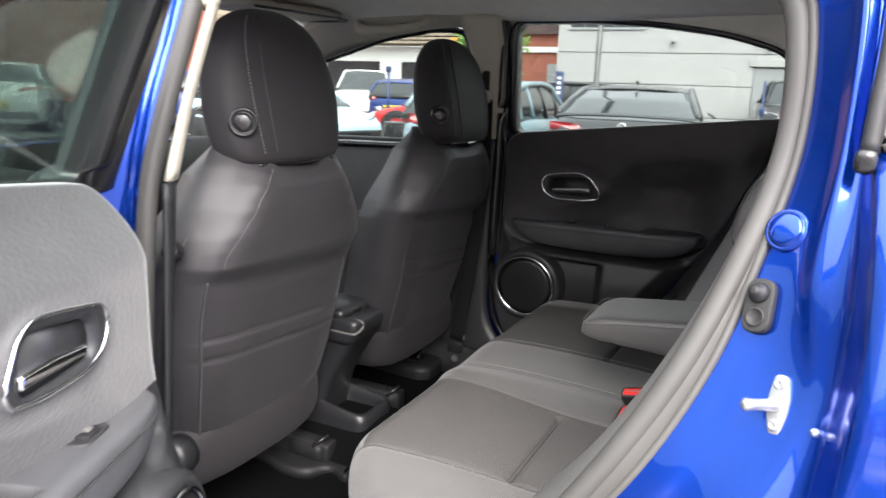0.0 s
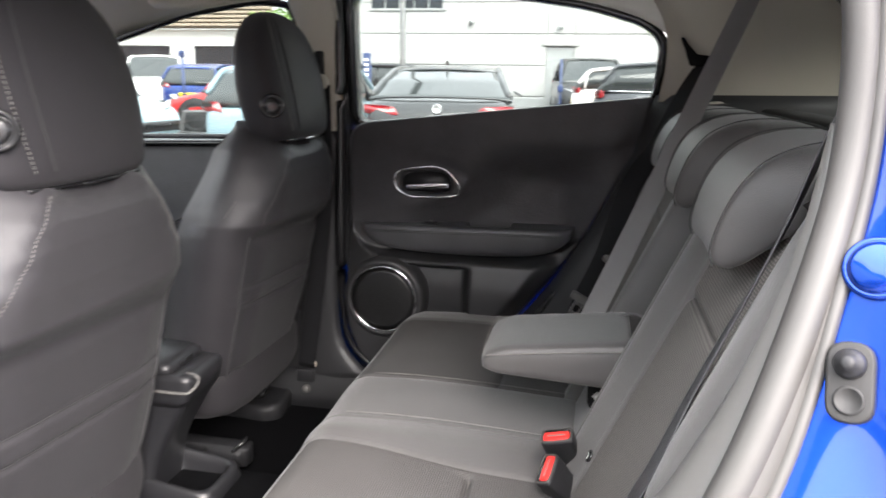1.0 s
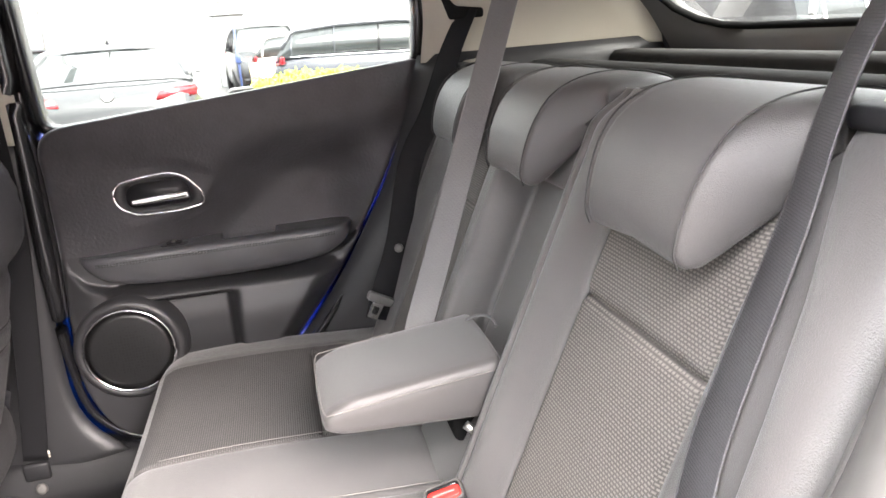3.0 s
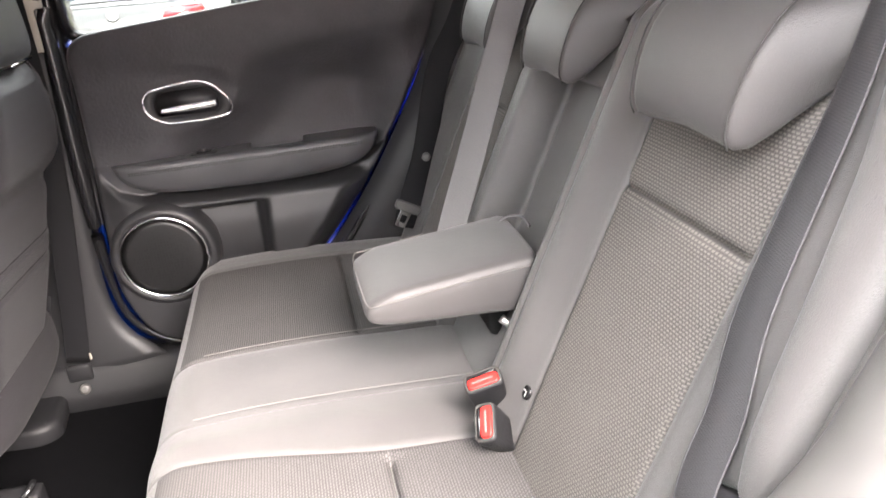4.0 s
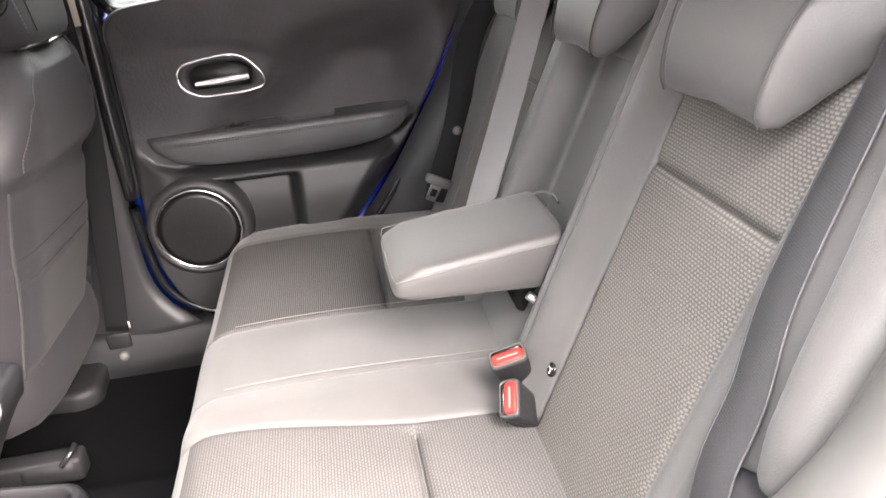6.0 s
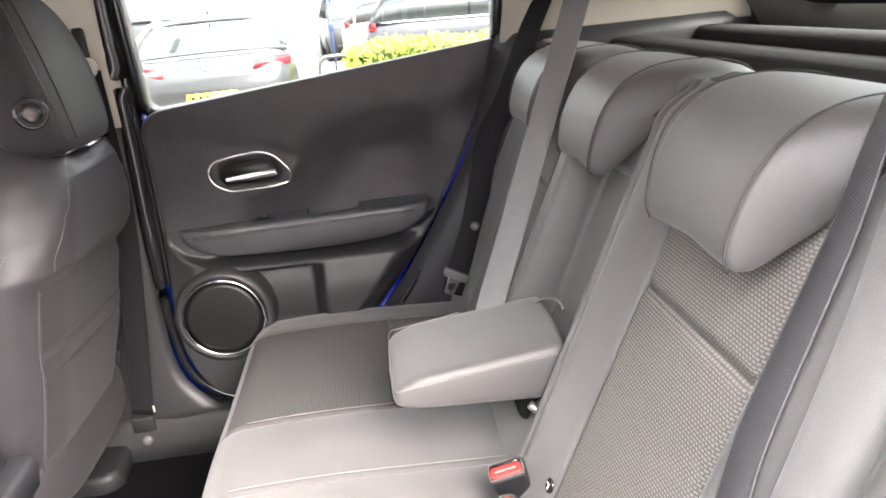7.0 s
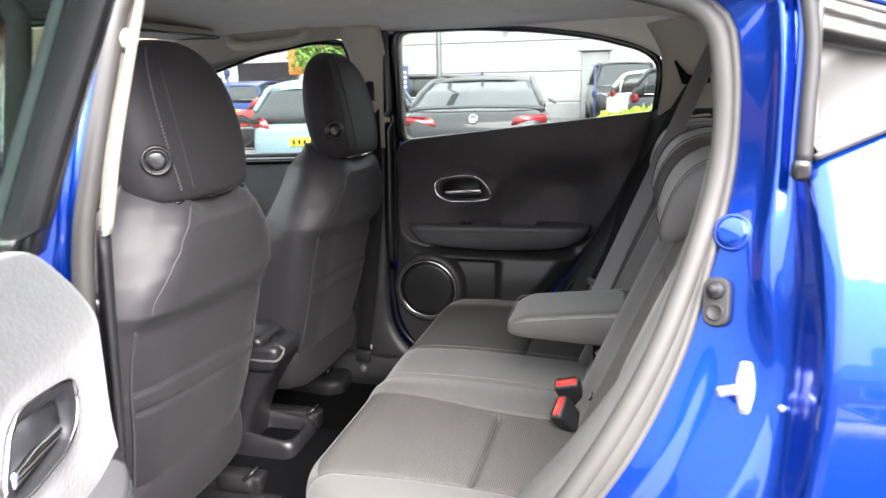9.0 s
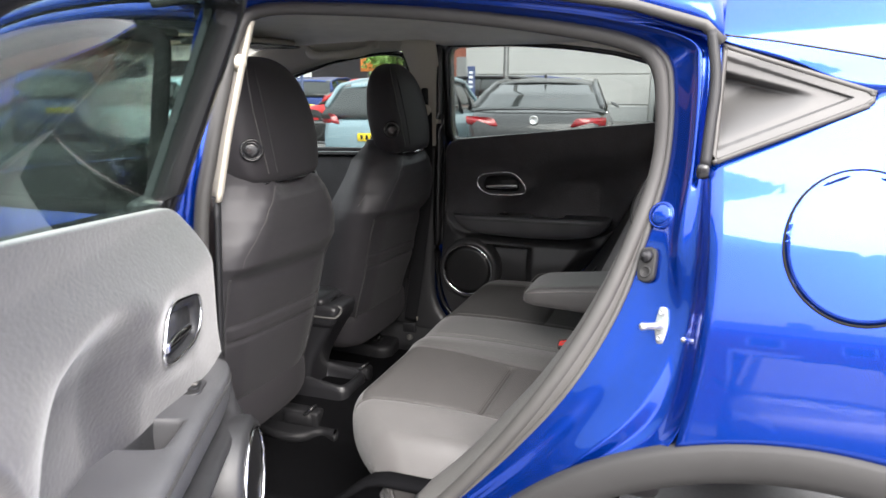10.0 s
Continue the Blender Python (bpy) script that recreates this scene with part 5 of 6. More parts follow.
    # cushion
    rings = []
    for x, k in ((-.70, .6), (-.72, .9), (-.80, 1.0), (-1.10, 1.02), (-1.22, .9), (-1.25, .5)):
        rings.append(np.array([(cx + x, cy + .26 * k * np.sign(math.cos(b)) * abs(math.cos(b)) ** .6, .53 + .085 * k * np.sign(math.sin(b)) * abs(math.sin(b)) ** .6) for b in a]))
    v, f = loft(rings)
    link("cushion", v, f, SEATD, st, sub=1)
    so = 1 if cy > 0 else -1
    v, f = boss((cx - .715, cy + so * .238, .565), (.1, so, .05), ((.036, -.03), (.040, -.005), (.038, .010), (.030, .018), (.010, .021)), 24)
    link("recliner_cover", v, f, CONS, st, "black plastic recliner cover")
    for sg in (-1, 1):
        v, f = rbox((cx - .93, cy + sg * .20, .385), (.52, .045, .05), .008)
        link("seat_rail", v, f, TRIM, st)
        if cy > 0 and sg > 0:
            continue
        v, f = rbox((-.715, cy + sg * .20, .385), (.10, .06, .045), .016, 3)
        cv = link("rail_cover", v, f, TRIM, st, "black plastic rail end cover")
        v, f = tube(spline([(-.69, cy + sg * .2 - .025, .40), (-.672, cy + sg * .2 - .01, .418), (-.672, cy + sg * .2 + .01, .418), (-.69, cy + sg * .2 + .025, .40)], 16), .006, 8)
        link("rail_hook", v, f, GLOSSB, cv)
    if cy > 0:
        return st
    v, f = boss((cx - .665, cy - .258, .965), (.3, -1, 0), ((.018, 0), (.018, .012), (.012, .02), (.004, .022)), 16)
    link("bag_hook", v, f, GLOSSB, st)
    return st


near_seat = front_seat(.02, .022, -.328, "grey cloth front seat with stitched map pocket and headrest")
far_seat = front_seat(.012, .035, .412, "grey cloth front seat in shadow beside the far pillar")

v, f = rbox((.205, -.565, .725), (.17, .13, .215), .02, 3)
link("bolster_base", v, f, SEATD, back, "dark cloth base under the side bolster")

# ---- console ----
con = thing("centre_console", (-.75, 0, .34), "black plastic centre console with lidded armrest and cup pocket", "console")
def slab(z, x0, x1, hw, r=.03, cy=-.005):
    q = rounded([(x0, cy - hw), (x1, cy - hw), (x1, cy + hw), (x0, cy + hw)], r, 6)
    return np.array([(x, y, z) for x, y in q])
prof_c = [(.34, -.725, .076), (.42, -.725, .073), (.486, -.715, .069), (.53, -.700, .067), (.575, -.676, .065), (.615, -.652, .065), (.645, -.632, .066), (.656, -.625, .067)]
v, f = loft([slab(z, -1.5, x, h, .028, -.012) for z, x, h in prof_c])
link("body", v, f, CONS, con)
v, f = loft([slab(.640, -1.02, -.638, .064, .02, -.015), slab(.655, -1.02, -.624, .067, .022, -.015), slab(.690, -1.02, -.616, .067, .022, -.015), slab(.700, -1.02, -.620, .065, .02, -.015), slab(.704, -1.02, -.632, .059, .016, -.015)])
link("bin", v, f, CONS, con, "satin black console bin")
v, f = loft([slab(.700, -1.02, -.664, .060, .02, -.015), slab(.703, -1.02, -.658, .063, .02, -.015), slab(.716, -1.02, -.660, .063, .02, -.015), slab(.724, -1.02, -.672, .056, .02, -.015)])
lid = link("lid", v, f, CONS, con, "black padded console lid")
v, f = tube(spline([(-.73, -.0825, .672), (-.636, -.0825, .672), (-.620, -.075, .674), (-.615, -.057, .684), (-.616, -.055, .696), (-.636, -.059, .703)], 40), .0030, 8)
link("lid_edge", v, f, TRIMG, lid)
v, f = rbox((-.664, -.015, .708), (.012, .05, .016), .004)
link("lid_catch", v, f, GLOSSB, lid)
def slant(z, x0, x1, hw, r, s=0.0):
    """A slab whose rim rises forwards by s per metre."""
    q = slab(z, x0, x1, hw, r, -.012)
    q[:, 2] += s * (x1 - q[:, 0])
    return q
v, f = loft([slant(.335, -.78, -.598, .074, .035), slant(.40, -.78, -.590, .072, .035), slant(.445, -.78, -.590, .071, .035, .06), slant(.461, -.775, -.595, .068, .034, .12), slant(.467, -.765, -.603, .062, .032, .14),
             slant(.464, -.755, -.610, .057, .030, .14), slant(.450, -.74, -.614, .053, .028, .1), slant(.40, -.73, -.620, .048, .025, .05), slant(.395, -.72, -.64, .032, .02, .0)])
cup = link("cup_pocket", v, f, CONS, con, "moulded rear pocket with a power socket")
for k in range(3):
    v, f = rbox((-.709, -.035 + .006 * k, .520), (.003, .003, .020 - .005 * (k == 1)), .0008, 1)
    link("socket_mark", v, f, BEIGE, cup)

# ---- far front door, pillar and front of the cabin ----
fd = thing("front_car_door", (-1.1, .66, .4), "dark trim of the closed far front door", "car door")
v, f = prism(rounded([(-1.75, .45), (-.66, .45), (-.66, 1.065), (-1.2, 1.052), (-1.75, 1.0)], .02, 4), lambda a, b, w: (a, .655 + w, b), .12, .02, 4)
link("door_trim", v, f, TRIMS, fd)
win = rounded([(-.665, 1.06), (-.69, 1.41), (-.787, 1.42), (-.98, 1.39), (-1.24, 1.313), (-1.62, 1.12), (-1.66, 1.03)], .03, 5)
v, f = prism(win, lambda a, b, w: (a, .665 - .12 * max(0, b - 1.1) + w, b), .004)
link("window_glass", v, f, GLASS, fd)
v, f = tube([(a, .655 - .12 * max(0, b - 1.1), b) for a, b in win], .010, 8, closed=True)
link("window_rubber", v, f, GLOSSB, fd)
v, f = tube(spline([(-1.66, .63, 1.055), (-1.2, .64, 1.066), (-.67, .64, 1.078)], 30), .007, 8)
link("waist_rail", v, f, TRIMS, fd)
ap = thing("front_pillar_trim", (-1.2, .6, 1.3), "pale trim over the front door and windscreen pillar", "pillar trim", kind="structure")
ribbon_panel("pillar_trim", [(-.64, .605, 1.425), (-.787, .60, 1.42), (-.98, .61, 1.39), (-1.24, .63, 1.313), (-1.66, .68, 1.11)], [(-.62, .565, 1.46), (-.80, .545, 1.462), (-1.0, .535, 1.455), (-1.3, .535, 1.40), (-1.78, .59, 1.13)], BEIGE, ap, (0, -.012, .0))
ghn = thing("grab_handle", (-.9, .55, 1.42), "pale folded roof grab handle", "grab handle")
v, f = tube(spline([(-1.035, .556, 1.436), (-1.02, .524, 1.416), (-.97, .506, 1.405), (-.86, .506, 1.409), (-.80, .524, 1.422), (-.785, .556, 1.446)], 40), .012, 10, flat=1.3)
link("grip", v, f, BEIGE, ghn)
for x in (-1.03, -.79):
    v, f = rbox((x, .553, 1.443), (.045, .03, .03), .01, 3)
    link("mount", v, f, BEIGE, ghn)
vis = thing("sun_visor", (-1.15, .3, 1.44), "pale folded sun visor with a dark edge", "sun visor", group="sun visors")
v, f = prism(rounded([(-1.24, .10), (-1.06, .10), (-1.05, .50), (-1.22, .52)], .03, 5), lambda a, b, w: (a, b, 1.438 + .10 * (a + 1.06) * .35 + w), .018, .007)
link("panel", v, f, BEIGE, vis)
v, f = tube(spline([(-1.235, .525, 1.436), (-1.05, .507, 1.434), (-1.043, .3, 1.434), (-1.05, .09, 1.434)], 40), .004, 6)
link("edge", v, f, GLOSSB, vis)
vn = copy_thing(vis, Matrix.Translation((-1.15, -.30, 1.44)))
# dashboard, wheel and windscreen surround
dash = thing("dashboard", (-1.7, 0, .6), "black dashboard across the cabin front", "dashboard")
v, f = bridge([np.array([(x, y, z) for x, z in ((-1.42, .55), (-1.40, .80), (-1.43, .92), (-1.50, .985), (-1.70, 1.02), (-2.1, 1.02))]) for y in np.linspace(-.70, .70, 24)])
link("top_panel", v, f, MATTE, dash, solid=.01)
for y in (-.58, .58):
    v, f = rbox((-1.43, y, .93), (.03, .12, .06), .01)
    link("air_vent", v, f, GLOSSB, dash)
ns = thing("steering_wheel", (-1.34, .40, .95), "black leather steering wheel with a silver-trimmed hub", "steering wheel")
rot = Matrix.Translation((-1.32, .40, .97)) @ Euler((0, radians(-64), 0)).to_matrix().to_4x4()
v, f = tube([rot @ Vector((.185 * math.cos(q), .185 * math.sin(q), 0)) for q in np.linspace(0, 2 * math.pi, 56, endpoint=False)], .0155, 10, closed=True, up=(1, 0, .3))
link("rim", v, f, GLOSSB, ns)
v, f = boss((-1.335, .40, .963), (.9, 0, .43), ((.075, -.02), (.075, .0), (.06, .018), (.02, .024)))
link("hub", v, f, TRIM, ns)
for q in (0, math.pi, -math.pi / 2):
    v, f = tube([rot @ Vector((.06 * math.cos(q + math.pi / 2), .06 * math.sin(q + math.pi / 2), 0)), rot @ Vector((.18 * math.cos(q + math.pi / 2), .18 * math.sin(q + math.pi / 2), 0))], .016, 8, flat=.6)
    link("spoke", v, f, SILVER, ns)
# near front door: painted skin, glass and frame
nd = thing("front_car_door", (-1.1, -.76, .4), "closed near front door in blue paint with clear glass", "car door")
rows = []
for z in np.linspace(.36, 1.08, 20):
    rows.append(np.array([(x, float(body_y(z)) + .05 * max(0, -1.2 - x) ** 2, z) for x in np.linspace(-.595, -1.75, 24)]))
v, f = bridge(rows)
link("skin", v, f, BLUE, nd, solid=.05)
winn = [(-.62, 1.085), (-.64, 1.40), (-.80, 1.42), (-1.0, 1.39), (-1.3, 1.29), (-1.65, 1.10)]
wn2 = rounded(winn, .03, 4)
v, f = prism(wn2, lambda a, b, w: (a, -.745 + .28 * max(0, b - 1.08) + w, b), .004)
link("window_glass", v, f, GLASS, nd)
# door frame and roof side above the near front window
wt = spline([(-.56, 1.418), (-.66, 1.425), (-.80, 1.422), (-1.0, 1.394), (-1.3, 1.294), (-1.68, 1.10)], 50)
def above(dy, dz):
    return np.array([(a, -.748 + .28 * (b - 1.08) + dy, b + dz) for a, b in wt])
v, f = bridge([above(.004, .006), above(-.012, .010), above(-.018, .018), above(-.014, .034), above(-.004, .037)])
link("upper_frame", v, f, BLUE, nd)
v, f = tube(above(.0, .040), .006, 6)
link("frame_gap", v, f, MATTE, nd)
v, f = bridge([above(-.002, .041), above(-.008, .046), above(-.004, .060), above(.03, .078), above(.10, .085)])
link("roof_side", v, f, BLUE, car)
link("roof_side", flip(v), f, BLUE, car)
v, f = tube([(a, -.748 + .28 * max(0, b - 1.08), b) for a, b in wn2], .016, 8, closed=True)
link("window_frame", v, f, MATTE, nd)
v, f = rbox((-1.16, -.735, 1.085), (1.16, .12, .03), .01)
link("waist_trim", v, f, MATTE, nd)
# far sill and floor edges
sl = thing("sill_trim", (-.7, .58, .40), "black moulded sill trim along the far side", "sill trim", kind="structure")
rows = []
for y, z in ((.64, .436), (.604, .432), (.594, .424), (.586, .410), (.574, .375), (.562, .33)):
    rows.append(np.array([(x, y, z + .10 * max(0, x + .5) ** 1.5) for x in np.linspace(-1.6, -.25, 40)]))
v, f = bridge(rows)
link("moulding", v, f, TRIM, sl, solid=.006)
v, f = prism(rounded([(-.712, .59), (-.700, .475), (-.735, .448), (-.86, .458), (-1.0, .47), (-1.0, .59)], [.02, .03, .04, .02, .02, .02], 5), lambda a, b, w: (a, b, .33 + w + .10 * max(0, -.74 - a) * .3), .052, .016, 4)
rf = link("rail_foot", v, f, TRIM, sl, "black moulded foot over the seat rail")
v, f = prism(rounded([(-.755, .545), (-.765, .485), (-.90, .490), (-.90, .545)], .018, 5), lambda a, b, w: (a, b, .384 + w), .006, .002)
link("foot_recess", v, f, MATTE, rf)
v, f = tube(spline([(-.765, .50, .386), (-.762, .505, .402), (-.770, .520, .408), (-.80, .53, .404), (-.84, .53, .396)], 20), .006, 8)
link("rail_catch", v, f, GLOSSB, rf)
v, f = prism(rounded([(-.95, -.07), (-.60, -.07), (-.578, -.178), (-.640, -.150), (-.672, -.206), (-.74, -.214), (-.83, -.185), (-.95, -.185)], [.02, .02, .02, .03, .03, .03, .02, .02], 5), lambda a, b, w: (a, b, .338 + w), .030, .012, 3)
link("tunnel_trim", v, f, TRIM, sl, "black moulded trim beside the console")
rows = []
for y, z in ((-.70, .46), (-.68, .462), (-.655, .45), (-.645, .42), (-.64, .36)):
    rows.append(np.array([(x, y, z) for x in np.linspace(-.56, -.1, 30)]))
v, f = bridge(rows)
link("near_moulding", v, f, TRIM, sl, solid=.006)

# tailgate inner frame and rear glass
tg = thing("tailgate", (.85, 0, 1.15), "black tailgate trim round the rear window", "tailgate")
tout = rounded([(-.60, 0), (.60, 0), (.54, .52), (-.54, .52)], .08, 6)
tin = rounded([(-.48, .112), (.48, .112), (.42, .44), (-.42, .44)], [.16, .16, .1, .1], 6)
def tgp(p, off):
    y, h = p
    return (.92 - .70 * h + off - .10 * (abs(y) / .5) ** 3, y, 1.14 + .72 * h)
v, f = bridge([np.array([tgp(p, 0) for p in tout]), np.array([tgp(p, -.04) for p in tout]), np.array([tgp(np.array(p) * .6 + np.array(q) * .4, -.05) for p, q in zip(tout, tin)]), np.array([tgp(p, -.03) for p in tin]), np.array([tgp(p, .0) for p in tin])], ring=True)
link("frame", v, f, TRIMG, tg)
v, f = loft([np.array([tgp(p, .0) for p in tin]), np.array([tgp(p, .004) for p in tin])])
link("rear_glass", v, f, PRIV, tg)
v, f = tube([tgp(p, -.032) for p in tin], .007, 8, closed=True)
link("glass_edge", v, f, MATTE, tg, "black edge of the rear glass")
ribbon_panel("sill_panel", [(.915, -.6, 1.145), (.915, 0, 1.145), (.915, .6, 1.145)], [(1.02, -.6, 1.135), (1.07, 0, 1.135), (1.02, .6, 1.135)], TRIM, tg)
ribbon_panel("lower_panel", [(1.02, -.6, 1.13), (1.07, 0, 1.13), (1.02, .6, 1.13)], [(1.05, -.6, .5), (1.08, 0, .5), (1.05, .6, .5)], BLUE, tg)

# ---- the rest of the car's shell: bonnet, wings, windscreen and rear end ----
rings = []
for x in np.concatenate([np.linspace(-1.72, -2.75, 16), np.linspace(-2.80, -3.02, 8)]):
    nose = smoothstep(-2.55, -3.02, x)
    zt = 1.03 - .13 * smoothstep(-1.7, -2.7, x) - .32 * nose ** 2
    hw = .835 - .03 * smoothstep(-2.0, -2.7, x) - .22 * nose ** 2
    zb = .22 + .10 * nose
    rings.append(np.array([(x - .10 * nose * (1 - (a / 1.0) ** 2), s * a * hw, zb + (zt - zb) * b) for s, a, b in
                           [(-1, .90, 0), (-1, .98, .15), (-1, 1.0, .45), (-1, .985, .72), (-1, .95, .88), (-1, .86, .96), (-1, .55, 1.0), (1, 0, 1.02), (1, .55, 1.0), (1, .86, .96), (1, .95, .88), (1, .985, .72), (1, 1.0, .45), (1, .98, .15), (1, .90, 0)]]))
v, f = bridge(rings)
f = f + [tuple((len(rings) - 1) * 15 + j for j in range(15))]
link("front_body", v, f, BLUE, car, "plain blue bonnet and wings", solid=.004)
scr = [np.array([(-1.80 + .66 * t + .10 * (1 - t) * (1 - (y / .7) ** 2) * -1, y * (.98 - .14 * t), 1.03 + .46 * t) for y in np.linspace(-.72, .72, 18)]) for t in np.linspace(0, 1, 12)]
v, f = bridge(scr)
link("windscreen", v, f, GLASS, car)
rows = []
for z in np.linspace(.36, 1.05, 12):
    rows.append(np.array([(x, -float(body_y(z)), z) for x in np.linspace(-.60, -1.75, 16)]))
v, f = bridge(rows)
link("far_skin", v, f, BLUE, fd, solid=.004)
rows = []
for z, dx in ((.30, .0), (.36, .05), (.52, .07), (.62, .06), (.70, .02), (.95, .0), (1.14, -.03)):
    rows.append(np.array([(1.13 + dx - .22 * abs(y / .8) ** 3, y, z) for y in np.linspace(-.80, .80, 24)]))
v, f = bridge(rows)
link("rear_end", v, f, BLUE, car, solid=.004)
for x, y, turn in ((-2.13, 0, 0), (-2.13, 0, 180), (.48, 0, 180)):
    m = Matrix.Translation((x, 0, 0)) @ Euler((0, 0, radians(turn))).to_matrix().to_4x4() @ Matrix.Translation((-.48, 0, 0))
    wt = thing("car_wheel", (x, -.70 if turn == 0 else .70, .325), "black tyred wheel with silver rim", "wheel", group="wheels")
    for src in [o for o in bpy.data.objects if o.parent == wheel]:
        vs = [tuple(m @ Vector(q.co)) for q in src.data.vertices]
        fs = [tuple(q.vertices) for q in src.data.polygons]
        link(src.name.split(".")[0], vs, fs, src.data.materials[0], wt)
# ---- surroundings ----
BRICK = material("red_brick", (0.30, 0.105, 0.07), 0.85, vary=0.25, scale=2.5, fine=0.4, fine_scale=14)
ROOFT = material("dark_roof_tiles", (0.09, 0.06, 0.055), 0.8, vary=0.2, scale=3)
GREYDOOR = material("grey_steel_door", (0.30, 0.31, 0.31), 0.5, vary=0.06, scale=2)
DARKWIN = material("dark_window_pane", (0.03, 0.035, 0.04), 0.12, vary=0.2, scale=1)
FRAMEW = material("white_frame", (0.75, 0.75, 0.73), 0.4, vary=0.04)
POLE = material("grey_galvanised_steel", (0.14, 0.14, 0.14), 0.45, metal=0.6, vary=0.1, scale=6)
SIGNB = material("navy_sign", (0.03, 0.05, 0.13), 0.4, vary=0.08, scale=4)
SIGNW = material("white_lettering", (0.75, 0.75, 0.75), 0.5, vary=0.03)
ORANGE = material("orange_panel", (0.75, 0.25, 0.05), 0.5, vary=0.06, scale=2)
PAVER = material("red_block_paving", (0.24, 0.14, 0.11), 0.85, vary=0.2, scale=5, fine=0.3, fine_scale=25)
LOUVRE = material("brown_louvre", (0.30, 0.25, 0.19), 0.7, vary=0.12, scale=3)
BARK = material("bark", (0.12, 0.085, 0.06), 0.9, vary=0.3, scale=20, bump=0.5, bump_scale=60)
LEAF = material("fresh_leaves", (0.12, 0.22, 0.035), 0.6, vary=0.4, scale=2.0, fine=0.4, fine_scale=30)
HEDGE = material("yellow_green_hedge", (0.26, 0.34, 0.03), 0.65, vary=0.45, scale=5.0, fine=0.4, fine_scale=40)
HEDGEIN = material("hedge_inside", (0.03, 0.045, 0.012), 0.9, vary=0.3, scale=8)
WY = 23.5


def block(name, lo, hi, mat, parent, r=0.01, label=""):
    c = [(a + b) / 2 for a, b in zip(lo, hi)]
    v, f = rbox(c, [abs(b - a) for a, b in zip(lo, hi)], r, 1)
    return link(name, v, f, mat, parent, label, smooth=False)


# pale showroom with panel joints, a steel door and a strip of high windows
show = thing("showroom_building", (4, WY, 0), "large pale panelled showroom with a grey steel door", "building")
joints_z = [0.0, .55, 1.55, 2.55, 3.55, 4.55, 5.55, 6.55, 7.6]
xs_p = [-8.0, -1.62, -.72, 3.6, 9.0, 15.0, 24.0]
for i in range(len(xs_p) - 1):
    for j in range(len(joints_z) - 1):
        if (i == 1 and j < 2):
            continue
        zlo = joints_z[j] + .012
        if i == 1 and j == 2:
            zlo = 2.17
        block("wall_panel", (xs_p[i] + .008, WY, zlo), (xs_p[i + 1] - .008, WY + .12, joints_z[j + 1] - .012), WHITEWALL, show)
block("wall_core", (-7.98, WY + .08, 0), (24, WY + 9, 7.55), WHITEWALL, show)
block("steel_door", (-1.60, WY + .03, .02), (-.74, WY + .075, 2.12), GREYDOOR, show, .004, "grey steel service door")
block("door_hood", (-1.75, WY - .06, 2.18), (-.60, WY, 2.42), WHITEWALL, show)
for k in range(5):
    block("window", (-7.55 + k * .50, WY - .03, 3.36), (-7.10 + k * .50, WY + .02, 4.6), DARKWIN, show, .004)
block("window_frame", (-7.62, WY - .05, 3.28), (-5.0, WY + .0, 3.36), GREYDOOR, show)
block("drainpipe", (3.1, WY - .10, .0), (3.18, WY - .02, 7.5), WHITEWALL, show)
for x, z in ((-4.1, 2.95), (-1.2, 2.78), (1.7, 2.72), (2.3, 2.85)):
    v, f = boss((x, WY, z), (0, -1, -.2), ((.06, -.05), (.06, .10), (.09, .14), (.05, .2)), 14)
    link("wall_light", v, f, GREYDOOR, show)
block("plinth", (-8.0, WY - .03, 0), (-1.65, WY - .002, .5), GREYDOOR, show)

brickh = thing("brick_building", (-10.5, 31, 0), "red brick building with a pitched roof and chimney", "building")
block("wall", (-13.5, 31, 0), (-8.4, 38, 3.7), BRICK, brickh)
pts = [(-13.8, 30.8, 3.7), (-8.2, 30.8, 3.7), (-11.0, 30.8, 5.3), (-13.8, 38, 3.7), (-8.2, 38, 3.7), (-11.0, 38, 5.3)]
link("roof", pts, [(0, 1, 2), (3, 5, 4), (0, 2, 5, 3), (1, 4, 5, 2), (0, 3, 4, 1)], ROOFT, brickh, smooth=False)
block("gable", (-12.6, 30.85, 3.7), (-9.4, 30.95, 4.5), BRICK, brickh)
block("chimney", (-10.6, 32.0, 4.6), (-9.9, 32.7, 6.1), BRICK, brickh)
block("shutter", (-10.9, 30.93, 0), (-8.7, 30.99, 2.4), GREYDOOR, brickh)
block("fascia", (-13.5, 30.9, 2.9), (-8.4, 30.98, 3.15), FRAMEW, brickh)

hall = thing("low_white_building", (-18, 29, 0), "low white building under a brown louvred canopy", "building")
block("wall", (-31, 29, 0), (-13.6, 36, 3.0), FRAMEW, hall)
for k in range(9):
    v, f = rbox((-22.2, 28.4, 3.15 + .17 * k), (17.5, .10, .11), .01, 1)
    link("louvre_slat", v, f, LOUVRE, hall, smooth=False)
block("canopy_back", (-31, 28.6, 3.0), (-13.5, 28.75, 4.8), LOUVRE, hall)
for k in range(4):
    block("shop_window", (-30 + 4.2 * k, 28.95, .6), (-27 + 4.2 * k, 29.02, 2.3), DARKWIN, hall)

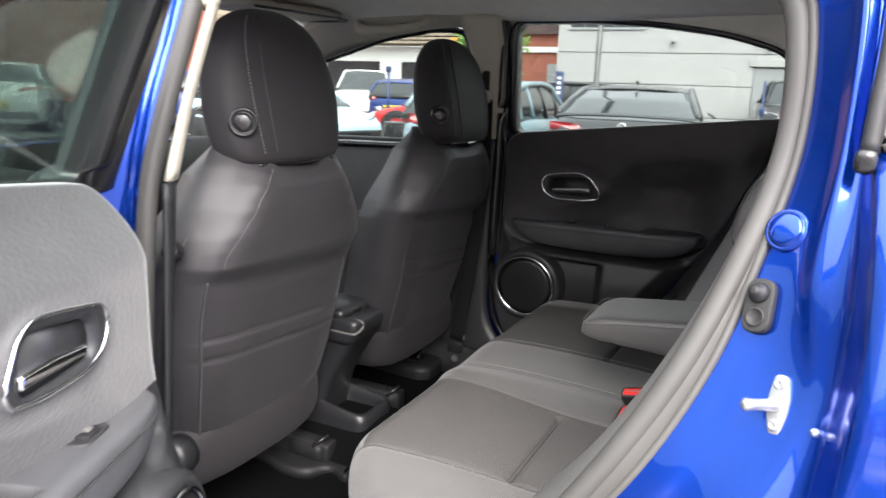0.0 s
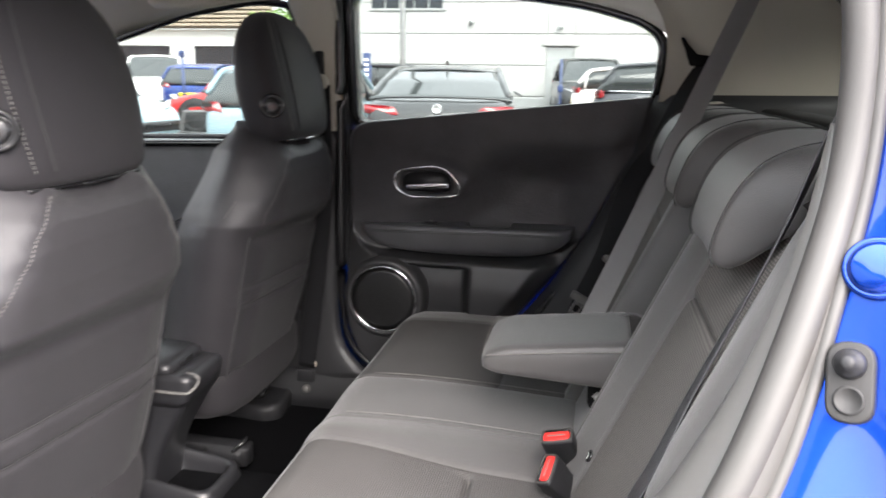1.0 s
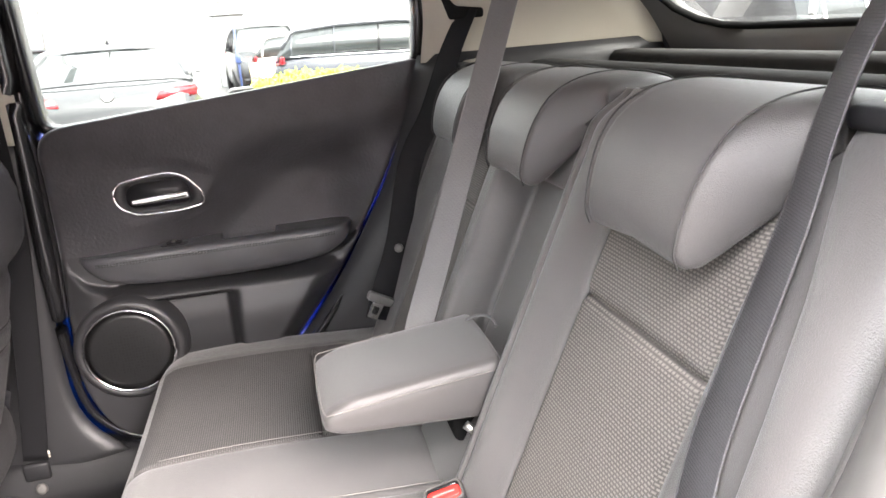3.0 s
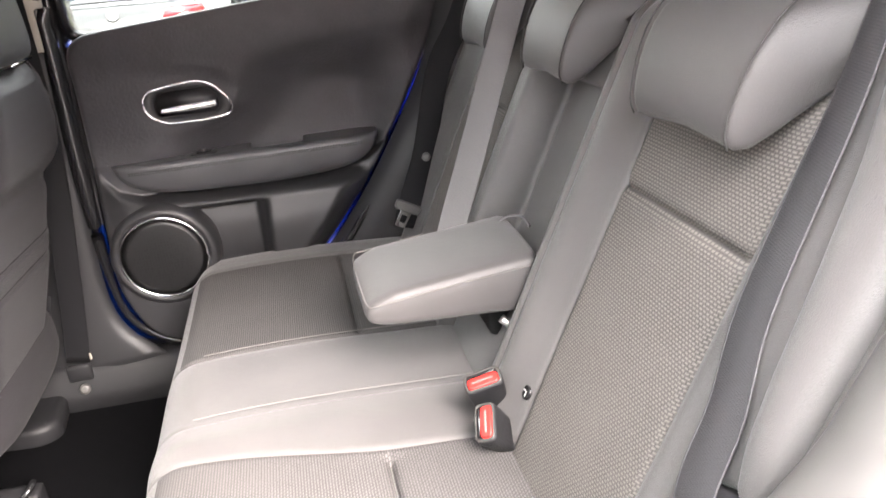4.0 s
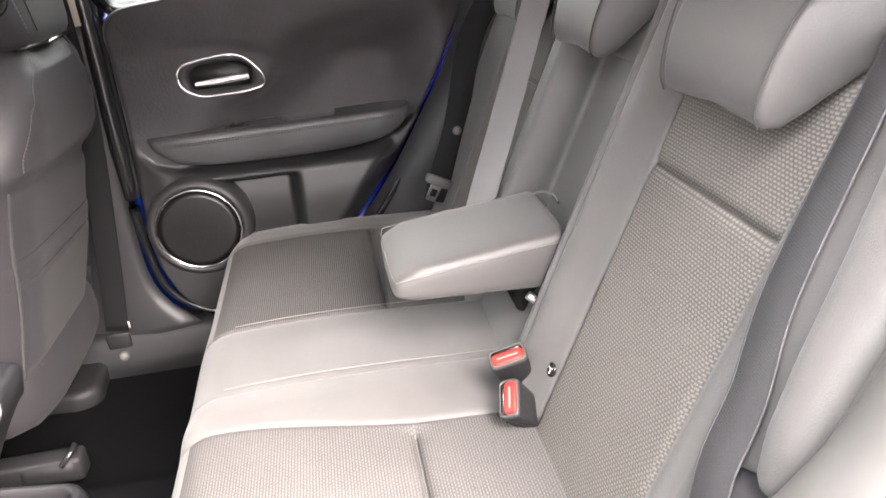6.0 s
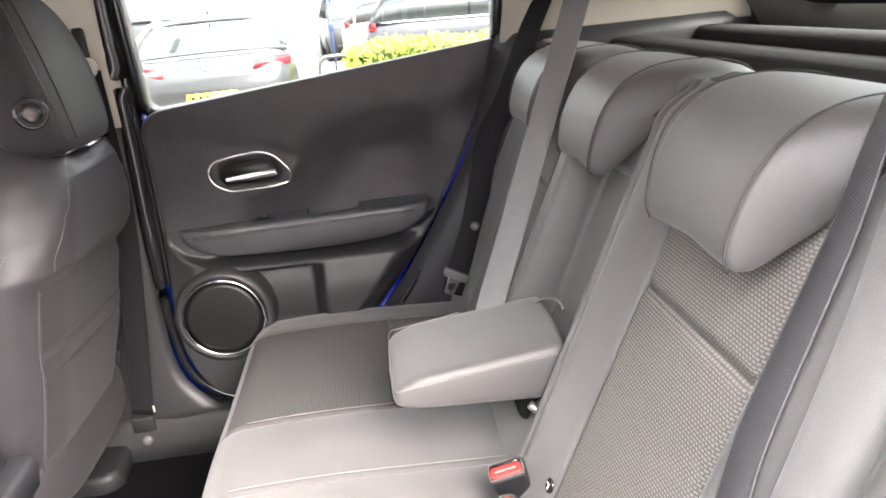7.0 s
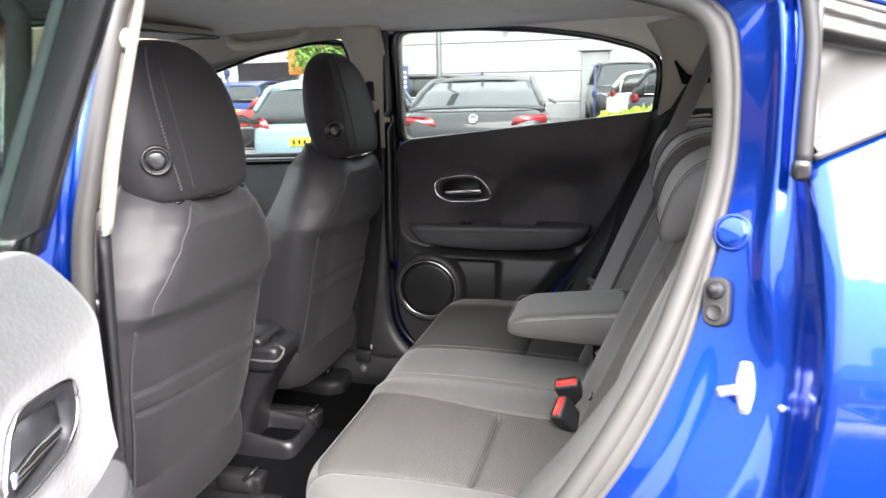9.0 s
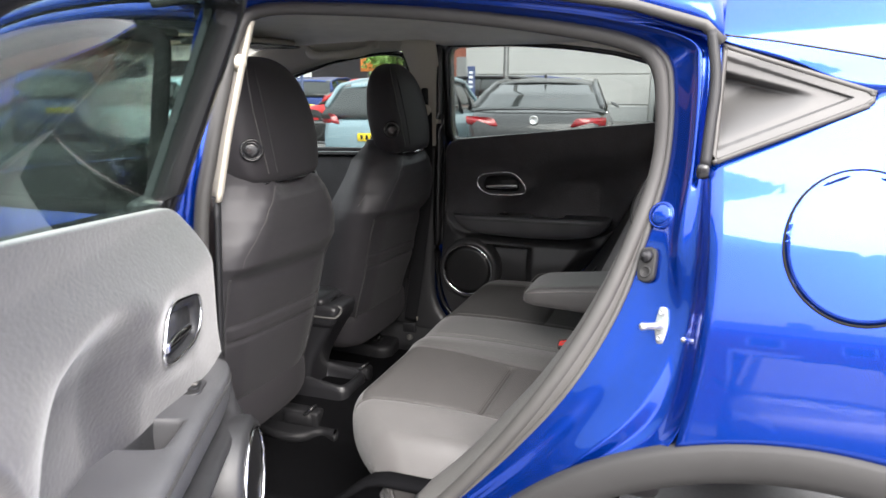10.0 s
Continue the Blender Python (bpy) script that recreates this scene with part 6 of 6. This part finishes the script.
# things on the forecourt
post = thing("lamp_post", (-3.95, 14, 0), "tall grey steel lamp post", "lamp post")
v, f = tube([(-3.95, 14, 0), (-3.95, 14, .9), (-3.95, 14, 1.0), (-3.95, 14, 7.0)], [.085, .085, .06, .045], 12)
link("column", v, f, POLE, post)
v, f = rbox((-3.95, 13.6, 7.0), (.2, .8, .1), .03)
link("lantern", v, f, POLE, post)
v, f = tube([(-3.95, 14, 2.95), (-3.4, 13.9, 2.9)], .015, 6)
link("bracket", v, f, POLE, post)
totem = thing("totem_sign", (-4.1, 12, 0), "narrow navy totem sign with white lettering bars", "sign")
v, f = rbox((-4.1, 12, .80), (.14, .06, 1.6), .01)
link("panel", v, f, SIGNB, totem)
for k in range(4):
    v, f = rbox((-4.1, 11.965, 1.48 - .09 * k), (.08, .006, .05), .002, 1)
    link("letter_bar", v, f, SIGNW, totem, smooth=False)
osign = thing("orange_sign", (-10.9, 22.5, 0), "orange panel sign on two posts", "sign")
v, f = rbox((-10.9, 22.5, 2.3), (1.5, .08, 1.3), .02)
link("panel", v, f, ORANGE, osign)
for x in (-11.4, -10.4):
    v, f = tube([(x, 22.56, 0), (x, 22.56, 2.6)], .04, 8)
    link("leg", v, f, POLE, osign)
pole2 = thing("camera_pole", (-9.05, 14, 0), "slim dark pole with a camera head", "pole")
v, f = tube([(-9.05, 14, 0), (-9.05, 14, 1.55)], .035, 8)
link("column", v, f, SIGNB, pole2)
v, f = rbox((-9.05, 14, 1.6), (.12, .12, .16), .03)
link("head", v, f, SIGNB, pole2)
pole3 = thing("camera_pole", (-.62, 13.2, 0), "slim dark pole with a bracket", "pole")
v, f = tube([(-.62, 13.2, 0), (-.62, 13.2, 1.55)], .022, 8)
link("column", v, f, SIGNB, pole3)
v, f = rbox((-.62, 13.2, 1.0), (.10, .10, .14), .02)
link("box", v, f, SIGNB, pole3)


def hoop(x, y, w, turn, label):
    h = thing("hoop_barrier", (x, y, 0), label, "barrier", group="hoop barriers")
    ct, s = math.cos(turn), math.sin(turn)
    v, f = tube(spline([(x + ct * a, y + s * a, z) for a, z in ((0, 0), (0, .45), (.05, .60), (.15, .64), (w - .15, .64), (w - .05, .60), (w, .45), (w, 0))], 50), .03, 8)
    link("hoop", v, f, POLE, h)
    v, f = tube([(x + ct * .01, y + s * .01, .33), (x + ct * (w - .01), y + s * (w - .01), .33)], .02, 8)
    link("rail", v, f, POLE, h)


hoop(-6.0, 8.8, 1.5, 0, "galvanised hoop barrier at the kerb")
hoop(-.75, 10.2, .9, 0, "galvanised hoop barrier beside the hedge")
pav = thing("paved_strip", (-1, 15.5, 0), "red block-paved strip with a pale kerb", "pavement", kind="structure")
block("paving", (-6.5, 15.0, .0), (9, 17.4, .10), PAVER, pav, .01)
block("kerb", (-6.5, 14.85, .0), (9, 14.99, .12), WHITEWALL, pav, .02)


def leaves(name, spots, size, mat, parent, label=""):
    """Many small leaf blades round given spots, one mesh."""
    vs, fs = [], []
    rnd = random.Random(7)
    for p in spots:
        u = Vector((rnd.gauss(0, 1), rnd.gauss(0, 1), rnd.gauss(0, 1))).normalized()
        w = u.orthogonal().normalized() * size * rnd.uniform(.35, .6)
        u = u * size * rnd.uniform(.7, 1.3)
        b = len(vs)
        P0 = Vector(p)
        vs += [P0 - u, P0 + w, P0 + u, P0 - w]
        fs.append((b, b + 1, b + 2, b + 3))
    return link(name, vs, fs, mat, parent, label, smooth=False)


rnd = random.Random(3)
hed = thing("hedge", (3, 9.3, 0), "clipped yellow-green hedge beside the forecourt", "hedge")
block("core", (-.15, 8.75, 0), (7.5, 9.85, .72), HEDGEIN, hed, .05)
sp = []
for k in range(9000):
    x = rnd.uniform(-.3, 7.6)
    face = rnd.random()
    top = .77 + .03 * math.sin(x * 3.1) + .02 * math.sin(x * 7.7)
    if face < .55:
        sp.append((x, rnd.uniform(8.65, 9.95), top + rnd.gauss(0, .03)))
    elif face < .9:
        sp.append((x, 8.68 + rnd.gauss(0, .04), rnd.uniform(.1, top)))
    else:
        sp.append((-.25 + rnd.gauss(0, .04), rnd.uniform(8.7, 9.9), rnd.uniform(.1, top)))
leaves("foliage", sp, .045, HEDGE, hed)
hed2 = thing("hedge", (-4.2, 13.4, 0), "low clipped yellow-green hedge", "hedge")
block("core", (-5.6, 13.0, 0), (-4.25, 13.8, .45), HEDGEIN, hed2, .05)
leaves("foliage", [(rnd.uniform(-5.7, -4.2), rnd.uniform(12.9, 13.9), .5 + rnd.gauss(0, .05)) for k in range(1200)] + [(rnd.uniform(-5.7, -4.2), 12.95 + rnd.gauss(0, .04), rnd.uniform(.05, .5)) for k in range(900)], .05, HEDGE, hed2)


def tree(x, y, h, r, label, n=4200):
    t = thing("tree", (x, y, 0), label, "tree")
    v, f = tube(spline([(x, y, 0), (x + .05, y, h * .3), (x - .05, y + .05, h * .6), (x, y, h * .9)], 20), list(np.linspace(.14, .03, 20)), 8)
    link("trunk", v, f, BARK, t)
    rd = random.Random(int(h * 100))
    clumps = []
    for k in range(26):
        a = rd.uniform(0, 6.28)
        q = rd.uniform(.2, 1) ** .6
        c = (x + r * q * math.cos(a), y + r * q * math.sin(a), h * .62 + r * rd.uniform(-.7, .95) * (1.1 - q * .5))
        clumps.append(c)
        if k < 9:
            v, f = tube(spline([(x, y, h * (.35 + .03 * k)), ((x + c[0]) / 2, (y + c[1]) / 2, c[2] - .25), c], 10), list(np.linspace(.05, .012, 10)), 6)
            link("limb", v, f, BARK, t)
    sp = []
    for k in range(n):
        c = rd.choice(clumps)
        sp.append((c[0] + rd.gauss(0, r * .2), c[1] + rd.gauss(0, r * .2), c[2] + rd.gauss(0, r * .17)))
    leaves("crown", sp, .085, LEAF, t)
    return t


tree(-9.7, 21.5, 3.6, 1.0, "small fresh green tree beside the sign")


def terrace(x, y, turn, n, label):
    """A row of brick houses with white bays."""
    h = thing("terraced_houses", (x, y, 0), label, "houses")
    M = Matrix.Translation((x, y, 0)) @ Euler((0, 0, radians(turn))).to_matrix().to_4x4()
    def put(name, lo, hi, mat):
        c = [(a + b) / 2 for a, b in zip(lo, hi)]
        v, f = rbox(c, [abs(b - a) for a, b in zip(lo, hi)], .02, 1)
        link(name, [tuple(M @ Vector(p)) for p in v], f, mat, h, smooth=False)
    put("wall", (0, 0, 0), (5 * n, 7, 5.4), BRICK)
    v = [(-.2, -.3, 5.4), (5 * n + .2, -.3, 5.4), (5 * n + .2, 7.3, 5.4), (-.2, 7.3, 5.4), (-.2, 3.5, 7.6), (5 * n + .2, 3.5, 7.6)]
    link("roof", [tuple(M @ Vector(p)) for p in v], [(0, 1, 5, 4), (2, 3, 4, 5), (0, 4, 3), (1, 2, 5), (0, 3, 2, 1)], ROOFT, h, smooth=False)
    for k in range(n):
        put("bay", (5 * k + .6, -.6, 0), (5 * k + 2.6, .02, 2.7), FRAMEW)
        for q in range(3):
            put("bay_window", (5 * k + .72 + .63 * q, -.63, .9), (5 * k + 1.2 + .63 * q, -.59, 2.3), DARKWIN)
        put("door", (5 * k + 3.4, -.03, 0), (5 * k + 4.3, .03, 2.1), SIGNB)
        for q in (1.0, 3.3):
            put("window", (5 * k + q, -.04, 3.3), (5 * k + q + 1.1, .03, 4.7), FRAMEW)
            put("window_pane", (5 * k + q + .1, -.06, 3.4), (5 * k + q + 1.0, .0, 4.6), DARKWIN)
        put("chimney", (5 * k - .3, 3.2, 7.0), (5 * k + .5, 3.8, 8.4), BRICK)


terrace(-36, 32, -90, 7, "row of brick terraced houses with white bays")
terrace(24, -24, 180, 10, "row of brick houses across the road behind")
# ---- parked cars ----
def paint(name, colour, metal=0.0):
    return material(name, colour, 0.3, metal=metal, coat=0.6, spec=0.25, vary=0.05, scale=2)


LAMPR = material("red_tail_lamp", (0.26, 0.008, 0.012), 0.15, coat=1.0, vary=0.2, scale=20)
LAMPW = material("clear_head_lamp", (0.7, 0.72, 0.74), 0.12, coat=1.0, vary=0.1, scale=12)
PLATEY = material("yellow_plate", (0.75, 0.55, 0.02), 0.5, vary=0.03)
CARGLASS = material("dark_car_glass", (0.03, 0.034, 0.034), 0.05, vary=0.1, scale=2, spec=0.55)


def parked_car(label, x, y, turn, length, width, height, body, shape, mirror_out=.12):
    """A parked car, its nose along +X of its own axes. shape: points of the roofline, as fractions of length (from nose) and height."""
    c = thing("parked_car", (x, y, 0), label, "car", group="parked cars")
    M = Matrix.Translation((x, y, 0)) @ Euler((0, 0, radians(turn))).to_matrix().to_4x4()
    L, W, H = length, width, height
    belt = shape["belt"]
    def place(v):
        return [tuple(M @ Vector(p)) for p in v]
    # lower body: slices from nose to tail
    hood = np.array(shape["deck"], float)        # fraction from the nose, height fraction of the upper edge of the body
    rings = []
    for t in np.linspace(0, 1, 44):
        X = L / 2 - t * L
        zt = np.interp(t, hood[:, 0], hood[:, 1]) * H
        end = min(1.0, (min(t, 1 - t) / .05 + .02)) ** .45
        zb = .17 + .10 * (1 - end)
        zt2 = zb + (zt - zb) * (.80 + .20 * end)
        hw = W / 2 * (.84 + .16 * min(1, (min(t, 1 - t) / .16)) ** .6) * (.93 + .07 * end)
        ring = []
        for k, (a, b) in enumerate(((0, 0), (.86, 0), (.96, .10), (.99, .3), (1.0, .52), (.985, .74), (.95, .90), (.88, .98), (.70, 1.0), (0, 1.015))):
            ring.append((X, a * hw, zb + (zt2 - zb) * b))
        ring = ring + [(p[0], -p[1], p[2]) for p in ring[-2:0:-1]]
        rings.append(np.array(ring))
    v, f = loft(rings)
    link("body", place(v), f, body, c)
    # glasshouse: dark glass with a painted roof and pillars
    rf = np.array(shape["roof"], float)
    ts = np.linspace(rf[0, 0], rf[-1, 0], 40)
    def section(t, out=0.0):
        X = L / 2 - t * L
        zr = np.interp(t, rf[:, 0], rf[:, 1]) * H
        z0 = np.interp(t, hood[:, 0], hood[:, 1]) * H - .03
        zr = max(zr, z0 + .01)
        k = (zr - z0) / (H * (1 - belt) + .03)
        hb, ht = W / 2 * .90, W / 2 * (.90 - .22 * min(1, k))
        return X, z0, zr, hb, ht
    rings = []
    for t in ts:
        X, z0, zr, hb, ht = section(t)
        ring = [(X, hb, z0), (X, hb * .5 + ht * .5 + .012, (z0 + zr) / 2), (X, ht, zr - .05 * (zr - z0)), (X, ht * .8, zr), (X, 0, zr + .012)]
        ring = ring + [(p[0], -p[1], p[2]) for p in ring[-2::-1]]
        rings.append(np.array(ring))
    v, f = loft(rings)
    link("glasshouse", place(v), f, CARGLASS, c, "dark car windows")
    r0, r1 = shape["top"]
    rows = []
    for t in np.linspace(r0, r1, 20):
        X, z0, zr, hb, ht = section(t)
        rows.append(np.array([(X, ht * s * 1.01, zr + .022 - .05 * abs(s) ** 3) for s in np.linspace(-1, 1, 13)]))
    v, f = bridge(rows)
    link("roof", place(v), f, body, c, solid=.012)
    for sg in (-1, 1):
        # roof side rails with the front and rear pillars
        pts = []
        for t in ts[1:-1]:
            X, z0, zr, hb, ht = section(t)
            pts.append((X, sg * (ht + .004), zr - .02))
        v, f = tube(pts, shape.get("rail", .032), 8, flat=1.2)
        link("pillar_rail", place(v), f, body, c)
        for t in shape["pillars"]:
            X, z0, zr, hb, ht = section(t)
            v, f = tube([(X, sg * (hb + .004), z0), (X + .02, sg * ((hb + ht) / 2 + .014), (z0 + zr) / 2), (X + .05, sg * (ht + .004), zr - .02)], .02, 6)
            link("pillar", place(v), f, body if t > .6 else GLOSSB, c)
        if shape.get("chrome"):
            pts = []
            for t in np.linspace(rf[0, 0] + .06, rf[-1, 0] - .05, 24):
                X, z0, zr, hb, ht = section(t)
                pts.append((X, sg * (hb + .01), z0 + .015))
            v, f = tube(pts, .012, 6)
            link("chrome_strip", place(v), f, CHROME, c)
        tm = rf[0, 0] + .085
        X, z0, zr, hb, ht = section(tm)
        rings_m = [np.array([(X + .05 * k * math.cos(b) - .02, sg * (hb + mirror_out) + (.07 * k2 * math.sin(b)), z0 + .10 + .045 * k * math.sin(b + .6)) for b in np.linspace(0, 2 * math.pi, 14, endpoint=False)]) for k, k2 in ((.5, .5), (1, 1), (1, 1), (.5, .5))]
        for q, dx in zip(rings_m, (-.06, -.03, .03, .06)):
            q[:, 0] += dx
        v, f = loft(rings_m)
        link("wing_mirror", place(v), f, shape.get("mirror", GLOSSB), c)
        # lamps: tail and head
        zl = shape["lamp"] * H
        lw, lh = shape["lamp_size"]
        hwL = W / 2 * .93
        v, f = prism(rounded([(0, 0), (lw, lh * .12), (lw, lh), (.06, lh * .9)], [.02, .04, .02, .05], 5), lambda a, b, w: (-L / 2 + .075 - .02 * w + .12 * (a / lw) ** 3, sg * (hwL - lw + a - .01), zl + b - lh / 2), 3.0, .0)
        v = [(p[0], p[1], p[2]) for p in v]
        link("tail_lamp", place(v), f, LAMPR, c, "red tail lamp")
        v, f = prism(rounded([(0, 0), (.34, .02), (.34, .13), (.06, .10)], [.02, .05, .03, .04], 5), lambda a, b, w: (L / 2 - .16 + .03 * w - .22 * (a / .34) ** 2, sg * (hwL - .34 + a - .02), .58 * H * .8 + b), 3.0, .0)
        link("head_lamp", place(v), f, LAMPW, c, "clear head lamp")
        for xw in (L * .5 - .19 * L, -L * .5 + .19 * L):
            rr = .325
            a = np.linspace(0, 2 * math.pi, 30, endpoint=False)
            def wr(r, yy):
                return np.array([(xw + r * math.cos(b), sg * yy, rr + r * math.sin(b)) for b in a])
            wy = W / 2
            v, f = loft([wr(rr + .06, wy - .10), wr(rr + .055, wy - .002)])
            link("wheel_arch", place(v), f, TYRE, c)
            v, f = bridge([wr(.21, wy - .01), wr(.25, wy + .006), wr(.31, wy + .004), wr(rr, wy - .03), wr(rr, wy - .2)], ring=True)
            wh = link("tyre", place(v), f, TYRE, c)
            v, f = loft([wr(.215, wy - .004), wr(.19, wy - .002), wr(.18, wy - .03), wr(.05, wy - .01), wr(.02, wy - .008)])
            link("rim", place(v), f, SILVER, wh)
    # bumpers, plate, grille
    v, f = rbox((-L / 2 + .03, 0, .36), (.10, W * .80, .16), .04, 2)
    link("rear_bumper", place(v), f, CLAD, c)
    v, f = rbox((L / 2 - .03, 0, .36), (.10, W * .78, .18), .04, 2)
    link("front_grille", place(v), f, GLOSSB, c)
    zp = shape.get("plate", .46) * H
    v, f = rbox((-L / 2 - .004, 0, zp), (.02, .52, .11), .004, 1)
    pl = link("number_plate", place(v), f, PLATEY, c, "yellow plate")
    for k in range(6):
        v, f = rbox((-L / 2 - .016, -.19 + .073 * k + (.02 if k > 2 else 0), zp), (.004, .035, .06), .001, 1)
        link("plate_bar", place(v), f, GLOSSB, pl, smooth=False)
    if shape.get("spoiler"):
        t = shape["spoiler"]
        X, z0, zr, hb, ht = section(t)
        v, f = tube(spline([(X - .02, -W * .42, z0 + .02), (X - .10, -W * .30, z0 + .045), (X - .13, 0, z0 + .055), (X - .10, W * .30, z0 + .045), (X - .02, W * .42, z0 + .02)], 30), .02, 8, flat=.5)
        link("spoiler_lip", place(v), f, GLOSSB, c)
    if shape.get("badge"):
        v, f = boss((-L / 2 - .012 + .05, 0, shape["badge"] * H), (-1, 0, .1), ((.055, -.03), (.055, .012), (.050, .016), (.044, .016), (.042, .010)), 28)
        link("badge", place(v), f, SILVER, c, "plain round silver badge")
    if shape.get("aerial"):
        v, f = rbox((L / 2 - shape["aerial"] * L, 0, H + .045), (.10, .03, .06), .012, 2)
        link("aerial_fin", place(v), f, GLOSSB, c)
    return c


SALOON = dict(belt=.64, deck=[(0, .44), (.02, .50), (.08, .56), (.24, .66), (.5, .67), (.8, .70), (.93, .715), (.985, .70), (1, .62)],
              roof=[(.26, .66), (.44, .985), (.55, 1.0), (.70, .97), (.82, .87), (.925, .72)], top=(.44, .72), pillars=[.44, .60, .76], lamp=.625, lamp_size=(.42, .115), plate=.40, spoiler=.93, badge=.64, aerial=.70)
HATCH = dict(belt=.60, deck=[(0, .40), (.03, .47), (.10, .53), (.24, .61), (.5, .62), (.8, .645), (.96, .65), (1, .60)],
             roof=[(.22, .61), (.40, .97), (.52, 1.0), (.72, .985), (.90, .93), (.985, .66)], top=(.40, .91), pillars=[.42, .60, .78, .93], lamp=.60, lamp_size=(.30, .15), plate=.42)
SUV = dict(belt=.62, deck=[(0, .44), (.02, .52), (.08, .575), (.24, .63), (.5, .635), (.8, .65), (.965, .655), (1, .60)],
           roof=[(.22, .63), (.38, .97), (.5, 1.0), (.74, .99), (.92, .945), (.985, .66)], top=(.38, .93), pillars=[.40, .58, .76, .93], lamp=.60, lamp_size=(.26, .16), plate=.45, chrome=True)

GREYP, BLACKP, WHITEP = paint("grey_car_paint", (.028, .029, .030)), paint("black_car_paint", (.02, .021, .023)), paint("white_car_paint", (.75, .75, .74), 0)
REDP, NAVYP, PALEB, TEALP = paint("red_car_paint", (.50, .03, .03), .1), paint("blue_car_paint", (.012, .035, .16)), paint("pale_blue_car_paint", (.35, .50, .56)), paint("slate_blue_car_paint", (.20, .29, .33))

parked_car("grey fastback saloon with wide red tail lamps", -1.98, 9.35, 97, 4.86, 1.87, 1.34, GREYP, dict(SALOON, chrome=True, rail=.036))
parked_car("slate blue hatchback with red tail lamps", -4.15, 9.4, 96, 4.4, 1.80, 1.36, TEALP, HATCH)
parked_car("red hatchback parked sideways", -6.7, 13.4, 185, 4.1, 1.75, 1.38, REDP, HATCH)
parked_car("blue hatchback seen from behind", -11.2, 19.2, 100, 4.1, 1.75, 1.42, NAVYP, HATCH)
parked_car("white off-roader facing the forecourt", -12.9, 19.0, -62, 4.5, 1.85, 1.66, WHITEP, SUV)
parked_car("pale blue car beside the kerb", -8.9, 9.7, -12, 4.2, 1.75, 1.36, PALEB, HATCH)
parked_car("black estate car by the lamp post", -5.6, 17.6, 170, 4.6, 1.85, 1.45, BLACKP, dict(SUV, chrome=True))
parked_car("dark blue car near the showroom", -5.4, 20.6, 176, 4.5, 1.82, 1.46, NAVYP, SUV)
parked_car("black off-roader facing the forecourt", -.20, 20.6, -84, 4.7, 1.98, 1.72, BLACKP, SUV)
parked_car("dark grey off-roader with chrome window line", 2.3, 13.6, -2, 4.55, 1.85, 1.52, paint("dark_grey_car_paint", (.045, .048, .055)), SUV)
parked_car("red car near the showroom wall", 2.9, 19.0, 178, 4.3, 1.8, 1.62, REDP, SUV)
parked_car("white car near the showroom wall", 1.6, 17.9, 2, 4.3, 1.8, 1.5, WHITEP, HATCH)
parked_car("blue off-roader with a yellow plate", -14.4, 11.6, 140, 4.4, 1.85, 1.55, NAVYP, SUV)
parked_car("white saloon beside the blue off-roader", -16.2, 9.2, 140, 4.6, 1.84, 1.42, WHITEP, SALOON)
parked_car("slate grey hatchback with a yellow plate", -12.0, 13.6, 142, 4.3, 1.8, 1.42, GREYP, HATCH)
parked_car("dark saloon parked in a row", 1.6, -8.4, 92, 4.6, 1.85, 1.42, BLACKP, SALOON)
parked_car("grey hatchback parked in a row", 4.4, -8.2, 88, 4.2, 1.8, 1.45, GREYP, HATCH)
parked_car("navy hatchback parked in a row", -1.4, -8.6, 90, 4.2, 1.8, 1.45, NAVYP, HATCH)
parked_car("white off-roader parked behind the car", 6.2, 6.3, 22, 4.5, 1.85, 1.60, WHITEP, SUV)
parked_car("red hatchback behind the white car", 9.2, 8.0, 20, 4.2, 1.8, 1.62, REDP, HATCH)
